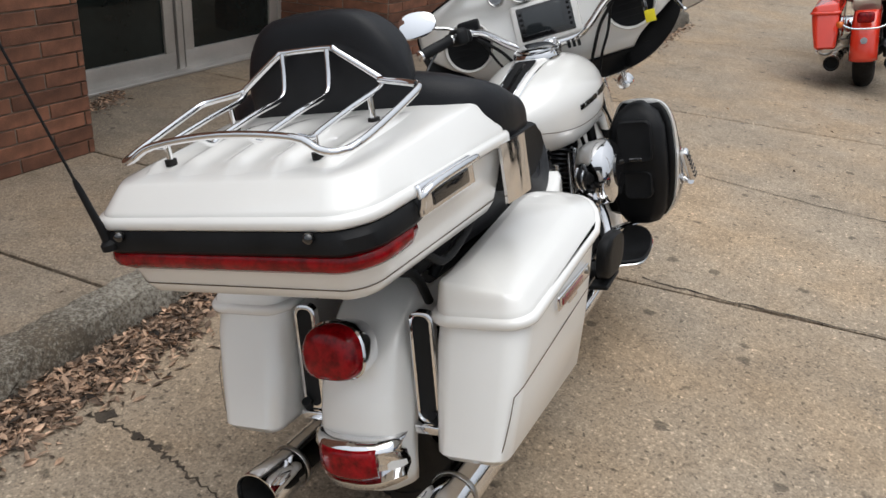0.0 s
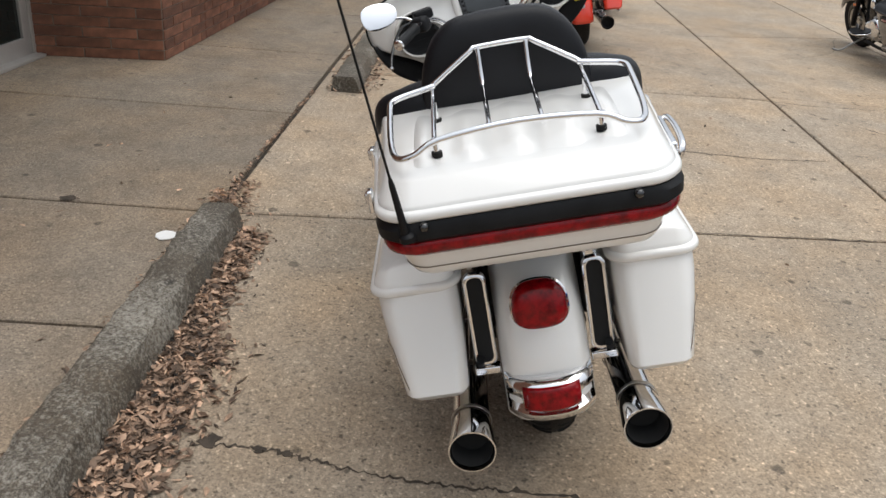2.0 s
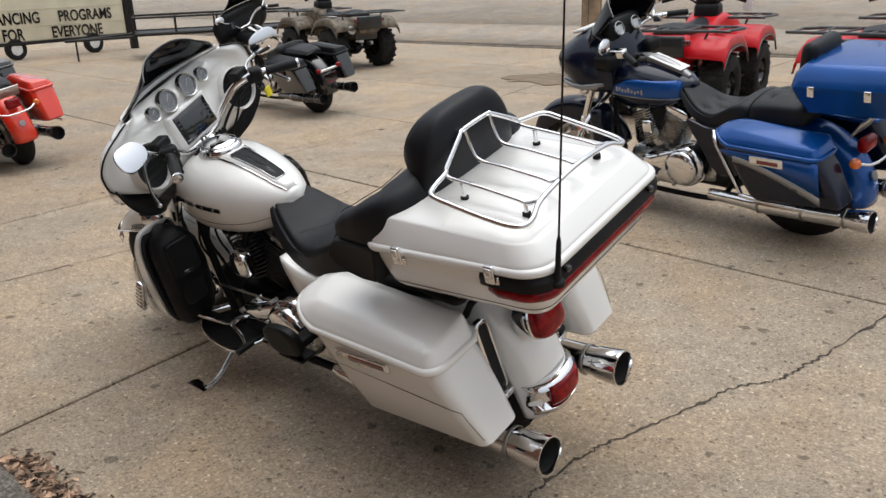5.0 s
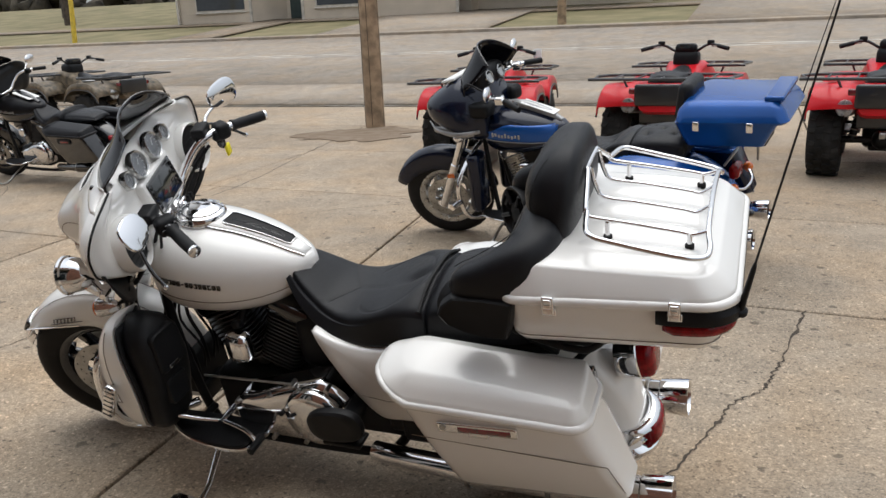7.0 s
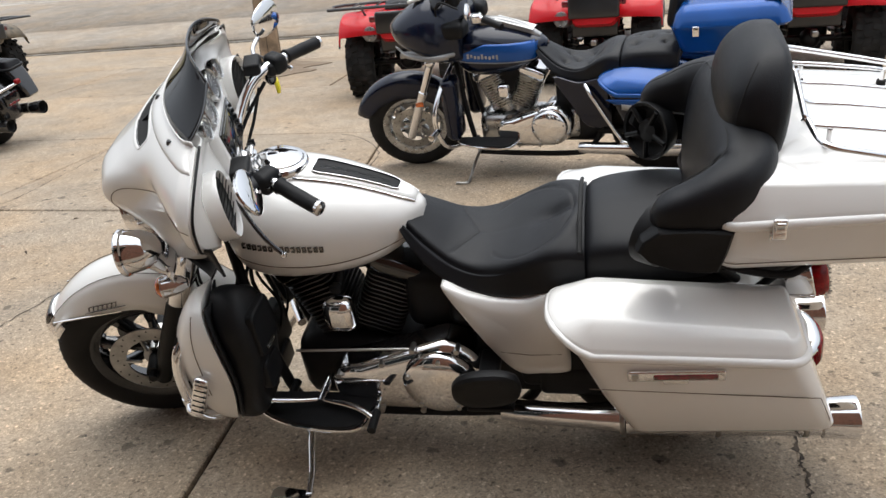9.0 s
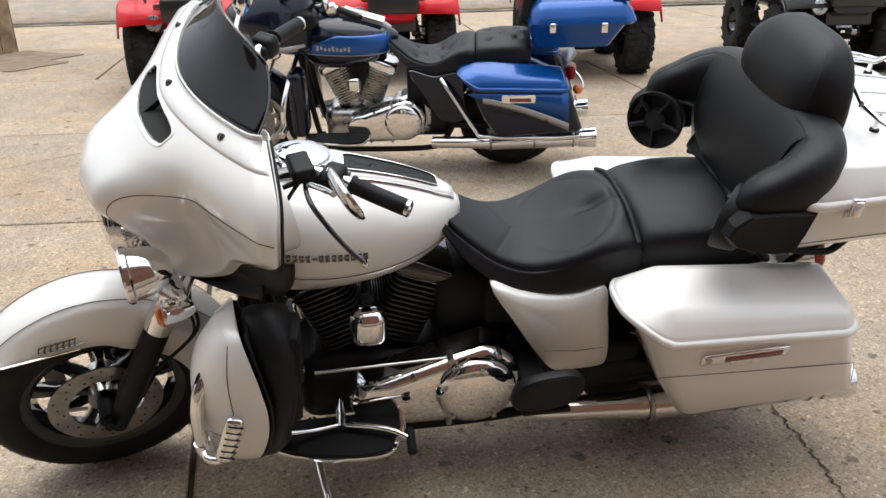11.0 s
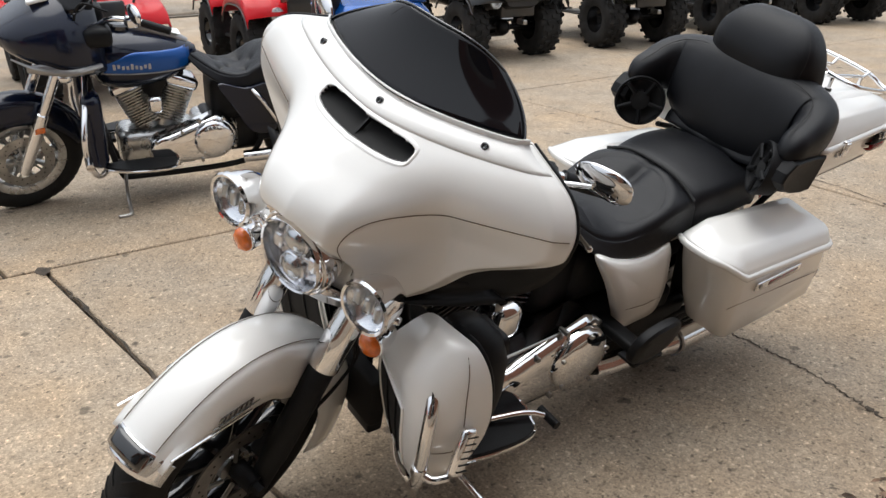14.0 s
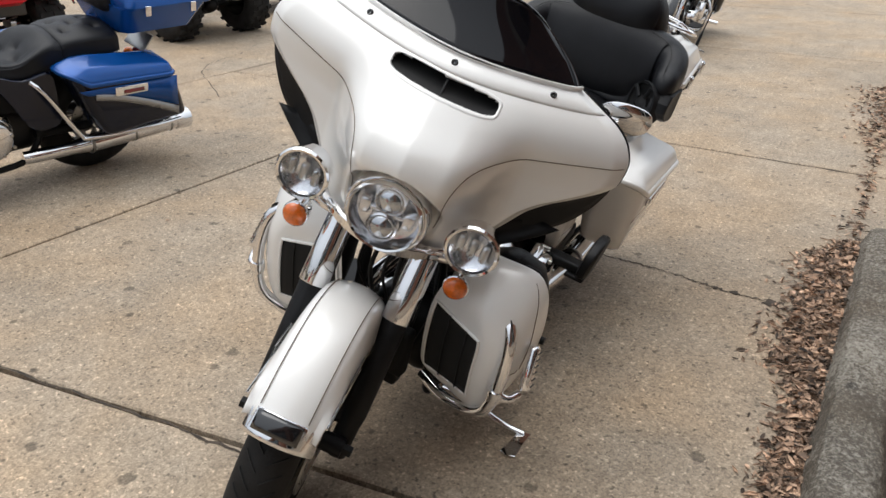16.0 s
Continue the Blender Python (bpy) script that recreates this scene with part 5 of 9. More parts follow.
for s in (-1, 1):
    part("control_cable", Geo().tube([(1.30, s * 0.24, 1.10), (1.37, s * 0.18, 1.03), (1.42, s * 0.14, 0.95), (1.43, s * 0.10, 0.86)], 0.006, 8, smooth=5), PLASTIC, bike, m=TURN_M)
    part("control_cable", Geo().tube([(1.32, s * 0.23, 1.09), (1.36, s * 0.20, 1.00), (1.40, s * 0.16, 0.92), (1.41, s * 0.12, 0.80)], 0.005, 8, smooth=5), PLASTIC, bike, m=TURN_M)

# frame, engine and drive
fr = Geo()
fr.tube([(1.47, 0, 0.98), (1.50, 0, 0.90), (1.43, 0, 0.70)], 0.035, 14)
for s in (-1, 1):
    fr.tube([(1.46, s * 0.03, 0.92), (1.42, s * 0.11, 0.70), (1.38, s * 0.135, 0.40), (1.33, s * 0.14, 0.20), (1.25, s * 0.14, 0.17), (0.75, s * 0.14, 0.17), (0.60, s * 0.14, 0.22), (0.52, s * 0.13, 0.40), (0.56, s * 0.10, 0.66)], 0.017, 12, smooth=4)
    fr.tube([(0.56, s * 0.12, 0.66), (0.30, s * 0.135, 0.68), (0.02, s * 0.135, 0.70)], 0.016, 10, smooth=3)
    fr.tube([(0.56, s * 0.13, 0.33), (0.185, s * 0.125, 0.318)], 0.024, 10)
    fr.tube([(0.22, s * 0.13, 0.34), (0.30, s * 0.14, 0.64)], 0.026, 12)
part("frame", fr, PLASTIC, bike, "black steel frame")
engine(bike)
primary(bike)
part("under_seat_cover", Geo().block((0.66, 0, 0.585), (0.30, 0.27, 0.19), 0.05).block((0.83, 0, 0.58), (0.22, 0.22, 0.22), 0.05), PLASTIC, bike)
hc = Geo().block((1.112, 0.168, 0.592), (0.098, 0.070, 0.115), 0.032)
horn = part("horn_cover", hc, CHROME, bike, "chrome horn cover between the cylinders")
part("horn_bracket", Geo().tube([(1.115, 0.14, 0.65), (1.11, 0.10, 0.70)], 0.013, 10).block((1.115, 0.150, 0.672), (0.036, 0.03, 0.03), 0.01), PLASTIC, horn)
ac = Geo().turned([(0.088, 0), (0.105, 0.03), (0.112, 0.07), (0.108, 0.10), (0.088, 0.118), (0.05, 0.126), (0.001, 0.128)], (1.15, -0.155, 0.60), (0, -1, 0.05), 40)
air = part("air_cleaner", ac, CHROME, bike, "chrome oval air cleaner cover")
part("air_cleaner_insert", Geo().turned([(0.06, 0.120), (0.058, 0.130), (0.001, 0.132)], (1.15, -0.155, 0.60), (0, -1, 0.05), 32), GLOSS, air)
part("gear_case_cover", Geo().turned([(0.12, 0), (0.12, 0.04), (0.10, 0.06), (0.001, 0.062)], (1.05, -0.13, 0.34), (0, -1, 0), 36), CHROME, bike)
hp = Geo().tube([(1.22, -0.10, 0.52), (1.30, -0.15, 0.42), (1.24, -0.19, 0.28), (1.05, -0.205, 0.235), (0.66, -0.205, 0.235)], 0.026, 16, smooth=5)
part("header_pipe", hp, CHROME, bike)
sr = part("shift_rod", Geo().rod((1.26, 0.215, 0.485), (0.88, 0.205, 0.490), 0.0045, n=8), STEEL, bike)
sl = part("shift_lever", Geo().tube([(1.20, 0.262, 0.330), (1.27, 0.285, 0.345), (1.345, 0.318, 0.380), (1.385, 0.332, 0.392)], 0.008, 10, smooth=3).tube([(1.20, 0.262, 0.330), (1.08, 0.30, 0.338), (1.02, 0.33, 0.325)], 0.009, 10, smooth=3).rod((1.20, 0.16, 0.33), (1.20, 0.275, 0.33), 0.013), CHROME, bike, "chrome heel-toe shift lever")
part("shift_peg", Geo().rod((1.02, 0.30, 0.325), (1.02, 0.375, 0.325), 0.013), PLASTIC, sl)
part("shift_peg", Geo().rod((1.385, 0.31, 0.392), (1.385, 0.368, 0.392), 0.011), PLASTIC, sl)
for s in (-1, 1):
    floorboard(bike, s)
    exhaust(bike, s)
    pb = part("passenger_board", Geo().loft([oval((0.670, s * y, 0.496), 0.096 * k, 0.070 * k, (1, 0, -0.12), (0, s * 0.15, 1), 32, 2.6) for y, k in ((0.345, 0.8), (0.350, 0.95), (0.362, 1.0), (0.376, 0.97), (0.384, 0.86), (0.386, 0.6))]), PLASTIC, bike, "folded black passenger footboard")
    part("board_arm", Geo().block((0.68, s * 0.26, 0.44), (0.06, 0.20, 0.035), 0.01).block((0.665, s * 0.335, 0.418), (0.13, 0.07, 0.014), 0.005), PLASTIC, pb)
for s in (-1, 1):
    part("swingarm_cover", Geo().block((0.47, s * 0.155, 0.39), (0.26, 0.05, 0.15), 0.03), PLASTIC, bike)
    part("gearbox_side", Geo().block((0.60, s * 0.105, 0.375), (0.30, 0.11, 0.22), 0.04), PLASTIC, bike)
    part("frame_panel", Geo().block((0.40, s * 0.165, 0.345), (0.30, 0.05, 0.11), 0.025), PLASTIC, bike)
part("side_stand", Geo().tube([(1.285, 0.13, 0.22), (1.270, 0.26, 0.172), (1.245, 0.375, 0.130), (1.232, 0.455, 0.124)], [0.013, 0.012, 0.011, 0.010], 12, smooth=5), CHROME, bike, "chrome side stand")
foot = part("stand_foot", Geo().plate([(1.222, 0.440, 0.114), (1.270, 0.436, 0.113), (1.340, 0.428, 0.110), (1.352, 0.448, 0.116), (1.346, 0.478, 0.123), (1.280, 0.476, 0.123), (1.224, 0.478, 0.124)], (0, -0.24, 0.97), 0.008, 0.002), CHROME, bike)

# tank with console and filler cap
tank = part("fuel_tank", tank_geo(), PEARL, bike, "pearl white fuel tank with chrome console", angle=180)
keys = tank_rows()


def tank_side(x, z):
    w, zm, zb, zt = keyed(keys, x)
    if z >= zm:
        st_ = ((z - zm) / (zt - zm)) ** (1 / 0.90)
    else:
        st_ = ((zm - z) / (zm - zb)) ** (1 / 0.75)
    st_ = min(1.0, st_)
    return w * max(0.0, 1 - st_ * st_) ** 0.425


for s in (-1, 1):
    pts = [Vector((x, s * (tank_side(x, z) + 0.0008), z)) for x, z in [(lerp(0.90, 1.37, k / 24), 0.768 + 0.036 * (2 * k / 24 - 1) ** 2 + 0.012 * k / 24) for k in range(25)]]
    part("pinstripe", Geo().tube(pts, 0.0012, 5), STRIPE, tank)
    em = Geo()
    for k in range(15):
        if k == 6:
            continue
        x = 1.325 - 0.0152 * k
        zb_ = 0.834 + 0.134 * (x - 1.104)
        for dz in (-0.0065, 0.0065):
            em.box((x, s * (tank_side(x, zb_ + dz) + 0.002), zb_ + dz), (0.0105, 0.006, 0.003))
        em.box((x + 0.0038 * (-1) ** k, s * (tank_side(x, zb_) + 0.002), zb_), (0.0032, 0.006, 0.017))
        if k % 3:
            em.box((x - 0.0038 * (-1) ** k, s * (tank_side(x, zb_) + 0.002), zb_), (0.0032, 0.006, 0.013))
    em.box((1.325 - 0.0152 * 6, s * (tank_side(1.23, 0.851) + 0.002), 0.851), (0.010, 0.006, 0.003))
    part("tank_badge", em, BADGE, tank, "dark chrome tank badge")
con = []
for k in range(31):
    x = lerp(0.872, 1.335, k / 30)
    w, zm, zb, zt = keyed(keys, x)
    hw = keyed([(0.872, 0.026), (0.92, 0.040), (1.08, 0.052), (1.20, 0.062), (1.30, 0.058), (1.335, 0.03)], x)[0]
    edge = zt - (zt - zm) * (1 - (1 - (hw / max(w, 0.03)) ** 2) ** 0.45 if hw < w else 1) * 0.9
    con.append([Vector((x, -hw, edge - 0.006)), Vector((x, -hw * 0.98, edge + 0.006)), Vector((x, -hw * 0.80, zt + 0.010)), Vector((x, -hw * 0.4, zt + 0.013)), Vector((x, 0, zt + 0.014)), Vector((x, hw * 0.4, zt + 0.013)),
                Vector((x, hw * 0.80, zt + 0.010)), Vector((x, hw * 0.98, edge + 0.006)), Vector((x, hw, edge - 0.006))])
console = part("console", Geo().loft(con), PEARL, tank, "pearl white tank console with chrome edge", angle=60)
for s in (-1, 1):
    part("console_trim", Geo().tube([r[1 if s < 0 else 7] for r in con], 0.0032, 6), CHROME, console)
well, strake = [], []
for k in range(17):
    x = lerp(0.915, 1.150, k / 16)
    zt = keyed(keys, x)[3] + 0.0150
    hw = lerp(0.026, 0.040, k / 16) * (0.80 if k in (0, 16) else 1.0)
    well.append([Vector((x, -hw, zt)), Vector((x, -hw, zt + 0.0022)), Vector((x, -hw * 0.86, zt + 0.0022)), Vector((x, -hw * 0.74, zt - 0.012)), Vector((x, hw * 0.74, zt - 0.012)), Vector((x, hw * 0.86, zt + 0.0022)), Vector((x, hw, zt + 0.0022)), Vector((x, hw, zt))])
    strake.append((x, zt - 0.004, hw))
part("console_insert", Geo().loft(well), PLASTIC, console, "black channel sunk in the tank console", angle=30)
# raised gloss strip, added so the channel shows a pale reflection
part("console_glint_strip", Geo().loft([[Vector((x, -q * 0.30, z - 0.006)), Vector((x, -q * 0.24, z + 0.004)), Vector((x, q * 0.24, z + 0.004)), Vector((x, q * 0.30, z - 0.006))] for x, z, q in strake[2:-1]]), GLOSS, console, "gloss black strip added to catch a reflection in the console channel", angle=30)
part("insert_rim", Geo().tube([r[1] for r in well] + [r[6] for r in reversed(well)], 0.0014, 6, closed=True), CHROME, console)
cc = Vector((1.250, 0, 1.006))
cap = part("filler_cap_ring", Geo().turned([(0.082, -0.014), (0.083, 0.0), (0.076, 0.012), (0.068, 0.015), (0.066, 0.012)], cc, (-0.12, 0, 1), 48), CHROME, tank, "large chrome filler cap")
part("filler_cap", Geo().turned([(0.066, 0.006), (0.064, 0.020), (0.052, 0.026), (0.03, 0.029), (0.001, 0.030)], cc, (-0.12, 0, 1), 48), CHROME, cap)

# seats, backrest and arm pods
SEAT = [(0.405, 0.184, 0.194, 0.722, 0.815, 0.852), (0.45, 0.190, 0.196, 0.706, 0.822, 0.851), (0.50, 0.192, 0.198, 0.692, 0.815, 0.826), (0.56, 0.190, 0.198, 0.680, 0.792, 0.793), (0.63, 0.180, 0.194, 0.672, 0.765, 0.768), (0.70, 0.164, 0.184, 0.678, 0.752, 0.762),
        (0.77, 0.142, 0.172, 0.700, 0.768, 0.781), (0.84, 0.114, 0.148, 0.748, 0.812, 0.828), (0.89, 0.086, 0.116, 0.800, 0.848, 0.864), (0.925, 0.052, 0.078, 0.845, 0.872, 0.886), (0.935, 0.03, 0.05, 0.862, 0.878, 0.889)]


def sculpt(x, y):
    """Relief of the rider seat: bucket, creased dimple and sunk seams."""
    d = -0.020 * math.exp(-((x - 0.482) / 0.050) ** 2 - (y / 0.020) ** 2) - 0.007 * math.exp(-((x - 0.50) / 0.075) ** 2 - (y / 0.055) ** 2)
    r = math.hypot((x - 0.565) / 0.128, y / 0.158)
    if x < 0.66:
        d -= 0.0030 * math.exp(-((r - 1.0) / 0.025) ** 2)
        d += 0.005 * math.exp(-((r - 1.16) / 0.14) ** 2) * smoothstep(0.62, 0.50, x)
    # forked seam from the bucket to the nose
    arm = 0.705 + 0.55 * abs(y)
    d -= 0.0022 * math.exp(-((x - arm) / 0.006) ** 2) * smoothstep(0.135, 0.11, abs(y))
    d -= 0.0020 * math.exp(-(y / 0.007) ** 2) * smoothstep(0.58, 0.63, x) * smoothstep(0.725, 0.70, x)
    return d


def fine_seat(rows, n, relief):
    """Seat mesh with many points across the top, raised and sunk by relief."""
    base = seat_geo(rows, n)
    per = len(base.v) // (n + 1)
    rings = []
    for k in range(n + 1):
        ring = [Vector(p) for p in base.v[k * per:(k + 1) * per]]
        top = curve_through(ring[:-1], 6)
        rings.append([Vector((p.x, p.y, p.z + relief(p.x, p.y) * smoothstep(0.10, 0.0, abs(p.y) - keyed(rows, p.x)[0] + 0.06))) for p in top] + [ring[-1]])
    return Geo().loft(rings)


seat = part("rider_seat", fine_seat(SEAT, 150, sculpt), VINYL, bike, "black vinyl rider seat with stitched bucket", angle=180)


def seat_top(rows, x, y):
    wt, ws_, zs, ze, zm = keyed(rows, x)
    a = abs(y) / wt
    prof = [(0.0, zm), (0.4, lerp(ze, zm, 0.82)), (0.72, lerp(ze, zm, 0.40)), (0.87, lerp(ze, zm, 0.10)), (0.955, ze - 0.007), (1.0, ze - 0.020)]
    for (a0, z0), (a1, z1) in zip(prof, prof[1:]):
        if a <= a1:
            return lerp(z0, z1, (a - a0) / (a1 - a0))
    return ze - 0.006


rim = [(0.565 + 0.128 * math.cos(t), 0.158 * math.sin(t)) for t in [radians(100 + 160 * k / 40) for k in range(41)]]
part("seat_seam", Geo().tube([Vector((x, y, seat_top(SEAT, x, y) + sculpt(x, y) + 0.0004)) for x, y in rim], 0.0011, 6), SEAM, seat)
part("seat_seam", Geo().tube([Vector((0.705 + 0.55 * abs(y), y, seat_top(SEAT, 0.705 + 0.55 * abs(y), y) + sculpt(0.705 + 0.55 * abs(y), y) + 0.0004)) for y in [-0.105 + 0.0105 * k for k in range(21)]], 0.0010, 6), SEAM, seat)
PILL = [(0.085, 0.180, 0.190, 0.745, 0.835, 0.868), (0.12, 0.192, 0.20, 0.742, 0.842, 0.876), (0.22, 0.198, 0.204, 0.738, 0.845, 0.876), (0.32, 0.192, 0.200, 0.730, 0.838, 0.868), (0.39, 0.180, 0.192, 0.722, 0.822, 0.855), (0.412, 0.165, 0.182, 0.725, 0.800, 0.832)]
pil = part("passenger_seat", seat_geo(PILL, 30), VINYL, bike, "black vinyl passenger seat", angle=180)
part("seat_strap", Geo().tube([(0.418, y, keyed([(-0.185, 0.815), (-0.10, 0.852), (0, 0.860), (0.10, 0.852), (0.185, 0.815)], y)[0]) for y in [-0.185 + 0.0185 * k for k in range(21)]], 0.006, 8), SEAM, pil)
# flap between seat and backrest
flap = [[Vector((lerp(0.150, 0.118, j / 5) + 0.004 * math.sin(0.9 * i + j), -0.19 + 0.38 * i / 20, lerp(0.872, 0.935, j / 5) + 0.003 * math.sin(0.7 * i + 0.6 * j))) for i in range(21)] for j in range(6)]
part("seat_flap", Geo().grid(flap), VINYL, pil, "creased black vinyl flap", solid=0.004, angle=180)
# backrest: a padded horseshoe that wraps forward into two arms, with a taller pad in the middle
HORSE = [  # along the half from the middle to the arm's tip: x, y, z of the core, half thickness, half height
    (0.0, 0.060, 0.0, 1.014, 0.078, 0.158), (0.2, 0.060, 0.085, 1.016, 0.078, 0.154), (0.4, 0.056, 0.165, 1.022, 0.078, 0.138), (0.55, 0.054, 0.225, 1.032, 0.076, 0.118), (0.68, 0.070, 0.270, 1.036, 0.068, 0.100),
    (0.80, 0.118, 0.294, 1.034, 0.055, 0.078), (0.90, 0.175, 0.300, 1.022, 0.047, 0.058), (0.96, 0.215, 0.303, 1.014, 0.040, 0.047), (0.99, 0.240, 0.303, 1.008, 0.026, 0.030), (1.0, 0.250, 0.303, 1.006, 0.010, 0.012)]


def horse(u):
    x, y, z, th, hh = keyed(HORSE, abs(u))
    return Vector((x, math.copysign(y, u) if u else 0.0, z)), th, hh


rings = []
for k in range(81):
    u = -1 + 2 * k / 80
    u = math.copysign(1 - (1 - abs(u)) ** 1.15, u)
    c, th, hh = horse(u)
    a, b = horse(max(-1, u - 0.02))[0], horse(min(1, u + 0.02))[0]
    run = (b - a)
    out = Vector((run.y, -run.x, 0)).normalized()
    ring = []
    for q in range(32):
        t = TAU * q / 32
        ct, st_ = math.cos(t), math.sin(t)
        n_, z_ = th * math.copysign(abs(ct) ** 0.75, ct), hh * math.copysign(abs(st_) ** 0.75, st_)
        p = c + out * n_ + Vector((0, 0, z_))
        p.x -= 0.22 * z_ * smoothstep(0.9, 0.4, abs(u))
        ring.append(p)
    rings.append(ring)
bk = part("backrest", Geo().loft(rings), VINYL, bike, "black padded backrest with wrap-around arms", angle=180)
HEAD = [(1.050, 0.190, -0.034, 0.010), (1.08, 0.203, -0.046, 0.050), (1.105, 0.207, -0.055, 0.074), (1.135, 0.206, -0.062, 0.088), (1.17, 0.200, -0.066, 0.092), (1.205, 0.189, -0.068, 0.087), (1.24, 0.171, -0.067, 0.073), (1.272, 0.144, -0.063, 0.050), (1.292, 0.116, -0.055, 0.025), (1.302, 0.085, -0.045, 0.002), (1.306, 0.045, -0.035, -0.010)]


def pad_point(z, t):
    """The head pad's surface at height z: a narrower front than back."""
    w, xb, xf = keyed(HEAD, z)
    ct, st_ = math.cos(t), math.sin(t)
    fx = math.copysign(abs(st_) ** (0.62 if st_ > 0 else 0.42), st_)
    yy = w * math.copysign(abs(ct) ** 0.62, ct) * (1 - 0.24 * smoothstep(-0.5, 1.0, fx) * smoothstep(1.27, 1.10, z))
    return Vector(((xb + xf) / 2 + (xf - xb) / 2 * fx, yy, z))


rings = []
for k in range(34):
    z = lerp(1.050, 1.306, (k / 33) ** 0.85)
    rings.append([pad_point(z, TAU * q / 44) for q in range(44)])
hd = part("head_pad", Geo().loft(rings), VINYL, bk, angle=180)
hem = [pad_point(1.112, lerp(0.16, math.pi - 0.16, k / 40)) + Vector((0.0008, 0, -0.012 * abs(2 * k / 40 - 1) ** 2)) for k in range(41)]
part("pad_seam", Geo().tube(hem, 0.0013, 6), SEAM, hd)
for t in (0.42, math.pi - 0.42):
    part("pad_seam", Geo().tube([pad_point(lerp(1.085, 1.285, k / 16), t) + Vector((0.0003, 0, 0)) for k in range(17)], 0.0012, 6), SEAM, hd)
for s in (-1, 1):
    top = []
    for k in range(19):
        c, th, hh = horse(s * lerp(0.45, 0.97, k / 18))
        top.append(c + Vector((0.35 * th, -s * 0.30 * th, hh * 0.955)))
    part("pad_seam", Geo().tube(top, 0.0012, 6), SEAM, bk)
for s in (-1, 1):
    out = [(0.066, 0.990), (0.150, 0.997), (0.236, 0.994), (0.272, 0.965), (0.284, 0.935), (0.262, 0.908), (0.205, 0.884), (0.145, 0.874), (0.095, 0.876), (0.078, 0.930)]
    def pod_ring(y, k):
        return [Vector((0.172 + (x - 0.172) * k, s * y, 0.936 + (z - 0.936) * k)) for x, z in out]
    pd = part("speaker_pod", Geo().loft([pod_ring(0.285, 0.92), pod_ring(0.295, 1.0), pod_ring(0.338, 1.0), pod_ring(0.350, 0.955), pod_ring(0.354, 0.90), pod_ring(0.351, 0.70)]), PLASTIC, bike, "black plastic passenger speaker pod", angle=24)
    c = Vector((0.230, s * 0.254, 0.928))
    ax = (0.72, -s * 0.68, 0.12)
    part("speaker_bezel", Geo().turned([(0.060, -0.05), (0.074, -0.04), (0.086, 0.006), (0.084, 0.014), (0.076, 0.012), (0.072, 0.002)], c, ax, 40), PLASTIC, pd)
    part("speaker_cone", Geo().turned([(0.073, 0.004), (0.054, -0.012), (0.034, -0.014), (0.032, 0.006), (0.001, 0.010)], c, ax, 36), MATTE, pd)
    d = Vector(ax).normalized()
    e1 = d.orthogonal().normalized()
    e2 = d.cross(e1)
    for k in range(5):
        t = TAU * k / 5 + 0.5
        w_ = e1 * math.cos(t) + e2 * math.sin(t)
        part("speaker_spoke", Geo().tube([c + d * 0.009 + w_ * 0.030, c + d * 0.013 + w_ * 0.078], 0.0075, 8), PLASTIC, pd)

# trunk with rack, light bar and latches
TR = [(0.838, -0.368, 0.070, 0.240, 0.04), (0.839, -0.390, 0.085, 0.272, 0.045), (0.846, -0.404, 0.098, 0.292, 0.05), (0.862, -0.414, 0.102, 0.303, 0.055), (0.905, -0.427, 0.105, 0.318, 0.06), (0.96, -0.438, 0.110, 0.332, 0.07), (0.992, -0.442, 0.110, 0.338, 0.075)]
def trunk_ring(x0, x1, w, r, z, bulge=0.017):
    ring = rounded(x0, x1, -w, w, (0.05, r, r, 0.05), z, 7)
    return [Vector((p.x - bulge * (1 - (p.y / w) ** 2) * smoothstep(x0 + 0.16, x0, p.x), p.y * (1 - 0.105 * smoothstep(0.08, -0.46, p.x)), p.z)) for p in ring]


trunk = part("trunk_body", Geo().loft([trunk_ring(x0, x1, w, r, z) for z, x0, x1, w, r in TR]), PEARL, bike, "pearl white hard trunk", angle=40)
seamr = []
for z, o in ((0.990, 0.0), (0.991, 0.012), (0.996, 0.0155), (1.006, 0.0155), (1.012, 0.011), (1.014, 0.0)):
    seamr.append(trunk_ring(-0.443 - o, 0.110 + o * 0.3, 0.340 + o, 0.08, z))
part("trunk_lip", Geo().loft(seamr), PEARL, trunk, angle=60)
lid = []
for z, x0, x1, w, r in ((1.010, -0.448, 0.112, 0.345, 0.08), (1.017, -0.447, 0.111, 0.344, 0.08), (1.022, -0.443, 0.110, 0.341, 0.08), (1.052, -0.408, 0.104, 0.318, 0.068), (1.0545, -0.404, 0.103, 0.3145, 0.067), (1.0565, -0.398, 0.101, 0.309, 0.066), (1.060, -0.372, 0.090, 0.288, 0.06), (1.066, -0.31, 0.06, 0.23, 0.05), (1.069, -0.22, 0.03, 0.14, 0.04)):
    lid.append(trunk_ring(x0, x1, w, r, z, 0.014))


def lid_warp(p):
    h = smoothstep(1.012, 1.060, p.z)
    return Vector((p.x, p.y, p.z + h * (0.036 * (p.x + 0.46) / 0.56 + 0.008 * (1 - (p.y / 0.33) ** 2))))


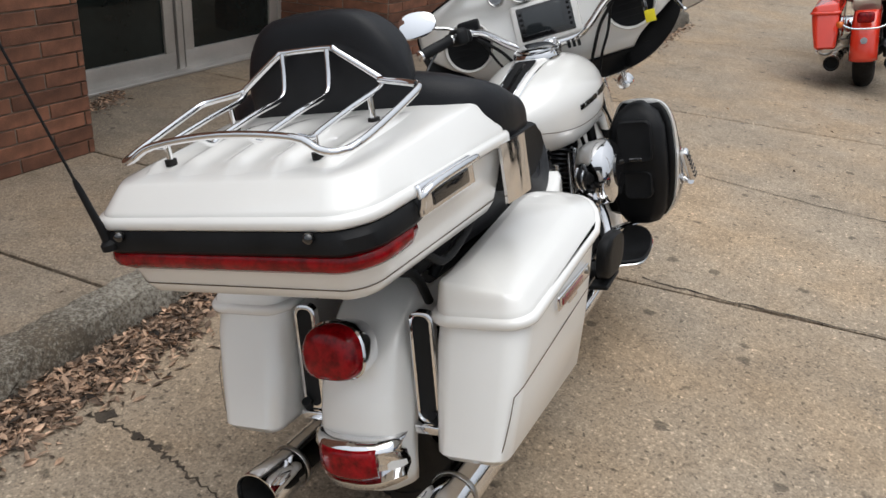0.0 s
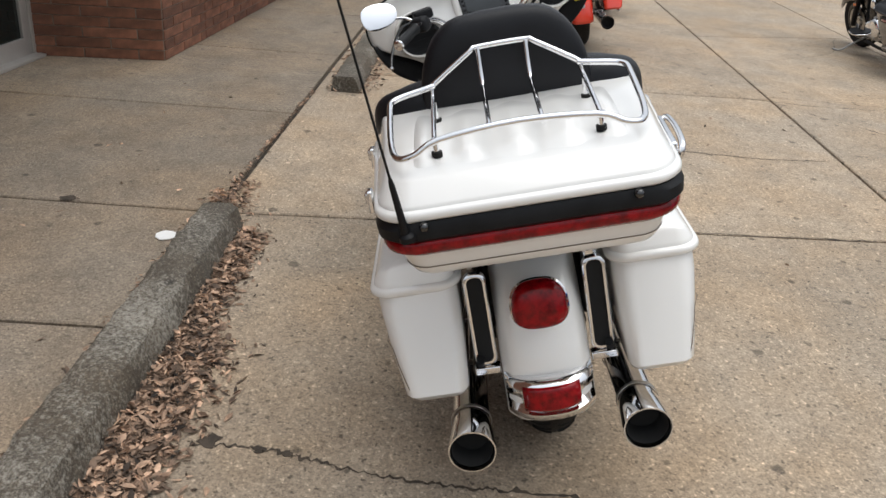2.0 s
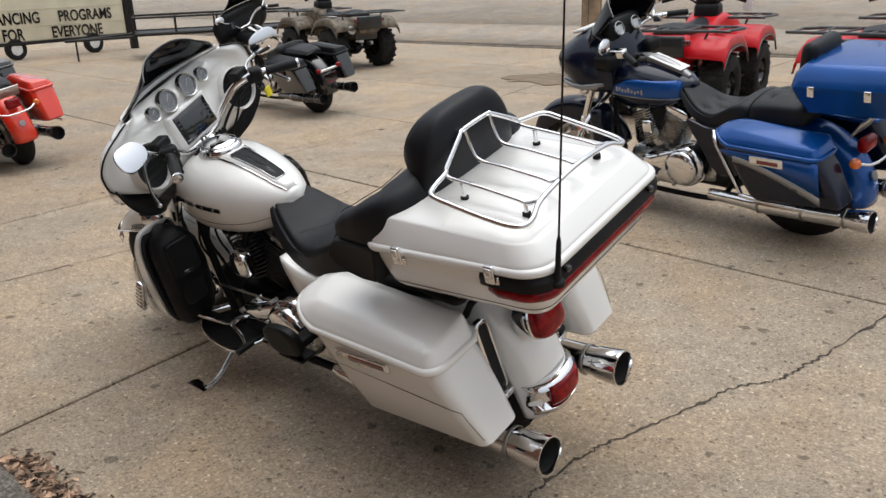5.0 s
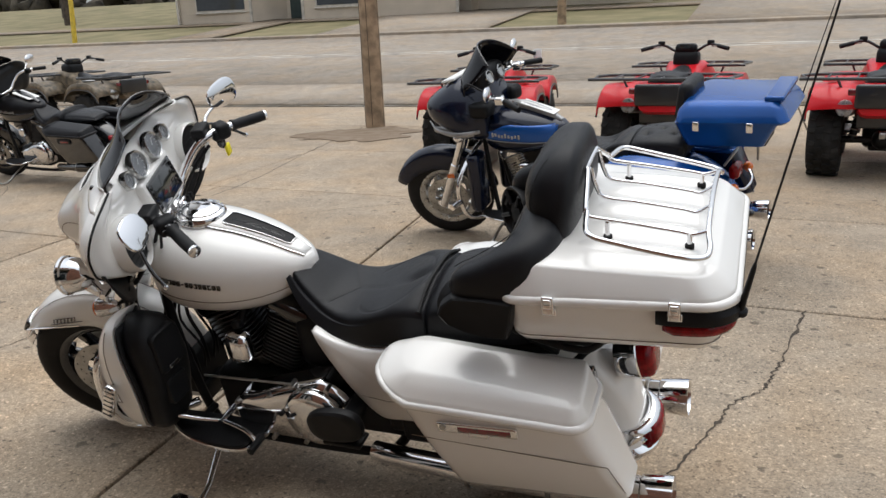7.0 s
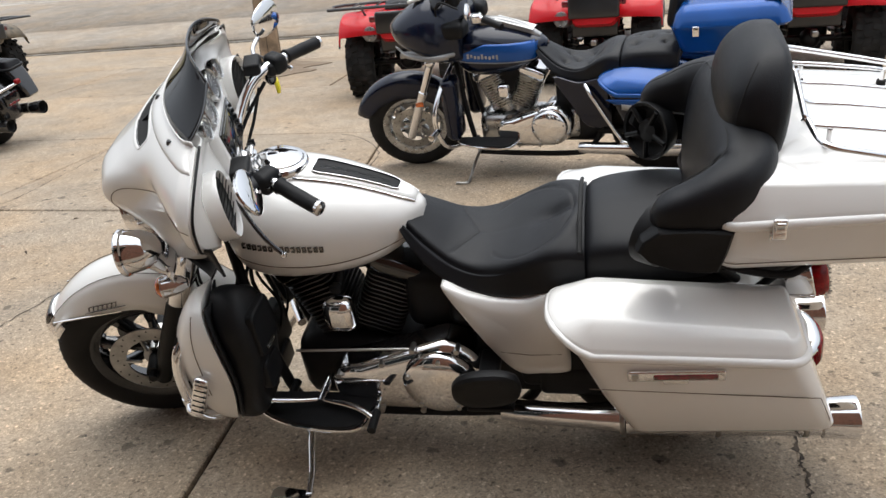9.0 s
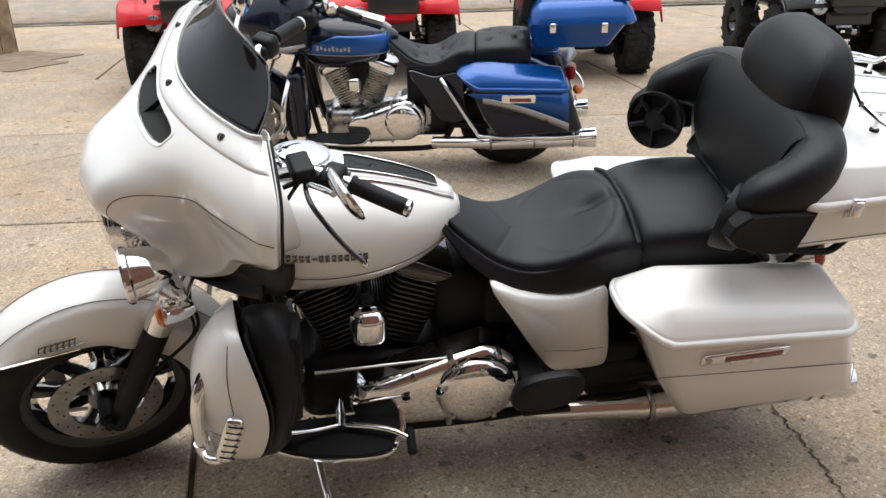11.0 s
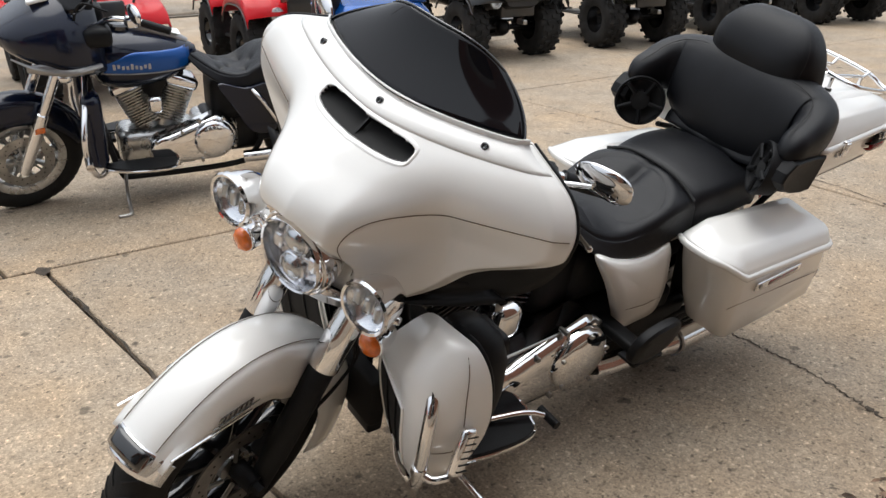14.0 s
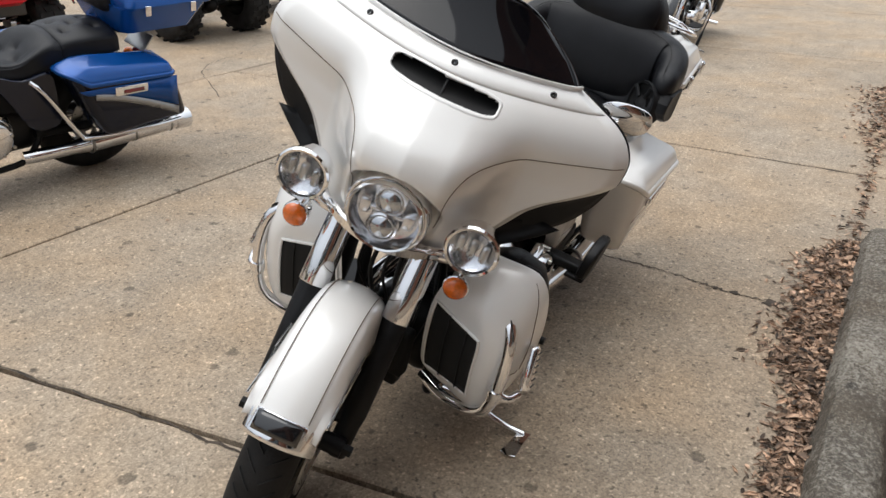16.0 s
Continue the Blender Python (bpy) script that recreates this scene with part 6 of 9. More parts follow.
part("trunk_lid", Geo().loft(lid).warp(lid_warp), PEARL, trunk, "pearl white trunk lid", angle=60)
flute = []
for k in range(25):
    x = lerp(-0.385, -0.02, k / 24)
    row = []
    for q in range(49):
        y = lerp(-0.262, 0.262, q / 48) * (1 - 0.105 * smoothstep(0.08, -0.46, x))
        base = lid_warp(Vector((x, y, lerp(1.0605, 1.0695, min(1, 3 * min(1 - abs(q - 24) / 24, k / 24, 1 - k / 24)))))).z
        edge = smoothstep(0, 0.16, 1 - abs(q - 24) / 24) * smoothstep(0, 0.12, k / 24) * smoothstep(0, 0.10, 1 - k / 24)
        wave = 0.5 + 0.5 * math.cos(TAU * y / 0.105)
        row.append(Vector((x, y, base - 0.005 + 0.0060 * edge + 0.0125 * edge * wave ** 1.5 * smoothstep(1.0, 0.3, k / 24))))
    flute.append(row)
part("fluted_panel", Geo().grid(flute), PEARL, trunk, angle=180)
stripe = [p for p in trunk_ring(-0.4165, 0.103, 0.3055, 0.055, 0.868) if p.x < 0.09]
part("pinstripe", Geo().tube(stripe, 0.0012, 5), STRIPE, trunk)
# wrap-round light bar: black bumper above, red lens below
def wrap(z, o, x_end, off=0.0):
    w, r, x0 = 0.338 + o, 0.075, -0.441 - o
    arc = [p for p in trunk_ring(x0, 0.2, w, r, z) if p.x < x_end]
    for s in (1, -1):
        for k in range(1, 4):
            x = lerp(x0 + r, x_end, k / 3)
            p = Vector((x, s * (w - 0.006 * (k == 3)) * (1 - 0.105 * smoothstep(0.08, -0.46, x)), z))
            arc.insert(0, p) if s > 0 else arc.append(p)
    return arc


bars = []
for z, o in ((0.990, 0.002), (0.988, 0.012), (0.976, 0.019), (0.952, 0.018), (0.943, 0.008), (0.942, -0.004)):
    w = wrap(z, o, -0.275)
    bars.append(w)
n0 = min(len(b) for b in bars)
bars = [b[(len(b) - n0) // 2:(len(b) - n0) // 2 + n0] for b in bars]
part("light_bar_bumper", Geo().loft(bars, False, False, False), PLASTIC, trunk, "black rear bumper strip", solid=0.004)
red = []
for z0, o in ((0.947, 0.006), (0.944, 0.013), (0.937, 0.015), (0.930, 0.011), (0.925, -0.002)):
    red.append(wrap(z0, o - 0.004, -0.290))
n0 = min(len(b) for b in red)
red = [b[(len(b) - n0) // 2:(len(b) - n0) // 2 + n0] for b in red]
for j, row in enumerate(red):
    for p in row:
        side = smoothstep(0.155, 0.185, abs(p.y)) * smoothstep(-0.270, -0.320, p.x)
        p.z -= (-0.002 + 0.020 * side) * (j / 4)
part("light_bar_lens", Geo().loft(red, False, False, False), REDLENS, trunk, "red wrap-around tail light lens", solid=0.004)
le = Geo()
for s in (-1, 1):
    for k in range(8):
        a = radians(100 + 9 * k)
        le.block((-0.441 + 0.09 - 0.1 * math.sin(a - radians(60) ) * 0.98, s * (0.205 + 0.09 * math.cos(a - radians(60)) * 0.98), 0.925), (0.012, 0.012, 0.012), 0.004)
part("light_element", le, REDDARK, trunk)
for y in (-0.215, 0.215):
    part("bumper_bolt", Geo().ball((-0.469, y, 0.982), (0.011, 0.011, 0.010), 12), GLOSS, trunk)
for s in (-1, 1):
    for x in (-0.021, -0.320):
        if s < 0:
            continue
        la = part("trunk_latch", Geo().block((x, 0.352 if x > -0.1 else 0.332, 0.998), (0.030, 0.014, 0.052), 0.004).block((x, 0.359 if x > -0.1 else 0.339, 1.006), (0.022, 0.010, 0.026), 0.004), CHROME, trunk, "chrome trunk latch")
        part("latch_base", Geo().block((x, 0.342 if x > -0.1 else 0.320, 0.975), (0.036, 0.012, 0.022), 0.003), CHROME, la)
TM = Matrix.Translation((-0.200, -0.334, 0.990)) @ Matrix.Rotation(radians(-4), 4, "Z")
tlp = part("trunk_latch_plate", Geo().block((0, 0, -0.006), (0.20, 0.016, 0.058), 0.006, TM), CHROME, trunk, "chrome trunk latch with a pull handle")
part("latch_recess", Geo().block((0.006, -0.008, -0.010), (0.135, 0.006, 0.030), 0.003, TM), GLOSS, tlp)
part("trunk_handle", Geo().tube([TM @ Vector(p) for p in ((-0.098, -0.006, -0.018), (-0.092, -0.018, 0.012), (0.0, -0.022, 0.020), (0.092, -0.018, 0.018), (0.098, -0.006, 0.012))], 0.0075, 10, smooth=4), CHROME, tlp)
part("hinge_plate", Geo().loft([[Vector((x, y, z)) for x, y in ((0.030, -0.352), (0.080, -0.362), (0.130, -0.366), (0.150, -0.360), (0.148, -0.354), (0.130, -0.359), (0.082, -0.355), (0.032, -0.345))] for z in (0.868, 0.90, 0.96, 0.995)]), CHROME, trunk, "bent chrome hinge plate")
# rack
rk = part("luggage_rack", Geo().tube([(-0.374, -0.250, 1.100), (-0.388, -0.215, 1.106), (-0.380, -0.16, 1.128), (-0.378, 0, 1.140), (-0.380, 0.16, 1.128), (-0.388, 0.215, 1.106), (-0.374, 0.250, 1.100), (-0.31, 0.266, 1.110), (-0.16, 0.272, 1.142),
                                          (-0.118, 0.268, 1.152), (-0.100, 0.240, 1.157), (-0.090, 0.174, 1.166), (-0.085, 0.162, 1.174), (-0.075, 0.075, 1.228), (-0.070, 0.055, 1.235), (-0.070, -0.055, 1.235), (-0.075, -0.075, 1.228), (-0.085, -0.162, 1.174),
                                          (-0.090, -0.174, 1.166), (-0.100, -0.240, 1.157), (-0.118, -0.268, 1.152), (-0.16, -0.272, 1.142), (-0.31, -0.266, 1.110)], 0.0072, 12, closed=True, smooth=4), CHROME, bike, "chrome tubular luggage rack")
for y in (-0.172, -0.055, 0.055, 0.172):
    z1 = 1.168 if abs(y) > 0.1 else 1.234
    part("rack_slat", Geo().tube([(-0.080, y, z1), (-0.092, y, z1 - (0.012 if abs(y) > 0.1 else 0.055)), (-0.115, y, 1.150), (-0.20, y, 1.140), (-0.31, y, 1.124), (-0.345, y, 1.118), (-0.379, y, 1.140 - 0.5 * max(0, abs(y) - 0.15))], 0.0056, 10, smooth=4), CHROME, rk)
for x, y in ((-0.140, 0.172), (-0.140, -0.172), (-0.338, 0.172), (-0.338, -0.172)):
    z = lid_warp(Vector((x, y, 1.068))).z
    ft = part("rack_foot", Geo().rod((x, y, z), (x, y, 1.142 if x > -0.2 else 1.121), 0.0065, n=12), CHROME, rk)
    part("rubber_washer", Geo().rod((x, y, z - 0.003), (x, y, z + 0.009), 0.0115, n=14), RUBBER, ft)
# aerial
ae = part("antenna", Geo().tube([(-0.462, 0.255, 0.965), (-0.470, 0.256, 1.00), (-0.487, 0.259, 1.085), (-0.490, 0.2595, 1.10)], [0.011, 0.008, 0.0062, 0.004], 12), PLASTIC, bike, "tall black whip antenna")
part("whip", Geo().tube([(-0.489, 0.2595, 1.095), (-0.60, 0.281, 1.66), (-0.66, 0.293, 2.0)], [0.0028, 0.0022, 0.0016], 8), PLASTIC, ae)
part("antenna_base", Geo().turned([(0.018, 0), (0.018, 0.012), (0.012, 0.018), (0.001, 0.02)], (-0.462, 0.252, 0.955), (-0.1, 0.05, 1), 18), PLASTIC, ae)
# supports under the trunk
sup = Geo()
for s in (-1, 1):
    sup.tube([(0.02, s * 0.145, 0.70), (0.10, s * 0.19, 0.79), (0.04, s * 0.19, 0.835)], 0.012, 10, smooth=3)
    sup.tube([(-0.02, s * 0.15, 0.66), (-0.10, s * 0.17, 0.76), (-0.24, s * 0.16, 0.838), (-0.30, s * 0.10, 0.844)], 0.011, 10, smooth=3)
sup.block((-0.12, 0, 0.838), (0.40, 0.30, 0.014), 0.005)
# filler block added to darken the gap below the trunk's front
sup.block((0.01, 0, 0.785), (0.22, 0.36, 0.085), 0.02)
for s in (-1, 1):
    sup.tube([(0.115, s * 0.235, 0.830), (0.02, s * 0.240, 0.800), (-0.060, s * 0.240, 0.786), (-0.100, s * 0.236, 0.792), (-0.150, s * 0.225, 0.836)], 0.010, 10, smooth=3)
part("trunk_support", sup, PLASTIC, bike, "black bracket and gap-darkening filler block under the trunk")

# panniers
gb, gl, gt = bag_geos()
for s in (1, -1):
    q = (lambda g: g) if s > 0 else (lambda g: g.mirrored())
    bag = part("saddlebag", q(gb), PEARL, bike, "pearl white hard saddlebag with chrome latch", angle=50)
    part("saddlebag_lid", q(gt), PEARL, bag, angle=180)
    part("saddlebag_lip", q(gl), PEARL, bag, angle=60)
    sl = []
    for k in range(21):
        x = lerp(0.395, -0.135, k / 20)
        sl.append(Vector((x, s * 0.4025, 0.545 - 0.012 * k / 20)))
    sl += [Vector((-0.160, s * 0.3890, 0.520)), Vector((-0.176, s * 0.3815, 0.480)), Vector((-0.195, s * 0.3690, 0.430)), Vector((-0.206, s * 0.3570, 0.395))]
    part("pinstripe", Geo().tube(sl, 0.0012, 5), STRIPE, bag)
    m = Matrix.Translation((0.186, s * 0.4155, 0.614)) @ Matrix.Rotation(radians(3), 4, "Y") @ Matrix.Rotation(radians(-4 * s), 4, "X")
    lt = part("bag_latch", Geo().block((0, 0, 0), (0.232, 0.014, 0.034), 0.005, m), CHROME, bag, "chrome latch with a dark red reflector")
    part("latch_reflector", Geo().block((-0.022, s * 0.006, 0), (0.152, 0.008, 0.018), 0.003, m), REDDARK, lt)
    part("latch_lock", Geo().turned([(0.009, 0), (0.009, 0.011), (0.005, 0.012), (0.001, 0.011)], (0.284, s * 0.4155, 0.612), (0, s, 0), 16), STEEL, lt)
    part("latch_base", Geo().block((0.0, -s * 0.004, -0.024), (0.06, 0.012, 0.016), 0.003, m), CHROME, lt)
    # chrome strut between bag and fender
    def slot(x, d, z0, z1):
        return [Vector((x - 0.16 * (0.64 - p.y), s * p.x, p.y)) for p in rounded(0.126 + d, 0.186 - d, z0 + d, z1 - d, 0.022 - 0.6 * d, 0, 5)]
    part("bag_guard", Geo().loft([slot(-0.066, 0.0, 0.405, 0.660), slot(-0.082, 0.0, 0.405, 0.660), slot(-0.084, 0.003, 0.405, 0.660), slot(-0.084, 0.009, 0.405, 0.660), slot(-0.070, 0.011, 0.405, 0.660)], False, False), CHROME, bike, "slim chrome frame between saddlebag and fender", angle=30)
    part("guard_filler", Geo().loft([slot(-0.060, 0.010, 0.405, 0.660), slot(-0.074, 0.010, 0.405, 0.660)]), MATTE, bike)
    part("guard_foot", Geo().block((-0.118, s * 0.156, 0.392), (0.03, 0.070, 0.022), 0.004), CHROME, bike)
    part("bag_rail", Geo().tube([(0.42, s * 0.17, 0.30), (0.30, s * 0.185, 0.335), (-0.05, s * 0.19, 0.345), (-0.13, s * 0.17, 0.43)], 0.012, 10, smooth=4), PLASTIC, bike)

# rear mudguard and lights
RC = (0.185, 0, 0.318)
rf = part("rear_fender", fender_geo(RC, 0.402, 0.120, 60, 187, 0.11, 0.0, 34), PEARL, bike, "pearl white rear fender", solid=0.004)
part("fender_liner", fender_geo(RC, 0.394, 0.104, 50, 186, 0.09, 0.0, 24), MATTE, bike)
tl = Vector((-0.185, 0.0, 0.612))
d = Vector((-0.93, 0, 0.22)).normalized()
e2 = Vector((0, 1, 0))
e3 = d.cross(e2) * (1 if d.cross(e2).z > 0 else -1)
def lamp_ring(off, k):
    out = []
    for q in range(32):
        t = TAU * q / 32
        ct, st_ = math.cos(t), math.sin(t)
        a1 = 0.070 * math.copysign(abs(ct) ** 0.72, ct) * (1 - 0.10 * st_)
        b1 = 0.062 * math.copysign(abs(st_) ** 0.78, st_)
        out.append(tl + d * off + (e2 * a1 + e3 * b1) * k)
    return out


lp = part("tail_lamp_base", Geo().loft([lamp_ring(-0.06, 0.9), lamp_ring(-0.01, 1.04), lamp_ring(0.006, 1.06), lamp_ring(0.010, 1.0)]), CHROME, bike, "red tail lamp on a chrome base")
part("tail_lamp_lens", Geo().loft([lamp_ring(0.006, 1.0), lamp_ring(0.030, 0.985), lamp_ring(0.044, 0.90), lamp_ring(0.052, 0.68), lamp_ring(0.054, 0.3)], False), REDLENS, lp, angle=60)
rg = Geo()
for k in (-2, -1, 0, 1, 2):
    pts = lamp_ring(0.0535, 0.8)
    rg.tube([tl + d * (0.053 - 0.010 * (k / 2) ** 2 - 0.004) + e2 * 0.048 * q + e3 * 0.019 * k for q in (-1, -0.5, 0, 0.5, 1)], 0.0012, 4)
part("lens_rib", rg, REDDARK, lp)
part("brake_strip", Geo().block((-0.245, 0, 0.834), (0.03, 0.135, 0.020), 0.006), REDDARK, bike, "red reflector under the trunk")
fa = radians(167)
fc = Vector(RC) + Vector((math.cos(fa), 0, math.sin(fa))) * 0.398
trim = []
for k in range(9):
    a = radians(lerp(166.5, 183, k / 8))
    trim.append([Vector(RC) + Vector((math.cos(a), 0, math.sin(a))) * (0.409 + 0.034 * math.sin(math.pi * min(1, k / 5)) ** 0.5 * (1 if k < 3 else 0.3) - 0.062 * abs(-1 + q / 6) ** 2.8 + (0.026 if k in (7, 8) else 0)) + Vector((0, 0.115 * (-1 + q / 6), 0)) for q in range(13)])
ft = part("fender_tip_trim", Geo().grid(trim), CHROME, bike, "chrome rear fender tip with a red lamp", solid=0.006)
rl = []
for k in range(7):
    a = radians(lerp(169.5, 179.0, k / 6))
    rl.append([Vector(RC) + Vector((math.cos(a), 0, math.sin(a))) * (0.448 - 0.022 * abs(-1 + q / 5) ** 2.5 - (0.006 if k in (0, 6) else 0)) + Vector((0, 0.074 * (-1 + q / 5), 0)) for q in range(11)])
part("fender_tip_lamp", Geo().grid(rl), REDLENS, ft, solid=0.030)
for s in (-1, 1):
    part("rear_marker", Geo().block((-0.235, s * 0.165, 0.838), (0.04, 0.05, 0.020), 0.006), REDDARK, bike)
# side covers
for s in (-1, 1):
    out = [(0.795, 0.712), (0.72, 0.688), (0.64, 0.672), (0.56, 0.672), (0.49, 0.690), (0.475, 0.60), (0.462, 0.52), (0.452, 0.44), (0.462, 0.402), (0.53, 0.393), (0.600, 0.396), (0.66, 0.48), (0.73, 0.60)]
    out = [Vector((x, s * (0.192 + 0.022 * math.sin(math.pi * min(1, max(0, (z - 0.38) / 0.34)))), z)) for x, z in out]
    mid = sum(out, Vector()) / len(out) + Vector((0, s * 0.012, 0))
    sm_ = curve_through(out, 4, True)
    rings = [[p - Vector((0, s * 0.03, 0)) for p in sm_], sm_, [lerp(p, mid, 0.06) + Vector((0, s * 0.009, 0)) for p in sm_], [lerp(p, mid, 0.35) + Vector((0, s * 0.014, 0)) for p in sm_], [lerp(p, mid, 0.8) + Vector((0, s * 0.012, 0)) for p in sm_]]
    sc = part("side_cover", Geo().loft(rings), PEARL, bike, "pearl white side cover", angle=60)
    part("pinstripe", Geo().tube([(0.645, s * 0.2225, 0.500), (0.56, s * 0.2255, 0.492), (0.475, s * 0.2205, 0.492)], 0.0012, 5), STRIPE, sc)

# leg fairings, glove boxes, guard bar and highway pegs
for s in (-1, 1):
    shell = []
    # z, inner rear corner, front corner, outer rear edge
    LW = [(0.338, 1.448, 0.200, 1.488, 0.318, 1.440, 0.345), (0.352, 1.446, 0.160, 1.500, 0.328, 1.426, 0.366), (0.375, 1.450, 0.142, 1.512, 0.332, 1.412, 0.386), (0.42, 1.460, 0.138, 1.526, 0.334, 1.394, 0.408), (0.50, 1.480, 0.140, 1.540, 0.334, 1.372, 0.424),
          (0.58, 1.496, 0.146, 1.546, 0.334, 1.366, 0.430), (0.62, 1.500, 0.152, 1.545, 0.322, 1.370, 0.429), (0.66, 1.498, 0.162, 1.540, 0.300, 1.376, 0.426), (0.70, 1.484, 0.180, 1.524, 0.294, 1.384, 0.420), (0.730, 1.466, 0.196, 1.506, 0.290, 1.392, 0.411), (0.760, 1.446, 0.214, 1.484, 0.286, 1.402, 0.394), (0.777, 1.434, 0.232, 1.466, 0.286, 1.410, 0.372), (0.784, 1.430, 0.255, 1.450, 0.290, 1.420, 0.342)]

    def leg_ring(z, grow=0.0):
        ax_, ay, bx, by, dx, dy = keyed(LW, z)
        ring = []
        for k in range(9):
            ring.append(Vector((lerp(ax_, bx, k / 8), s * (lerp(ay, by, k / 8) + grow), z)))
        for k in range(1, 23):
            t = math.pi / 2 * k / 22
            ring.append(Vector((dx + (bx - dx) * math.cos(t) ** 0.80, s * (by + (dy - by) * math.sin(t) ** 0.92 + grow), z)))
        for k in range(1, 6):
            ring.append(Vector((lerp(dx, ax_, k / 6), s * lerp(dy, ay, k / 6), z)))
        return ring
    for k in range(32):
        shell.append(leg_ring(lerp(0.338, 0.784, math.sin(math.pi / 2 * (2 * k / 31 - 1)) * 0.5 + 0.5)))
    low = part("leg_fairing", Geo().loft(shell), PEARL, bike, "pearl white leg fairing with a black intake", angle=50)
    go = []
    for k in range(9):
        row = []
        for q in range(9):
            u = lerp(0.07, 0.93, q / 8)
            z = lerp(lerp(0.372, 0.392, q / 8), lerp(0.622, 0.594, q / 8), k / 8)
            ax_, ay, bx, by, dx, dy = keyed(LW, z)
            row.append(Vector((lerp(ax_, bx, u) + 0.003, s * lerp(ay, by, u), z)))
        go.append(row)
    part("intake_grille", Geo().grid(go), MATTE, low, "black mesh intake in the leg fairing", solid=0.004)
    for j in (3, 6):
        part("intake_slat", Geo().tube([r[j] + Vector((0.003, 0, 0)) for r in go], 0.0025, 6), PLASTIC, low)
    part("intake_rim", Geo().tube([r[0] for r in go] + go[-1][1:-1] + [r[-1] for r in reversed(go)] + go[0][-2:0:-1], 0.0042, 6, closed=True), PEARL, low)
    edge = [leg_ring(lerp(0.50, 0.762, k / 16), 0.0008)[25] for k in range(17)]
    part("pinstripe", Geo().tube(edge + [leg_ring(0.495, 0.0008)[q] for q in range(24, 15, -1)], 0.0012, 5), STRIPE, low)
    hole = [Vector((1.512, s * 0.372, 0.655)) + Vector((0.011 * math.cos(t), s * 0.016 * math.cos(t), 0.022 * math.sin(t))) for t in [TAU * q / 20 for q in range(20)]]
    part("guard_opening", Geo().loft([[p_ + Vector((-0.02, -s * 0.012, 0)) for p_ in hole], hole], True, True), MATTE, low)
    box = []
    for z, x0, x1, y0, y1, r in ((0.338, 1.36, 1.44, 0.245, 0.335, 0.035), (0.346, 1.345, 1.452, 0.225, 0.355, 0.045), (0.385, 1.328, 1.448, 0.205, 0.378, 0.05), (0.44, 1.322, 1.415, 0.198, 0.392, 0.045), (0.50, 1.308, 1.390, 0.195, 0.400, 0.04), (0.60, 1.290, 1.385, 0.195, 0.404, 0.045), (0.70, 1.292, 1.395, 0.205, 0.398, 0.045), (0.75, 1.302, 1.405, 0.23, 0.378, 0.045), (0.776, 1.330, 1.410, 0.262, 0.340, 0.035), (0.786, 1.350, 1.405, 0.285, 0.325, 0.02)):
        box.append([Vector((p.x, s * p.y, p.z)) for p in rounded(x0, x1, y0, y1, r, z, 5)])
    gbx = part("glove_box", Geo().loft(box), PLASTIC, low, "black glove box behind the leg fairing", angle=50)
    for zc, hz, hy in ((0.665, 0.075, 0.060), (0.505, 0.050, 0.050)):
        door = [Vector((0, p_.x, p_.y)) for p_ in rounded(-hy, hy, -hz, hz, 0.022, 0, 5)]
        c_ = Vector((1.289 if zc > 0.6 else 1.302, s * 0.304, zc))
        part("glove_box_door", Geo().loft([[c_ + p_ + Vector((0.012, 0, 0)) for p_ in door], [c_ + p_ + Vector((-0.004, 0, 0)) for p_ in door], [c_ + p_ * 0.93 + Vector((-0.009, 0, 0)) for p_ in door], [c_ + p_ * 0.78 + Vector((-0.006, 0, 0)) for p_ in door]]), PLASTIC, gbx, angle=40)
    part("glove_box_latch", Geo().block((1.284, s * 0.304, 0.602), (0.014, 0.050, 0.016), 0.005), GLOSS, gbx)
    liner = []
    for k in range(22):
        z = lerp(0.36, 0.774, k / 21)
        ax_, ay, bx, by, dx, dy = keyed(LW, z)
        liner.append([Vector((lerp(ax_, dx, q / 12) - 0.007 - 0.012 * math.sin(math.pi * q / 12), s * lerp(ay + 0.012, dy - 0.005, q / 12), z)) for q in range(13)])
    part("leg_liner", Geo().grid(liner), PLASTIC, low, "black liner behind the leg fairing", solid=0.006, angle=180)
    # chrome crash bar
    part("engine_guard", Geo().tube([(1.46, s * 0.325, 0.668), (1.498, s * 0.364, 0.660), (1.520, s * 0.390, 0.625), (1.532, s * 0.402, 0.55), (1.532, s * 0.400, 0.45), (1.522, s * 0.378, 0.375), (1.49, s * 0.325, 0.325), (1.46, s * 0.24, 0.300), (1.40, s * 0.14, 0.285)], 0.0165, 16, smooth=6), CHROME, bike, "chrome engine guard bar")
    pg = part("highway_peg", Geo().tube([(1.532, s * 0.400, 0.458), (1.520, s * 0.432, 0.450), (1.485, s * 0.450, 0.458)], 0.012, 12, smooth=3).turned([(0.020, -0.018), (0.022, 0), (0.020, 0.018)], (1.532, s * 0.400, 0.455), (0.1, 0, 1), 20, True), CHROME, bike, "chrome folding highway peg")
    pm = Matrix.Translation((1.458, s * 0.450, 0.530)) @ Matrix.Rotation(radians(-20), 4, "Y") @ Matrix.Rotation(radians(s * 10), 4, "X")
    part("peg_tread", Geo().block((0, 0, 0), (0.042, 0.030, 0.128), 0.012, pm), CHROME, pg)
    rb = Geo()
    for k in range(6):
        rb.block((-0.004, s * 0.0145, -0.045 + 0.018 * k), (0.036, 0.004, 0.0035), 0.001, pm)
    part("peg_rib", rb, PLASTIC, pg)
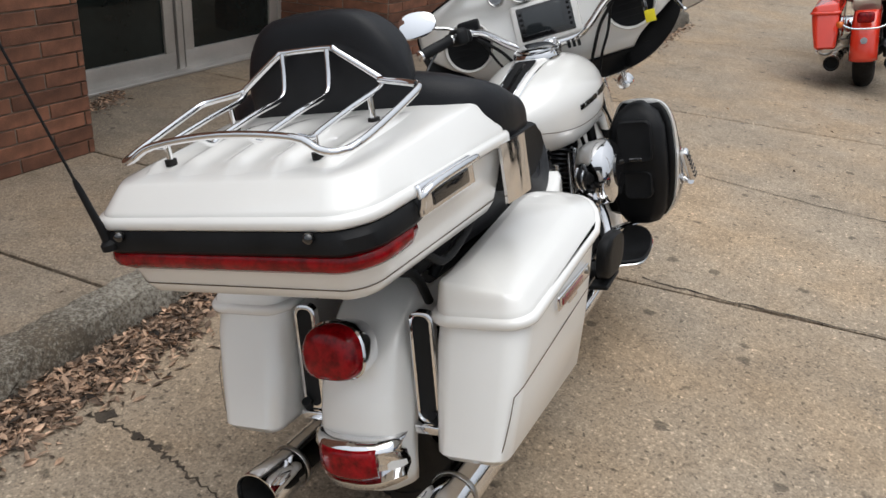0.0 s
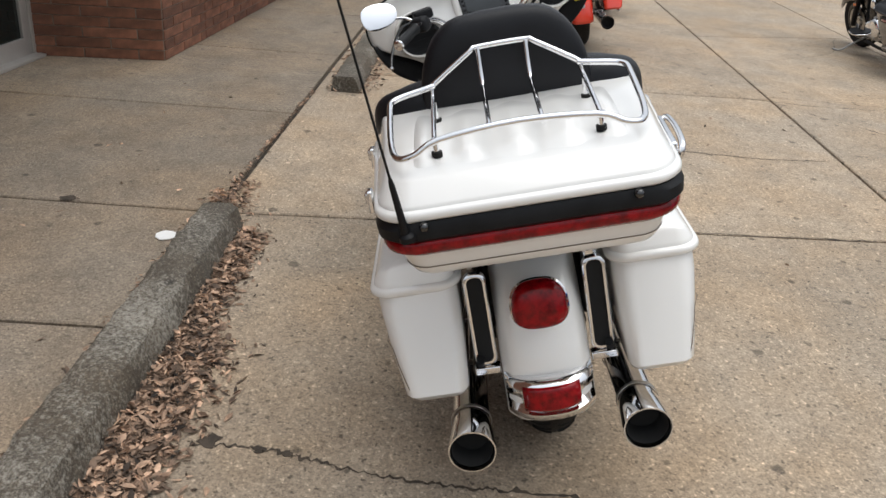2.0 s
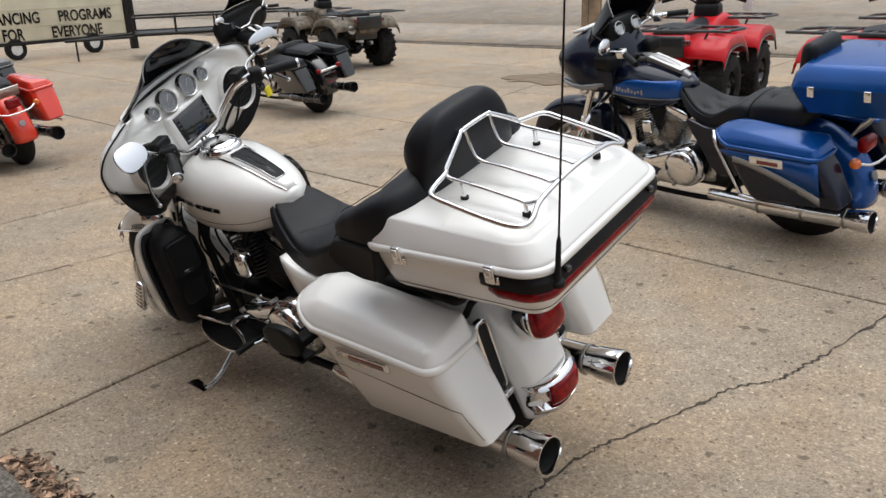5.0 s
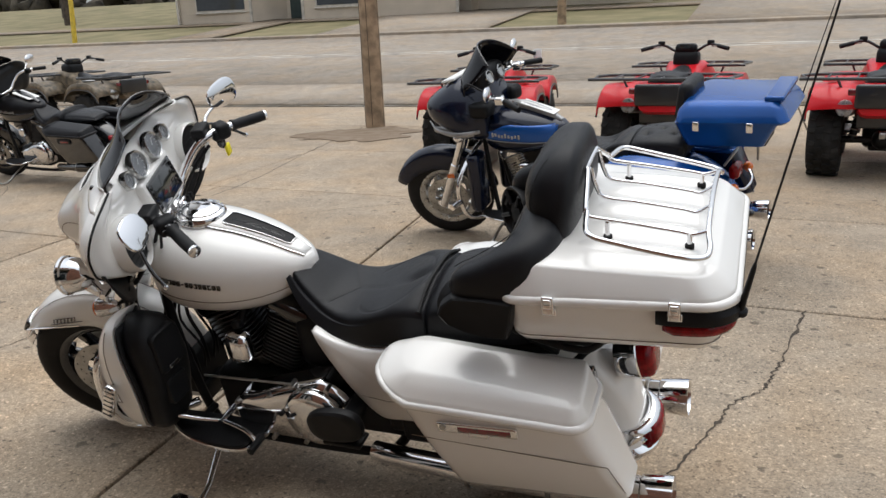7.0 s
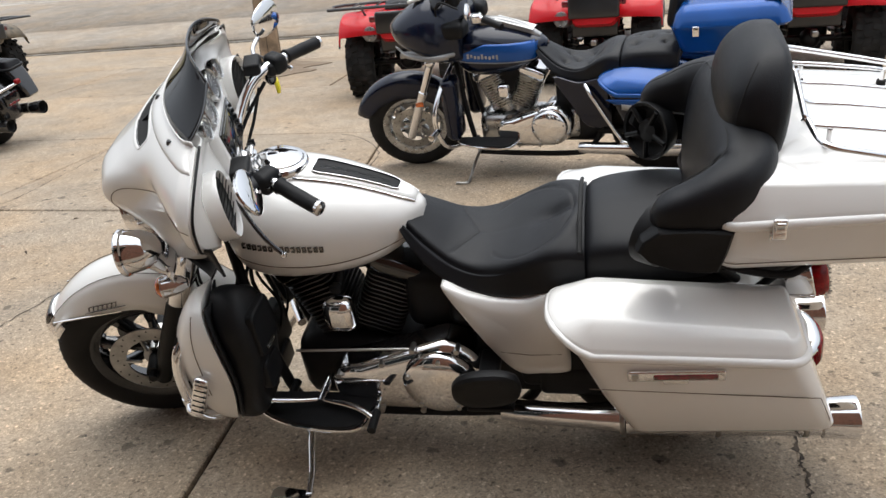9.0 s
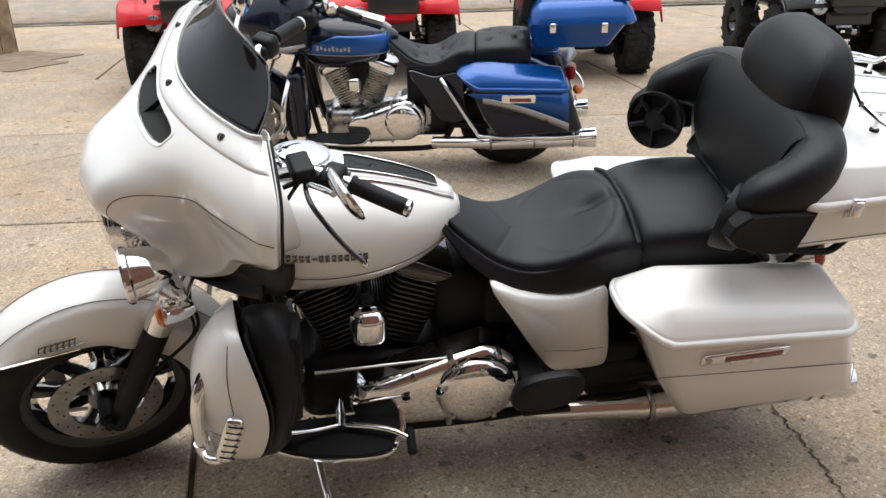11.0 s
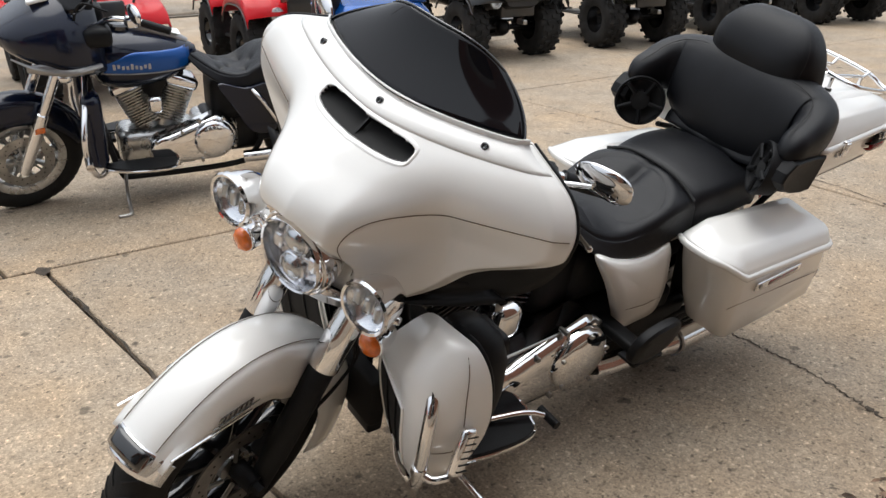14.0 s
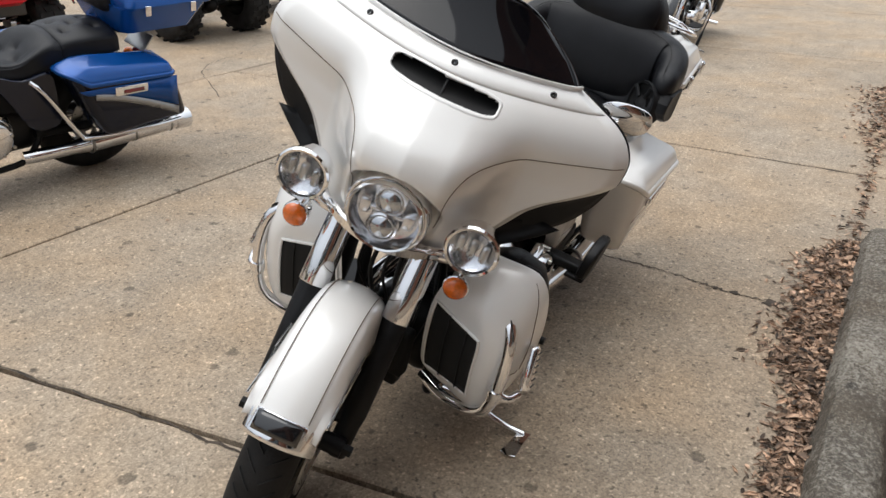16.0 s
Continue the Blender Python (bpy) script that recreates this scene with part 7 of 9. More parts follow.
# radiator area and wiring
part("oil_cooler", Geo().block((1.445, 0, 0.36), (0.05, 0.20, 0.16), 0.012), MATTE, bike)
for k in range(7):
    y = -0.10 + 0.035 * k
    part("wire_loom", Geo().tube([(1.42, y, 0.72 - 0.02 * (k % 3)), (1.45, y * 1.2, 0.58), (1.40 + 0.02 * (k % 2), y, 0.46), (1.43, y * 0.8, 0.34 - 0.02 * (k % 2))], 0.005 + 0.002 * (k % 2), 7, smooth=4), PLASTIC, bike)
part("regulator", Geo().block((1.43, 0.02, 0.27), (0.05, 0.12, 0.08), 0.01), PLASTIC, bike)

# ---- brick building beside the walkway ----
BRICK = surface("red_brown_brick", (0.190, 0.080, 0.046), 0.85, 0, 0.22, 9, 140, 0.5, piece=0.30)
BRICKS = surface("brick_far", (0.190, 0.080, 0.046), 0.85, 0, 0.22, 9, 140, 0.5, island=0.30)
MORTAR = surface("mortar", (0.20, 0.155, 0.12), 0.95, 0, 0.2, 12, 160, 0.4)
ALU = surface("aluminium_frame", (0.50, 0.48, 0.45), 0.42, 0.55, 0.08, 3, 90)
DARKGLASS = surface("dark_door_glass", (0.012, 0.016, 0.015), 0.05, 0, 0.2, 1.5, 20, 0, 0.0, 0.02, spec=0.3)
STONE = concrete("stone_sill", (0.52, 0.49, 0.44), 0.04)
SOFFIT = surface("soffit_board", (0.30, 0.27, 0.23), 0.8, 0, 0.1)
# even dark colour stands in for the unlit room behind the glass
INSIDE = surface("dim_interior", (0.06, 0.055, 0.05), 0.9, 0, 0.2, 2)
BUILD = pose(1.72, 2.64, 0, 0, 0, -5.2)
building = thing("building", BUILD, "red-brown brick storefront building with aluminium doors", "building", kind="structure")

_bm = {}


def brick_mesh(l, h, d):
    key = (round(l, 3), round(h, 3))
    if key not in _bm:
        _bm[key] = Geo().loft([rounded(-l / 2 + i, l / 2 - i, -h / 2 + i, h / 2 - i, 0.002, z, 1) for z, i in ((0, 0.0), (d - 0.003, 0.0), (d, 0.003))], False, True).mesh("brick", BRICK, 30)
    return _bm[key]


def brick_wall(name, p, q, z0, z1, label, parts_max=290, course=0.0775, length=0.395, depth=0.6):
    """A brick face from p to q (building frame), outward to the right of the way p to q; bricks above a mortar core."""
    p, q = Vector((*p, 0)), Vector((*q, 0))
    d = (q - p).normalized()
    out = Vector((d.y, -d.x, 0))
    L = (q - p).length
    core = Geo().plate([p + Vector((0, 0, z0)), q + Vector((0, 0, z0)), q + Vector((0, 0, z1)), p + Vector((0, 0, z1))], -out, 0.16)
    wall = part(name, core, MORTAR, building, label, angle=30)
    rows = int((z1 - z0) / course)
    far = Geo()
    made = 0
    for r in range(rows):
        x = -(length / 2 if r % 2 else 0)
        z = z0 + course * (r + 0.5)
        while x < L - 0.01:
            a, b = max(x, 0) + 0.005, min(x + length, L) - 0.005
            x += length
            if b - a < 0.03:
                continue
            c = p + d * (a + b) / 2 + Vector((0, 0, z)) + out * 0.0005
            m = Matrix((d, Vector((0, 0, 1)), out)).transposed().to_4x4()
            m.translation = c
            if made < parts_max:
                ob = new("brick", brick_mesh(b - a, course - 0.008, 0.007))
                ob.parent, ob.matrix_basis = wall, m
                made += 1
            else:
                sub = Geo().loft([rounded(-(b - a) / 2 + i, (b - a) / 2 - i, -(course - 0.008) / 2 + i, (course - 0.008) / 2 - i, 0.002, zz, 1) for zz, i in ((0, 0.0), (0.005, 0.0), (0.007, 0.002))], False, True).moved(m)
                base = len(far.v)
                far.v += sub.v
                far.f += [tuple(base + k for k in f) for f in sub.f]
    if far.v:
        ob = part("brickwork", far, BRICKS, wall, angle=30)
        tagged(ob, kind="stuff")
    return wall


brick_wall("wall_entrance", (-3.2, 0), (0, 0), 0, 3.4, "red-brown brick wall beside the entrance")
brick_wall("wall_reveal", (0, 0), (0, 0.95), 0, 3.4, "brick reveal of the entrance", 200)
brick_wall("wall_pier", (2.60, 0.95), (2.84, 0), 0, 3.4, "brick reveal of the pier", 200)
brick_wall("wall_front", (2.84, 0), (3.75, 0), 0, 3.4, "red-brown brick pier along the walkway")
brick_wall("wall_knee", (3.75, 0), (13.6, 0), 0, 0.52, "low brick wall under the shop windows", 290)
sill = part("stone_sill", Geo().block((8.68, 0.02, 0.565), (9.85, 0.34, 0.09), 0.012), STONE, building, "pale worn stone window sill")
for k in range(6):
    x = 3.80 + 1.64 * k
    part("window_pane", Geo().box((x + 0.83, 0.16, 1.75), (1.58, 0.012, 2.25)), DARKGLASS, building)
    part("window_frame", Geo().block((x, 0.16, 1.75), (0.07, 0.07, 2.3), 0.006).block((x + 0.83, 0.16, 0.63), (1.62, 0.07, 0.06), 0.006), ALU, building)
# doors: two leaves with dark glass
for u0, u1 in ((0.03, 1.46), (1.55, 2.57)):
    y, w = 0.93, u1 - u0
    um = (u0 + u1) / 2
    door = part("door_frame", Geo().block((u0 + 0.045, y, 1.06), (0.09, 0.05, 2.1), 0.004).block((u1 - 0.045, y, 1.06), (0.09, 0.05, 2.1), 0.004).block((um, y, 0.085), (w, 0.052, 0.13), 0.004).block((um, y, 2.06), (w, 0.05, 0.1), 0.004), ALU, building, "aluminium door leaf with dark glass")
    part("door_pane", Geo().box((um, y + 0.004, 1.08), (w - 0.16, 0.010, 1.90)), DARKGLASS, door)
for u in (0.0, 1.505, 2.60):
    part("door_jamb", Geo().block((u, 0.945, 1.25), (0.055, 0.10, 2.5), 0.004), ALU, building)
part("door_sill", Geo().block((1.3, 0.90, 0.012), (2.62, 0.16, 0.024), 0.006), ALU, building)
part("transom", Geo().box((1.3, 0.97, 2.95), (2.6, 0.03, 0.9)), DARKGLASS, building)
part("lintel", Geo().box((1.42, 0.5, 3.3), (2.9, 1.0, 0.2)), SOFFIT, building)
part("upper_wall", Geo().box((5.2, 0.5, 3.75), (17.0, 1.0, 0.7)), BRICKS, building)
part("rear_wall", Geo().box((5.2, 4.0, 2.0), (17.0, 0.2, 4.0)), MORTAR, building)
# unseen panels added behind the glass, coloured dark like an unlit room
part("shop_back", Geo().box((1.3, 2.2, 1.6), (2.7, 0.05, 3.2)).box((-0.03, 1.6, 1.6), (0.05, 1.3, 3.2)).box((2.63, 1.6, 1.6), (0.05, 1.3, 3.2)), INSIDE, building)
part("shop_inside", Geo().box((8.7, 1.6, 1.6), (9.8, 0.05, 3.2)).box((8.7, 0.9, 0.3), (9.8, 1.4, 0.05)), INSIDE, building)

# ---- other motorcycles on the lot ----
BLUE = surface("bright_blue_paint", (0.003, 0.070, 0.29), 0.24, 0.30, 0.06, 4, 300, 0, 0.35, 0.04, spec=0.35)
NAVY = surface("dark_navy_paint", (0.0032, 0.0065, 0.020), 0.20, 0.1, 0.1, 4, 300, 0, 0.25, 0.04, spec=0.35)
SILVER = surface("silver_stripe", (0.36, 0.36, 0.36), 0.3, 0.6, 0.05)
ORANGE = surface("orange_red_paint", (0.80, 0.050, 0.022), 0.25, 0, 0.03, 4, 300, 0, 1.0, 0.04)
BLACKPAINT = surface("black_paint", (0.010, 0.010, 0.011), 0.22, 0, 0.15, 4, 200, 0, 1.0, 0.05)
DENIM = surface("dark_grey_paint", (0.009, 0.009, 0.0105), 0.34, 0, 0.12, 5, 200, 0, 0.0, 0.05, spec=0.22)


def bagger(name, m, lean, steer, label, group, upper, lower, nose="shark", trunk=False, bright=True, guard=True, button=False, tail="strip", x_mirror=True, mufflers=None, stripe=None, backrest=False):
    """A parked touring motorcycle with panniers."""
    b = thing(name, m @ pose(0, 0, 0, lean), label, "motorcycle", group)
    tm = steering(steer)
    wheel(b, "front_wheel", (1.815, 0, 0.318), 0.322, 0.13, 0.205, 9, m=tm, rim_mat=CAST if bright else GLOSS, spoke_mat=CAST if bright else GLOSS)
    wheel(b, "rear_wheel", (0.185, 0, 0.318), 0.320, 0.165, 0.205, 9, rim_mat=CAST if bright else GLOSS, spoke_mat=CAST if bright else GLOSS)
    part("front_fender", fender_geo((1.832, 0, 0.318), 0.385, 0.086, 22, 172, 0.15, 0.10, 24), lower, b, m=tm, solid=0.004)
    part("rear_fender", fender_geo(RC, 0.402, 0.108, 60, 187, 0.11, 0.0, 26), upper if tail == "lamp" else lower, b, solid=0.004)
    for s in (-1, 1):
        lo, up = Vector((1.842, s * 0.112, 0.275)), Vector((1.560, s * 0.112, 0.930))
        part("fork_leg", Geo().tube([lo, lerp(lo, up, 0.14), lerp(lo, up, 0.5), lerp(lo, up, 0.51), lerp(lo, up, 1.0)], [0.026, 0.032, 0.032, 0.026, 0.026], 16), CHROME if bright else PLASTIC, b, m=tm)
        part("turn_signal", Geo().ball((1.60, s * 0.235, 0.86), (0.035, 0.03, 0.03), 14), CHROME, b, m=tm)
        part("fork_reflector", Geo().block((1.735, s * 0.147, 0.53), (0.05, 0.006, 0.03), 0.004), AMBER, b, m=tm)
        exhaust(b, s, mat=mufflers)
        floorboard(b, s)
    engine(b, bright)
    primary(b)
    # dark filler blocks, added to close and darken the gaps round the engine
    part("battery_box", Geo().block((0.66, 0, 0.58), (0.30, 0.26, 0.26), 0.05), PLASTIC, b)
    part("gearbox", Geo().block((0.70, 0, 0.36), (0.34, 0.22, 0.26), 0.05), ENGINE, b)
    part("crankcase", Geo().block((1.10, 0, 0.30), (0.40, 0.20, 0.22), 0.05), ENGINE, b)
    part("cylinder_gap_fill", Geo().block((1.10, 0, 0.66), (0.34, 0.12, 0.26), 0.04), ENGINE, b)
    part("horn_cover", Geo().block((1.115, 0.165, 0.605), (0.078, 0.060, 0.100), 0.026), CHROME, b)
    part("air_cleaner", Geo().turned([(0.095, 0), (0.100, 0.03), (0.09, 0.06), (0.05, 0.075), (0.001, 0.076)], (1.13, -0.13, 0.60), (0, -1, 0), 32), CHROME, b)
    fr = Geo()
    for s in (-1, 1):
        fr.tube([(1.46, s * 0.03, 0.92), (1.42, s * 0.10, 0.70), (1.38, s * 0.12, 0.40), (1.33, s * 0.14, 0.20), (1.25, s * 0.14, 0.17), (0.75, s * 0.14, 0.17), (0.60, s * 0.14, 0.22), (0.52, s * 0.13, 0.40), (0.56, s * 0.10, 0.66)], 0.017, 10, smooth=4)
        fr.tube([(0.56, s * 0.13, 0.33), (0.185, s * 0.125, 0.318)], 0.024, 10)
    part("frame", fr, PLASTIC, b)
    # tank with a darker lower panel
    tk = part("fuel_tank", tank_geo(), lower if stripe else upper, b, angle=180)
    band = [[Vector((x, tank_side(x, z) + 0.0018, z)) for z in [keyed(keys, x)[1] + lerp(0.062 * smoothstep(1.36, 1.18, x) + 0.004, -0.045, q / 8) for q in range(9)]] for x in [lerp(0.90, 1.36, k / 24) for k in range(25)]]
    low = []
    for k in range(25):
        x = lerp(0.90, 1.385, k / 24)
        w, zm, zb, zt = keyed(keys, x)
        for_row = []
        for q in range(6):
            z = lerp(zm - 0.02, zb + 0.01, q / 5)
            for_row.append(Vector((x, tank_side(x, z) + 0.0015, z)))
        low.append(for_row)
    for s in (1, -1):
        gq = Geo().grid(band if stripe else low)
        part("tank_panel", gq if s > 0 else gq.mirrored(), upper if stripe else lower, tk, solid=0.001)
        if stripe:
            ln = Geo().tube([Vector((x, s * (tank_side(x, keyed(keys, x)[1] - 0.048) + 0.001), keyed(keys, x)[1] - 0.048)) for x in [lerp(0.91, 1.38, k / 20) for k in range(21)]], 0.004, 6)
            part("tank_stripe", ln, stripe, tk)
        for k in range(9):
            x = 1.30 - 0.022 * k
            part("tank_badge", Geo().block((x, s * (tank_side(x, 0.838) + 0.003), 0.838 + 0.10 * (x - 1.2) + 0.004 * math.sin(k * 1.9)), (0.014, 0.005, 0.020 if k % 4 else 0.030), 0.002), SILVER, tk)
    part("console", Geo().tube([(0.90, 0, 0.893), (1.0, 0, 0.943), (1.15, 0, 0.992), (1.28, 0, 1.005)], [0.022, 0.034, 0.036, 0.02], 12, smooth=4), SILVER if bright else GLOSS, tk)
    part("filler_cap", Geo().turned([(0.06, -0.01), (0.06, 0.012), (0.05, 0.022), (0.001, 0.026)], (1.24, 0, 1.0), (-0.1, 0, 1), 28), GLOSS, tk)
    # seat
    tufts = ((0.55, 0.0), (0.60, 0.085), (0.68, 0.0), (0.74, 0.075), (0.16, 0.075), (0.25, 0.0), (0.33, 0.075)) if button else ()
    def tufting(x, y):
        """Sinks the padding round each button, with a fold from one button to the next."""
        d = 0.0
        for bx, by in tufts:
            d -= 0.030 * math.exp(-math.sqrt((x - bx) ** 2 + (abs(y) - by) ** 2) / 0.024)
        return d - (0.030 * math.exp(-((x - 0.62) / 0.085) ** 2) if button else 0)
    st = part("seat", fine_seat(SEAT, 90, tufting) if button else seat_geo(SEAT), VINYL, b, angle=180)
    if trunk:
        part("passenger_seat", fine_seat(PILL, 60, tufting), VINYL, b, angle=180)
    else:
        part("passenger_seat", seat_geo([(0.0, 0.10, 0.11, 0.735, 0.76, 0.775), (0.10, 0.125, 0.14, 0.72, 0.785, 0.80), (0.30, 0.14, 0.16, 0.72, 0.80, 0.815), (0.412, 0.15, 0.17, 0.722, 0.80, 0.815)], 24), VINYL, b, angle=180)
    if button:
        for x, y in tufts:
            for yy in ((-y, y) if y else (0.0,)):
                zz = seat_top(SEAT if x > 0.45 else PILL, x, yy) + tufting(x, yy)
                part("seat_button", Geo().ball((x, yy, zz), (0.011, 0.011, 0.005), 10), SEAM, st)
    # panniers
    gb2, gl2, gt2 = bag_geos()
    for s in (1, -1):
        f = (lambda g: g) if s > 0 else (lambda g: g.mirrored())
        bag = part("saddlebag", f(gb2), lower, b, angle=50)
        part("saddlebag_lid", f(gt2), upper, bag, angle=180)
        part("saddlebag_lip", f(gl2), upper, bag, angle=60)
        if stripe:
            rows = []
            for k in range(13):
                q = k / 12
                x = lerp(0.36, -0.13, q)
                zc = 0.60 - 0.16 * q ** 1.4
                yy = 0.4165
                rows.append([Vector((x, s * yy, zc + 0.016)), Vector((x, s * (yy - 0.002), zc - 0.018 - 0.012 * q))])
            part("saddlebag_stripe", Geo().grid(rows), stripe, bag, solid=0.002)
            up = [[Vector((lerp(0.45, -0.118, k / 12), s * 0.4158, 0.645)), Vector((lerp(0.40, -0.128, k / 12), s * 0.4148, 0.615 - 0.15 * (k / 12) ** 1.4))] for k in range(13)]
            part("saddlebag_panel", Geo().grid(up), upper, bag, solid=0.0015)
        part("bag_latch", Geo().block((0.16, s * 0.419, 0.612), (0.19, 0.012, 0.05), 0.005), CHROME if bright else PLASTIC, bag)
        part("latch_reflector", Geo().block((0.15, s * 0.426, 0.608), (0.12, 0.006, 0.022), 0.003), REDDARK, bag)
        out = [Vector((x, s * 0.205, z)) for x, z in ((0.785, 0.71), (0.64, 0.675), (0.49, 0.690), (0.462, 0.52), (0.462, 0.402), (0.600, 0.396), (0.70, 0.55))]
        part("side_cover", Geo().plate(curve_through(out, 4, True), (0, s, 0), 0.02, 0.006), lower, b)
        if bright:
            part("bag_rail", Geo().tube([(0.60, s * 0.22, 0.66), (0.55, s * 0.27, 0.60), (0.40, s * 0.30, 0.36), (0.34, s * 0.33, 0.335), (0.0, s * 0.36, 0.34), (-0.20, s * 0.35, 0.345)], 0.013, 12, smooth=5), CHROME, b)
        if guard:
            part("engine_guard", Geo().tube([(1.44, s * 0.10, 0.78), (1.47, s * 0.28, 0.68), (1.50, s * 0.38, 0.55), (1.50, s * 0.385, 0.42), (1.46, s * 0.34, 0.30), (1.38, s * 0.16, 0.26)], 0.0155, 12, smooth=5), CHROME, b)
            part("highway_peg", Geo().rod((1.50, s * 0.385, 0.43), (1.50, s * 0.50, 0.43), 0.02, n=12), CHROME, b)
            part("leg_fairing", Geo().block((1.44, s * 0.22, 0.52), (0.10, 0.17, 0.42), 0.045), lower, b) if nose == "shark" else None
    # rear lights
    if tail == "lamp":
        part("tail_lamp", Geo().block((-0.165, 0, 0.62), (0.06, 0.13, 0.085), 0.025), REDLENS, b)
        part("plate_holder", Geo().block((-0.150, 0, 0.72), (0.012, 0.20, 0.105), 0.004, Matrix.Translation((-0.15, 0, 0.72)) @ Matrix.Rotation(radians(-35), 4, "Y") @ Matrix.Translation((0.15, 0, -0.72))), PLATE, b)
        part("light_bar", Geo().tube([(-0.20, -0.17, 0.57), (-0.235, -0.10, 0.545), (-0.245, 0, 0.54), (-0.235, 0.10, 0.545), (-0.20, 0.17, 0.57)], 0.008, 10, smooth=4), CHROME, b)
        for s in (-1, 1):
            part("rear_signal", Geo().ball((-0.195, s * 0.185, 0.575), (0.03, 0.03, 0.03), 14), AMBER, b)
        part("fender_badge", Geo().turned([(0.026, 0), (0.026, 0.008), (0.001, 0.010)], (-0.205, 0, 0.44), (-1, 0, 0.3), 20), SILVER, b)
    else:
        part("light_bar", Geo().block((-0.205, 0, 0.555), (0.03, 0.26, 0.028), 0.010), CHROME, b)
        for s in (-1, 1):
            part("rear_signal", Geo().block((-0.215, s * 0.145, 0.57), (0.05, 0.06, 0.05), 0.02), REDLENS, b)
        part("number_plate_frame", Geo().block((-0.222, 0, 0.46), (0.012, 0.175, 0.11), 0.005), GLOSS, b)
        part("plate_lamp", Geo().block((-0.230, 0, 0.418), (0.012, 0.13, 0.022), 0.004), REDDARK, b)
    # front end
    hb2 = [(1.395, 0.0, 1.01), (1.400, 0.09, 1.015), (1.385, 0.16, 1.075), (1.335, 0.235, 1.135), (1.235, 0.320, 1.140), (1.125, 0.415, 1.115)]
    hbar = part("handlebar", Geo().tube([(x, -y, z) for x, y, z in reversed(hb2[1:])] + hb2, 0.015, 12, smooth=4), CHROME, b, m=tm)
    for s in (-1, 1):
        part("grip", Geo().tube([(1.225, s * 0.33, 1.138), (1.12, s * 0.42, 1.114)], 0.02, 14), PLASTIC, hbar)
        part("switch_housing", Geo().block((1.265, s * 0.295, 1.135), (0.06, 0.06, 0.055), 0.014), CHROME if bright else PLASTIC, hbar)
        part("mirror", Geo().ball((1.30, s * 0.43, 1.235), (0.020, 0.075, 0.046), 16), CHROME, hbar)
        part("mirror_stem", Geo().tube([(1.30, s * 0.30, 1.15), (1.32, s * 0.38, 1.19), (1.305, s * 0.43, 1.22)], 0.006, 8, smooth=3), CHROME, hbar)
    if nose == "shark":
        rings = []
        SH = [(1.33, 0.20, 0.80, 1.16, 0.86), (1.42, 0.285, 0.79, 1.20, 0.9), (1.52, 0.325, 0.80, 1.215, 0.95), (1.62, 0.312, 0.850, 1.175, 0.985), (1.72, 0.262, 0.895, 1.115, 0.995), (1.79, 0.175, 0.935, 1.065, 1.000), (1.825, 0.07, 0.970, 1.030, 1.005)]
        for k in range(22):
            x = lerp(1.33, 1.825, k / 21)
            w, z0, z1, zm_ = keyed(SH, x)
            ring = []
            for q in range(30):
                t = TAU * q / 30
                ct, st_ = math.cos(t), math.sin(t)
                ring.append(Vector((x + 0.05 * st_ * 0.4, w * math.copysign(abs(ct) ** 0.7, ct), zm_ + ((z1 - zm_) if st_ > 0 else (zm_ - z0)) * math.copysign(abs(st_) ** 0.85, st_))))
            rings.append(ring)
        fa = part("fairing", Geo().loft(rings, True, True), lower, b, "dark navy frame-mounted fairing", angle=60)
        for s in (-1, 1):
            part("headlamp", Geo().ball((1.755, s * 0.115, 1.03), (0.035, 0.085, 0.042), 16), LENS, fa)
            part("fairing_stripe", Geo().tube([(1.36, s * 0.262, 0.885), (1.50, s * 0.328, 0.88), (1.65, s * 0.300, 0.90), (1.76, s * 0.21, 0.93)], [0.012, 0.016, 0.010, 0.004], 8, smooth=4), SILVER, fa)
            part("fairing_pocket", Geo().block((1.36, s * 0.20, 1.02), (0.14, 0.14, 0.10), 0.03), PLASTIC, fa)
        part("fairing_top_trim", Geo().block((1.60, 0, 1.20), (0.10, 0.36, 0.02), 0.008, Matrix.Translation((1.6, 0, 1.2)) @ Matrix.Rotation(radians(12), 4, "Y") @ Matrix.Translation((-1.6, 0, -1.2))), WHITETAG, fa)
        sc = [[Vector((lerp(1.60, 1.425, (q / 9) ** 0.8) - 0.15 * abs(u / 10) ** 2.2, (0.255 - 0.05 * (q / 9) ** 2) * (u / 10), lerp(1.175, 1.415, q / 9) - 0.085 * abs(u / 10) ** 3 * (0.3 + q / 9))) for u in range(-10, 11)] for q in range(10)]
        ws_ = part("windscreen", Geo().grid(sc), SMOKE, fa, "dark smoked wrap-round windscreen", solid=0.005, angle=70)
        part("screen_edge", Geo().tube([r[0] for r in sc] + sc[-1][1:-1] + [r[-1] for r in reversed(sc)], 0.004, 6), GLOSS, ws_)
        for s in (-1, 1):
            part("clutch_cable", Geo().tube([(1.30, s * 0.27, 1.16), (1.42, s * 0.26, 1.20), (1.46, s * 0.22, 1.06), (1.44, s * 0.12, 0.90)], 0.006, 8, smooth=5), PLASTIC, fa)
            part("chin_flare", Geo().loft([oval((1.40 + 0.06 * k, s * (0.275 + 0.010 * math.sin(k)), 0.872 + 0.004 * k), 0.002 + 0.016 * math.sin(math.pi * (k + 0.5) / 6), 0.012 + 0.022 * math.sin(math.pi * (k + 0.5) / 6), (0, 1, 0), (0, 0, 1), 12) for k in range(6)]), SILVER, fa)
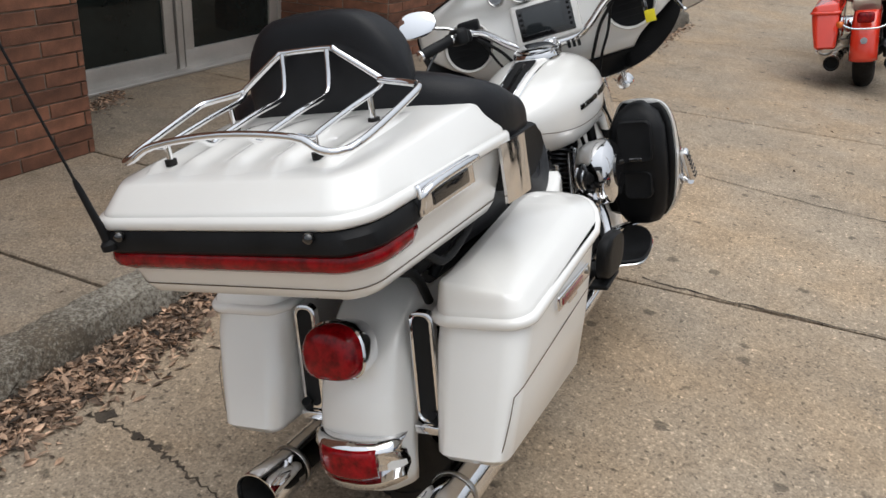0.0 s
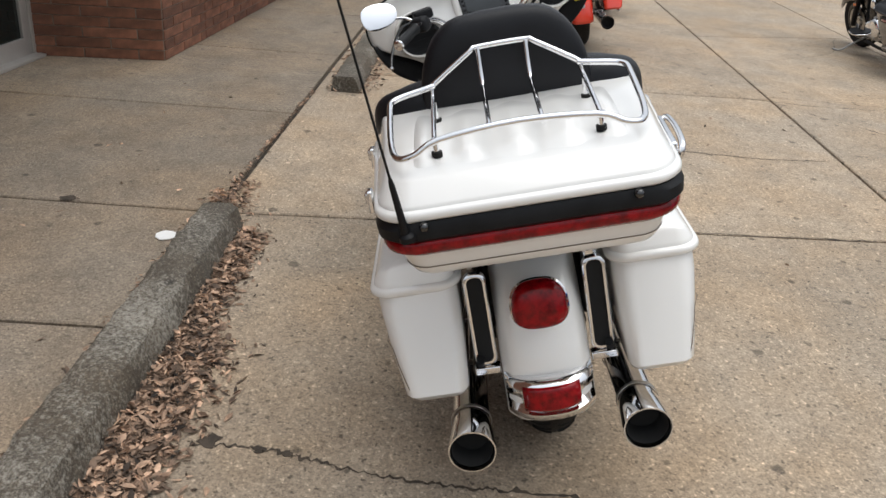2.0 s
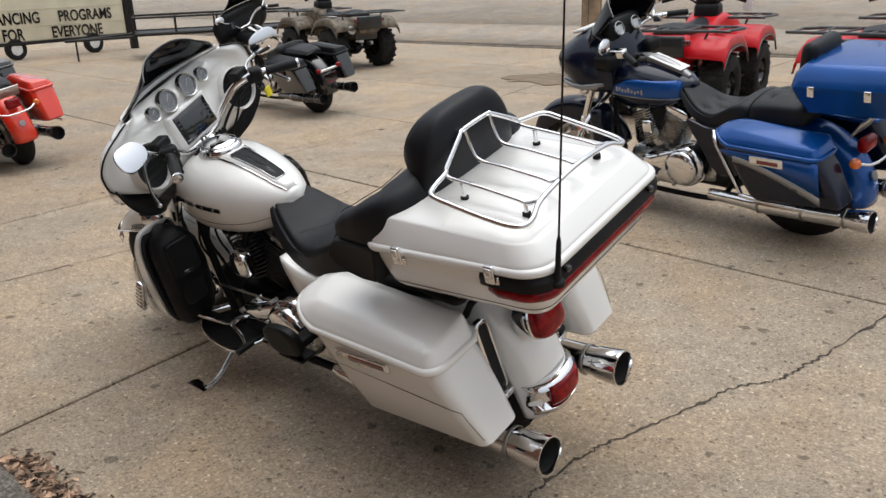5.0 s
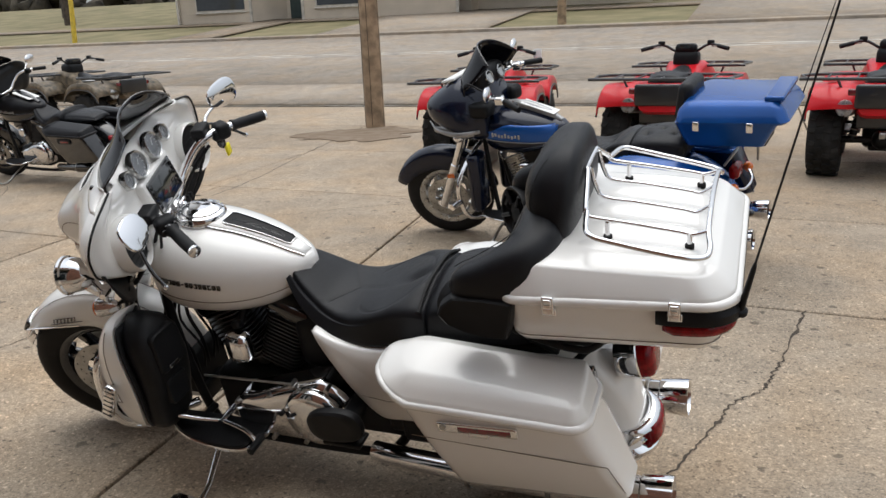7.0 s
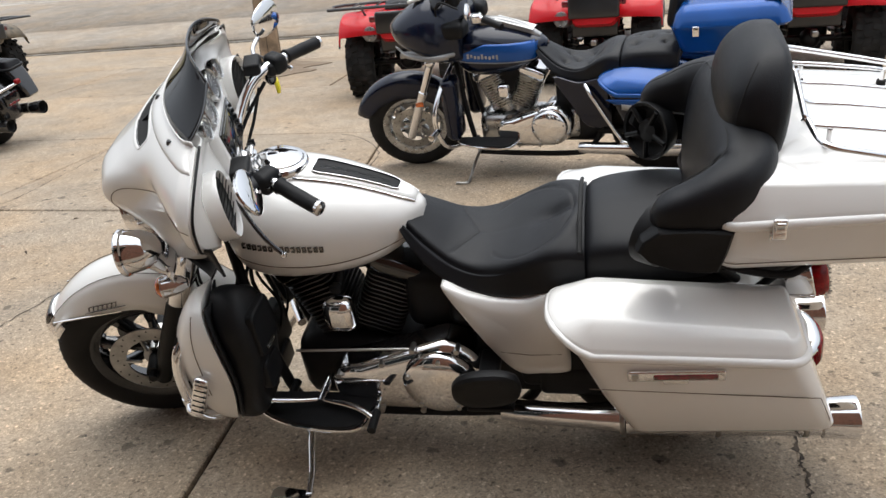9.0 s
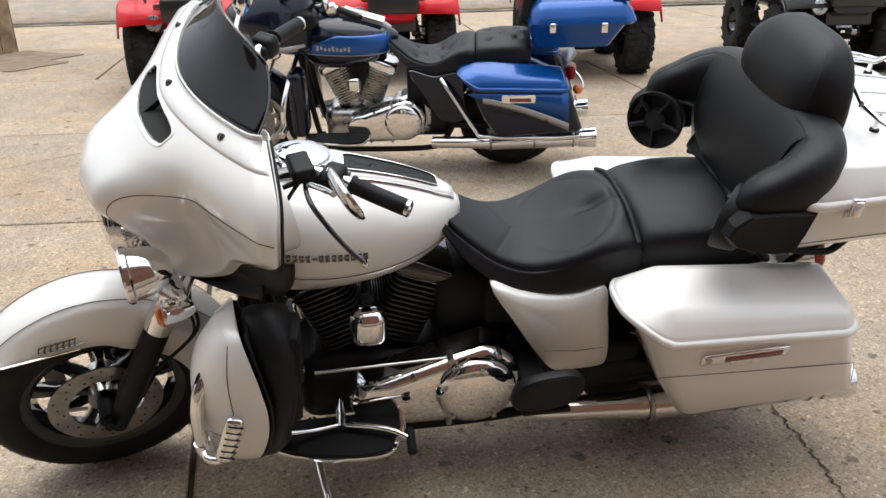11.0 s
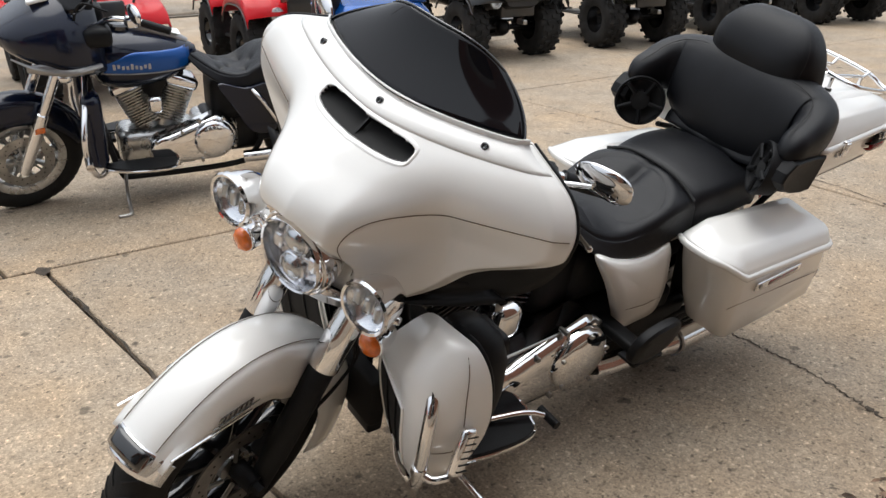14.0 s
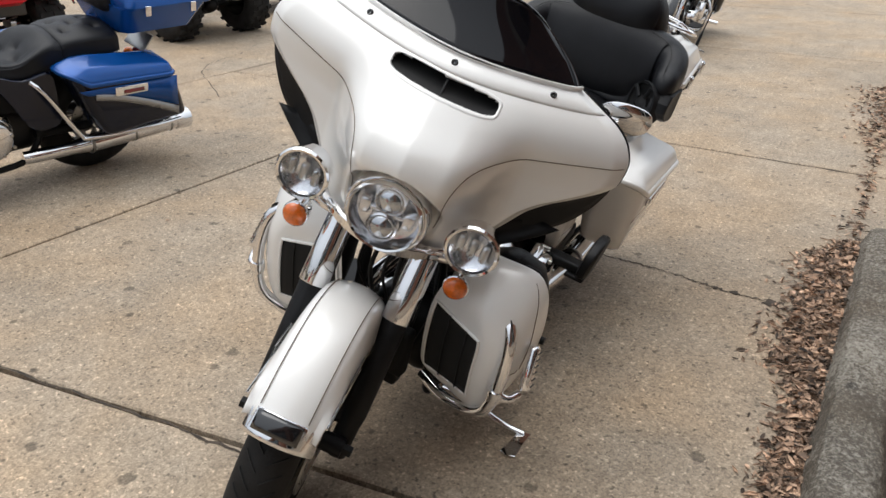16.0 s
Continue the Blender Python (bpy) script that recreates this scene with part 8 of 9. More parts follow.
        part("instrument_panel", Geo().block((1.40, 0, 1.19), (0.10, 0.30, 0.16), 0.04), PLASTIC, fa)
        for y in (-0.08, 0.08):
            part("gauge", Geo().turned([(0.044, 0), (0.046, 0.014), (0.040, 0.016), (0.038, 0.008), (0.001, 0.008)], (1.352, y, 1.20), (-1, 0, 0.3), 24), CAST, fa)
    elif nose == "batwing":
        fa = part("fairing", Geo().grid([[fairing_point(-1 + 2 * i / 40, j / 24) for i in range(41)] for j in range(25)]), lower, b, "dark handlebar fairing", m=tm, solid=0.006, angle=60)
        part("dashboard", Geo().grid([[inner_point(-1 + 2 * i / 32, lerp(0.36, 1.0, j / 16)) for i in range(33)] for j in range(17)]), PLASTIC, fa, solid=0.004, angle=70)
        part("windscreen", Geo().grid(wrows), SMOKE, fa, solid=0.004, angle=70)
        part("headlamp", Geo().turned([(0.10, -0.04), (0.104, 0.01), (0.09, 0.028), (0.05, 0.04), (0.001, 0.044)], HC, (1, 0, 0), 32), CHROME, fa)
    else:
        part("headlamp", Geo().turned([(0.001, -0.10), (0.05, -0.09), (0.09, -0.04), (0.10, 0.0), (0.10, 0.02), (0.085, 0.03), (0.05, 0.04), (0.001, 0.044)], (1.62, 0, 0.93), (1, 0, 0), 32), CHROME, b, m=tm)
        sc = [[Vector((lerp(1.60, 1.40, q / 6) - 0.10 * (u / 8) ** 2, 0.24 * (u / 8), lerp(0.98, 1.40, q / 6) - 0.05 * abs(u / 8) ** 3)) for u in range(-8, 9)] for q in range(7)]
        part("windscreen", Geo().grid(sc), LENS, b, m=tm, solid=0.004, angle=70)
    if trunk:
        tb = part("trunk_body", Geo().loft([trunk_ring(x0, x1, w, r, z, 0.0) for z, x0, x1, w, r in ((0.836, -0.335, 0.055, 0.200, 0.02), (0.842, -0.352, 0.070, 0.222, 0.03), (0.90, -0.382, 0.090, 0.250, 0.035), (0.96, -0.415, 0.104, 0.280, 0.04), (0.992, -0.434, 0.110, 0.296, 0.04))]), upper, b, angle=40)
        lid2 = []
        for z, x0, x1, w, r in ((0.990, -0.47, 0.095, 0.305, 0.06), (1.005, -0.485, 0.10, 0.312, 0.06), (1.06, -0.46, 0.09, 0.288, 0.06), (1.10, -0.42, 0.06, 0.245, 0.05), (1.108, -0.40, 0.03, 0.22, 0.04)):
            lid2.append(trunk_ring(x0, x1, w, r, z, 0.0))
        part("trunk_lid", Geo().loft(lid2), upper, tb, angle=35)
        part("lid_ridge", Geo().block((-0.40, 0, 1.115), (0.10, 0.42, 0.03), 0.012), upper, tb)
        for x in (-0.02, -0.30):
            part("trunk_latch", Geo().block((x, 0.308, 0.985), (0.034, 0.016, 0.055), 0.004), CHROME, tb)
            part("trunk_latch", Geo().block((x, -0.308, 0.985), (0.034, 0.016, 0.055), 0.004), CHROME, tb)
        part("backrest", Geo().block((0.095, 0, 1.06), (0.09, 0.30, 0.24), 0.045, Matrix.Translation((0.095, 0, 1.06)) @ Matrix.Rotation(radians(-8), 4, "Y") @ Matrix.Translation((-0.095, 0, -1.06))), VINYL, tb)
        part("trunk_support", Geo().block((-0.15, 0, 0.83), (0.40, 0.24, 0.03), 0.01), PLASTIC, tb)
        part("antenna", Geo().tube([(-0.45, -0.26, 0.95), (-0.60, -0.27, 1.5), (-0.70, -0.275, 1.9)], [0.004, 0.0025, 0.0015], 6), PLASTIC, b)
    part("side_stand", Geo().tube([(1.31, 0.13, 0.22), (1.325, 0.26, 0.16), (1.33, 0.375, 0.10), (1.335, 0.44, 0.095), (1.40, 0.46, 0.10)], 0.010, 8, smooth=4), STEEL, b)
    return b


def parked(x, y, yaw):
    """Pose of a bike whose rear tyre stands at (x, y)."""
    return pose(x, y, 0, 0, 0, yaw) @ Matrix.Translation((-0.185, 0, 0))


GROUP = "motorcycles parked on the lot"
blue_bike = bagger("parked_motorcycle", parked(0.085, -3.015, -11.4) @ Matrix.Diagonal((1.045, 1.02, 1.02, 1)), -11, 16, "two-tone blue touring motorcycle with chrome engine and trunk", GROUP, BLUE, NAVY, "shark", True, True, True, True, "lamp", stripe=SILVER)
orange_bike = bagger("parked_motorcycle", parked(6.60, -1.22, -4), -11, 14, "orange-red motorcycle with hard saddlebags and black seat", GROUP, ORANGE, ORANGE, "batwing", False, True, True, False, "lamp", mufflers=GLOSS)
black_bike = bagger("parked_motorcycle", parked(6.26, -4.62, -6), -11, 14, "black motorcycle with hard saddlebags and a low seat", GROUP, DENIM, BLACKPAINT, "batwing", False, False, False, False, "strip", mufflers=GLOSS)
far_bike = bagger("parked_motorcycle", parked(-6.75, -0.98, 3), -12, 10, "black and chrome motorcycle with saddlebags and windscreen", GROUP, BLACKPAINT, BLACKPAINT, "bare", False, True, True, False, "strip")
second_orange = bagger("parked_motorcycle", parked(9.0, -1.9, -4), -11, 14, "black motorcycle with a red tail light", GROUP, BLACKPAINT, BLACKPAINT, "batwing", False, False, False, False, "lamp", mufflers=GLOSS)
tagpaper = part("price_sheet", Geo().plate([(0.95, -0.07, 0.945), (1.20, -0.07, 1.02), (1.20, 0.07, 1.02), (0.95, 0.07, 0.945)], (-0.28, 0, 0.96), 0.002), WHITETAG, black_bike)
part("price_sheet", Geo().plate([(0.93, -0.050, 0.948), (1.16, -0.050, 1.020), (1.16, 0.050, 1.020), (0.93, 0.050, 0.948)], (-0.28, 0, 0.96), 0.002), WHITETAG, blue_bike)
part("price_sheet", Geo().plate([(0.95, -0.07, 0.945), (1.20, -0.07, 1.02), (1.20, 0.07, 1.02), (0.95, 0.07, 0.945)], (-0.28, 0, 0.96), 0.002), WHITETAG, orange_bike)

# ---- quad bikes ----
ATVRED = surface("red_plastic", (0.60, 0.010, 0.018), 0.34, 0, 0.05, 4, 120, 0, 0.15, spec=0.3)
CAMO = surface("camo_plastic", (0.15, 0.115, 0.075), 0.5, 0, 0.35, 14, 60, tint=(0.035, 0.03, 0.02))
ATVBLACK = surface("black_quad_plastic", (0.014, 0.014, 0.015), 0.35, 0, 0.15, 4, 120, 0, 0.4)
ATVGREEN = surface("dark_green_plastic", (0.020, 0.030, 0.020), 0.35, 0, 0.15, 4, 120, 0, 0.4)


def quad(m, paint, label, group, tag_=True):
    """A utility quad bike: rear axle over the origin, x ahead."""
    q = thing("quad_bike", m, label, "quad bike", group)
    R, W = 0.325, 0.27
    for x, s, wd in ((0, 1, W), (0, -1, W), (1.28, 1, 0.22), (1.28, -1, 0.22)):
        c = (x, s * 0.45, R)
        prof = [(0.15, -wd * 0.42), (0.20, -wd * 0.50), (0.27, -wd * 0.50), (R - 0.03, -wd * 0.46), (R - 0.012, -wd * 0.36), (R - 0.008, 0), (R - 0.012, wd * 0.36), (R - 0.03, wd * 0.46), (0.27, wd * 0.50), (0.20, wd * 0.50), (0.15, wd * 0.42)]
        wh = part("wheel", Geo().turned([(0.155, -wd * 0.40), (0.150, -wd * 0.2), (0.12, 0), (0.150, wd * 0.2), (0.155, wd * 0.40)], c, (0, 1, 0), 28).turned([(0.001, s * wd * 0.15), (0.06, s * wd * 0.15), (0.065, s * wd * 0.05), (0.13, 0)], c, (0, 1, 0), 20), GLOSS, q)
        part("tyre", Geo().turned(prof, c, (0, 1, 0), 36), DUSTY, wh)
        kn = Geo()
        for k in range(18):
            for row, (off, ln, sk) in enumerate(((-0.36, 0.20, 0.25), (-0.12, 0.22, -0.2), (0.12, 0.22, 0.2), (0.36, 0.20, -0.25))):
                a = TAU * (k + 0.5 * (row % 2)) / 18
                mm = Matrix.Translation(c) @ Matrix.Rotation(-a, 4, "Y") @ Matrix.Translation((0, off * wd, R - 0.006)) @ Matrix.Rotation(sk, 4, "Z")
                kn.box((0, 0, 0), (0.040, ln * wd, 0.022), mm)
        tagged(part("tread_block", kn, DUSTY, wh, angle=30), kind="stuff")
    # fenders
    def guard(x0, x1, z_top, w_in, w_out):
        for s in (-1, 1):
            rows = []
            for k in range(13):
                t = k / 12
                x = lerp(x0, x1, t)
                z = z_top - 0.16 * (2 * t - 1) ** 4 - 0.03 * (2 * t - 1) ** 2
                rows.append([Vector((x, s * w_in, z + 0.02)), Vector((x, s * lerp(w_in, w_out, 0.5), z + 0.02)), Vector((x, s * (w_out - 0.02), z + 0.008)), Vector((x, s * w_out, z - 0.02)), Vector((x, s * w_out, z - 0.085))])
            part("fender", Geo().grid(rows), paint, q, solid=0.008)
            part("fender_flare", Geo().tube([r[-1] for r in rows], 0.010, 8), ATVBLACK, q)
    guard(-0.40, 0.42, 0.80, 0.17, 0.60)
    guard(0.86, 1.66, 0.80, 0.17, 0.58)
    body = []
    for x, w, z0, z1 in ((-0.42, 0.20, 0.58, 0.80), (-0.2, 0.22, 0.5, 0.83), (0.25, 0.18, 0.42, 0.80), (0.6, 0.17, 0.40, 0.80), (0.85, 0.19, 0.45, 0.92), (1.05, 0.22, 0.48, 0.96), (1.35, 0.25, 0.48, 0.88), (1.62, 0.22, 0.50, 0.76), (1.72, 0.15, 0.52, 0.66)):
        body.append([Vector((x, p.x, p.y)) for p in rounded(-w, w, z0, z1, min(0.07, w * 0.6), 0, 4)])
    part("body", Geo().loft(body), paint, q, angle=50)
    part("engine", Geo().block((0.55, 0, 0.36), (0.60, 0.34, 0.30), 0.05).block((0.55, 0, 0.24), (0.9, 0.22, 0.06), 0.02), ENGINE, q)
    part("footwell", Geo().block((0.62, 0.33, 0.34), (0.50, 0.28, 0.03), 0.01), ATVBLACK, q)
    part("footwell", Geo().block((0.62, -0.33, 0.34), (0.50, 0.28, 0.03), 0.01), ATVBLACK, q)
    part("seat", seat_geo([(-0.22, 0.14, 0.16, 0.80, 0.87, 0.89), (-0.05, 0.17, 0.18, 0.79, 0.90, 0.93), (0.25, 0.16, 0.17, 0.78, 0.88, 0.90), (0.55, 0.12, 0.14, 0.78, 0.87, 0.89), (0.78, 0.07, 0.09, 0.86, 0.91, 0.93)], 24), VINYL, q, angle=180)
    for x0, x1, z, w, nm in ((-0.48, 0.05, 0.882, 0.56, "rear_rack"), (1.02, 1.62, 0.905, 0.50, "front_rack")):
        rk_ = part(nm, Geo().tube([(x0, -w, z), (x0, w, z), (x0 + 0.06, w + 0.04, z), (x1, w + 0.02, z), (x1, -w - 0.02, z), (x0 + 0.06, -w - 0.04, z)], 0.014, 8, closed=True, smooth=3), ATVBLACK, q)
        for k in range(5):
            part("rack_bar", Geo().rod((x0, -w * 0.8 + 0.4 * w * k, z), (x1, -w * 0.8 + 0.4 * w * k, z), 0.009, n=8), ATVBLACK, rk_)
        for s in (-1, 1):
            part("rack_post", Geo().rod(((x0 + x1) / 2, s * w * 0.7, z), ((x0 + x1) / 2, s * w * 0.6, z - 0.12), 0.011, n=8), ATVBLACK, rk_)
    bars = part("handlebar", Geo().tube([(0.80, -0.42, 1.090), (0.90, -0.24, 1.130), (0.94, -0.08, 1.050), (0.94, 0.08, 1.050), (0.90, 0.24, 1.130), (0.80, 0.42, 1.090)], 0.014, 10, smooth=4), ATVBLACK, q)
    for s in (-1, 1):
        part("grip", Geo().rod((0.845, s * 0.33, 1.112), (0.79, s * 0.44, 1.085), 0.021, n=12), PLASTIC, bars)
        part("brake_lever", Geo().tube([(0.90, s * 0.26, 1.110), (0.92, s * 0.33, 1.100), (0.87, s * 0.44, 1.075)], 0.007, 6, smooth=3), STEEL, bars)
        part("master_cylinder", Geo().block((0.905, s * 0.25, 1.145), (0.05, 0.07, 0.05), 0.012), PLASTIC, bars)
    part("instrument_pod", Geo().block((0.95, 0, 1.090), (0.14, 0.22, 0.10), 0.04), PLASTIC, bars)
    part("pod_display", Geo().block((0.886, 0, 1.115), (0.012, 0.12, 0.05), 0.008), SCREEN, bars)
    part("steering_post", Geo().block((1.0, 0, 0.97), (0.26, 0.26, 0.20), 0.06).rod((0.98, 0, 0.9), (0.93, 0, 1.07), 0.04, n=12), PLASTIC, bars)
    for s in (-1, 1):
        part("tail_lamp", Geo().block((-0.43, s * 0.22, 0.77), (0.03, 0.13, 0.055), 0.014), REDDARK, q)
        part("shock_absorber", Geo().tube([(-0.05, s * 0.24, 0.33), (0.04, s * 0.17, 0.70)], 0.032, 10), ENGINE, q)
        sp = Geo()
        for k in range(7):
            c = lerp(Vector((-0.045, s * 0.236, 0.36)), Vector((0.03, s * 0.178, 0.66)), k / 6)
            sp.turned([(0.040, -0.006), (0.046, 0), (0.040, 0.006)], c, (0.09, -s * 0.07, 0.37), 14)
        part("spring", sp, STEEL, q)
        part("suspension_arm", Geo().tube([(0.10, s * 0.10, 0.30), (0.0, s * 0.40, 0.31)], 0.022, 8).tube([(1.15, s * 0.10, 0.32), (1.28, s * 0.40, 0.31)], 0.022, 8), ENGINE, q)
    part("rear_axle", Geo().rod((0, -0.42, R), (0, 0.42, R), 0.028, n=12).ball((0, 0, R), (0.10, 0.09, 0.09), 14), ENGINE, q)
    mf = part("muffler", Geo().tube([(0.15, 0.27, 0.56), (-0.05, 0.29, 0.60), (-0.36, 0.30, 0.63)], [0.05, 0.075, 0.072], 18), STEEL, q)
    part("muffler_end", Geo().turned([(0.072, 0), (0.066, 0.018), (0.03, 0.02), (0.028, -0.01), (0.001, -0.01)], (-0.36, 0.30, 0.63), (-1, 0, 0.1), 20), CAST, mf)
    part("hitch", Geo().block((-0.40, 0, 0.42), (0.14, 0.05, 0.05), 0.01), STEEL, q)
    part("rear_guard", Geo().block((-0.30, 0, 0.56), (0.05, 0.42, 0.20), 0.02), ATVBLACK, q)
    part("rear_panel", Geo().block((-0.435, 0, 0.735), (0.05, 0.46, 0.20), 0.03), ATVBLACK, q)
    if tag_:
        part("warning_sticker", Geo().block((0.02, 0.42, 0.838), (0.16, 0.11, 0.004), 0.001), WHITETAG, q)
        part("warning_sticker", Geo().block((0.02, -0.42, 0.838), (0.16, 0.11, 0.004), 0.001), WHITETAG, q)
    return q


QG = "row of quad bikes"
K = Matrix.Diagonal((1.06, 1.06, 1.06, 1))
reds = quad(pose(2.46, -6.25, 0, 0, 0, -84) @ K, ATVRED, "red utility quad bike with black racks and knobby tyres", QG)
for x, y, yaw in ((0.50, -6.35, -95), (-1.45, -6.05, -98)):
    copy_thing(reds, pose(x, y, 0, 0, 0, yaw))
darks = quad(pose(-3.88, -5.62, 0, 0, 0, -100) @ K, ATVBLACK, "black utility quad bike with knobby tyres", QG, False)
for x, y, yaw in ((-7.90, -5.1, -104), (-10.05, -4.8, -104)):
    copy_thing(darks, pose(x, y, 0, 0, 0, yaw))
greens = quad(pose(-5.84, -5.32, 0, 0, 0, -102) @ K, ATVGREEN, "dark green utility quad bike with knobby tyres", QG, False)
quad(pose(9.25, -8.2, 0, 0, 0, -12) @ K, CAMO, "camouflage utility quad bike with racks", QG)
hang = part("price_tag", Geo().block((0.80, -0.46, 1.06), (0.01, 0.09, 0.14), 0.003), WHITETAG, reds)

# ---- utility pole ----
WOOD = surface("weathered_pole_wood", (0.33, 0.235, 0.150), 0.9, 0, 0.25, 5, 60, 0.7)
rings = []
for k in range(19):
    z = k * 0.5 - 0.1
    ring = []
    for q in range(28):
        a = TAU * q / 28
        rr = (0.152 - 0.004 * z) * (1 + 0.025 * noise.noise(Vector((math.cos(a) * 2.5, math.sin(a) * 2.5, z * 0.35)))) - (0.004 if q % 7 == 3 else 0)
        ring.append(Vector((rr * math.cos(a), rr * math.sin(a), z)))
    rings.append(ring)
pole = part("utility_pole", Geo().loft(rings), WOOD, label="weathered brown wooden utility pole standing in bare soil", m=pose(5.20, -9.25, 0))
tagged(pole, category="pole")
gr = Geo()
for a in (0.5, 1.7, 3.1, 4.2, 5.3):
    gr.tube([(0.151 * math.cos(a), 0.151 * math.sin(a), 0.05), (0.148 * math.cos(a + 0.05), 0.148 * math.sin(a + 0.05), 1.2), (0.143 * math.cos(a), 0.143 * math.sin(a), 2.4)], 0.004, 5)
part("wood_check", gr, MATTE, pole)
far_pole = part("utility_pole", Geo().rod((0, 0, -0.2), (0, 0, 9), 0.16, 0.12, 20), WOOD, label="brown wooden utility pole across the street", m=pose(6.15, -27.0, ground_z(-27)))
tagged(far_pole, category="pole")
YPAINT = surface("yellow_post_paint", (0.70, 0.50, 0.06), 0.5)
tagged(part("marker_post", Geo().rod((0, 0, -0.1), (0, 0, 3.0), 0.11, 0.09, 14), YPAINT, label="yellow guy wire marker post on the grass", m=pose(28.2, -27.0, ground_z(-27), 0, -4)), category="post")

# ---- house across the street ----
SIDING = surface("cream_siding", (0.56, 0.48, 0.385), 0.7, 0, 0.06, 1, 30)
HWIN = surface("house_window_glass", (0.03, 0.035, 0.04), 0.08, 0, 0.2, 1, 10, 0, 0.5)
TRIM = surface("white_house_trim", (0.55, 0.51, 0.45), 0.6)
DOORP = surface("dark_green_door", (0.03, 0.05, 0.048), 0.5)
ROOF = surface("grey_shingles", (0.10, 0.095, 0.09), 0.9, 0, 0.2, 3, 30, 0.4)
HZ = ground_z(-33.4) + 0.05
house = thing("house", pose(0, 0, HZ), "low cream clapboard house with dark windows and green door", "house")


def clapboard(x0, x1, y0, y1, z0, z1):
    """Boards lapped one over another along a wall from (x0, y0) to (x1, y1)."""
    g = Geo()
    a, b = Vector((x0, y0, 0)), Vector((x1, y1, 0))
    d = (b - a).normalized()
    out = Vector((-d.y, d.x, 0))
    n = int((z1 - z0) / 0.13)
    for k in range(n):
        z = z0 + 0.13 * k
        g.loft([[p + Vector((0, 0, z)) - out * 0.05, p + Vector((0, 0, z)) + out * 0.030, p + Vector((0, 0, z + 0.128)) + out * 0.010, p + Vector((0, 0, z + 0.128)) - out * 0.05] for p in (a, b)])
    return g


def wall_piece(name, x0, x1, y0, y1, openings=()):
    w = part(name, clapboard(x0, x1, y0, y1, 0, 3.0), SIDING, house, angle=25)
    for u0, u1, z0, z1 in openings:
        xm, ym = lerp(x0, x1, (u0 + u1) / 2), lerp(y0, y1, (u0 + u1) / 2)
        L = abs(x1 - x0) * (u1 - u0)
        wi = part("window", Geo().block((xm, ym + 0.05, (z0 + z1) / 2), (L + 0.2, 0.06, z1 - z0 + 0.2), 0.01), TRIM, house)
        part("pane", Geo().box((xm, ym + 0.085, (z0 + z1) / 2), (L, 0.02, z1 - z0)), HWIN, wi)
        part("sill", Geo().block((xm, ym + 0.09, z0 - 0.12), (L + 0.3, 0.12, 0.05), 0.01), TRIM, wi)
    return w


wall_piece("wall", 27.2, 22.9, -33.3, -33.2, ((0.27, 0.92, 0.62, 1.9),))
wall_piece("wall", 22.9, 21.6, -33.2, -34.4)
wall_piece("wall", 21.6, 20.0, -34.4, -34.4)
part("door", Geo().block((20.85, -34.32, 1.05), (1.0, 0.06, 2.1), 0.01), DOORP, house, "dark green front door")
wall_piece("wall", 20.0, 12.2, -33.2, -33.2, ((0.10, 0.44, 0.62, 1.9),))
part("wall", Geo().box((20.0, -33.8, 1.5), (0.1, 1.2, 3.0)), SIDING, house)
wall_piece("wall", 12.2, 4.0, -35.5, -35.4)
part("body", Geo().box((19.6, -38.0, 1.5), (15.2, 7.0, 3.0)), SIDING, house)
part("roof", Geo().loft([[Vector((x, -32.6, 3.0)), Vector((x, -38.5, 5.2)), Vector((x, -44, 3.0))] for x in (3.6, 27.8)]), ROOF, house)
for x in (22.9, 20.0, 12.2, 27.2):
    part("corner_board", Geo().block((x, -33.16, 1.5), (0.14, 0.10, 3.0), 0.01), TRIM, house)

# ---- trees and parked cars beyond the lawn ----
BARK = surface("tree_bark", (0.075, 0.058, 0.042), 0.95, 0, 0.3, 4, 40, 0.8)
def tree(x, y, h, seed):
    rnd = random.Random(seed)
    z = ground_z(y)
    root = thing("tree", pose(x, y, z - 0.1), "leafless tree with a rough brown trunk", "tree", "bare trees beyond the street")
    part("trunk", Geo().tube([(0, 0, 0), (0.05, 0.03, h * 0.25), (-0.04, 0.05, h * 0.5), (0.05, 0, h)], [0.34, 0.24, 0.19, 0.05], 14, smooth=4), BARK, root)
    lim = Geo()
    for k in range(26):
        a = rnd.uniform(0, TAU)
        z0 = h * rnd.uniform(0.28, 0.9)
        ln = h * rnd.uniform(0.18, 0.42)
        p0 = Vector((0, 0, z0))
        p1 = p0 + Vector((math.cos(a) * ln * 0.5, math.sin(a) * ln * 0.5, ln * 0.25))
        p2 = p0 + Vector((math.cos(a + 0.3) * ln, math.sin(a + 0.3) * ln, ln * 0.75))
        lim.tube([p0, p1, p2], [0.07, 0.045, 0.012], 6, smooth=3)
        for _ in range(4):
            q = lerp(p1, p2, rnd.random())
            lim.tube([q, q + Vector((rnd.uniform(-0.8, 0.8), rnd.uniform(-0.8, 0.8), rnd.uniform(0.2, 0.9)))], [0.018, 0.005], 4)
    part("limbs", lim, BARK, root)


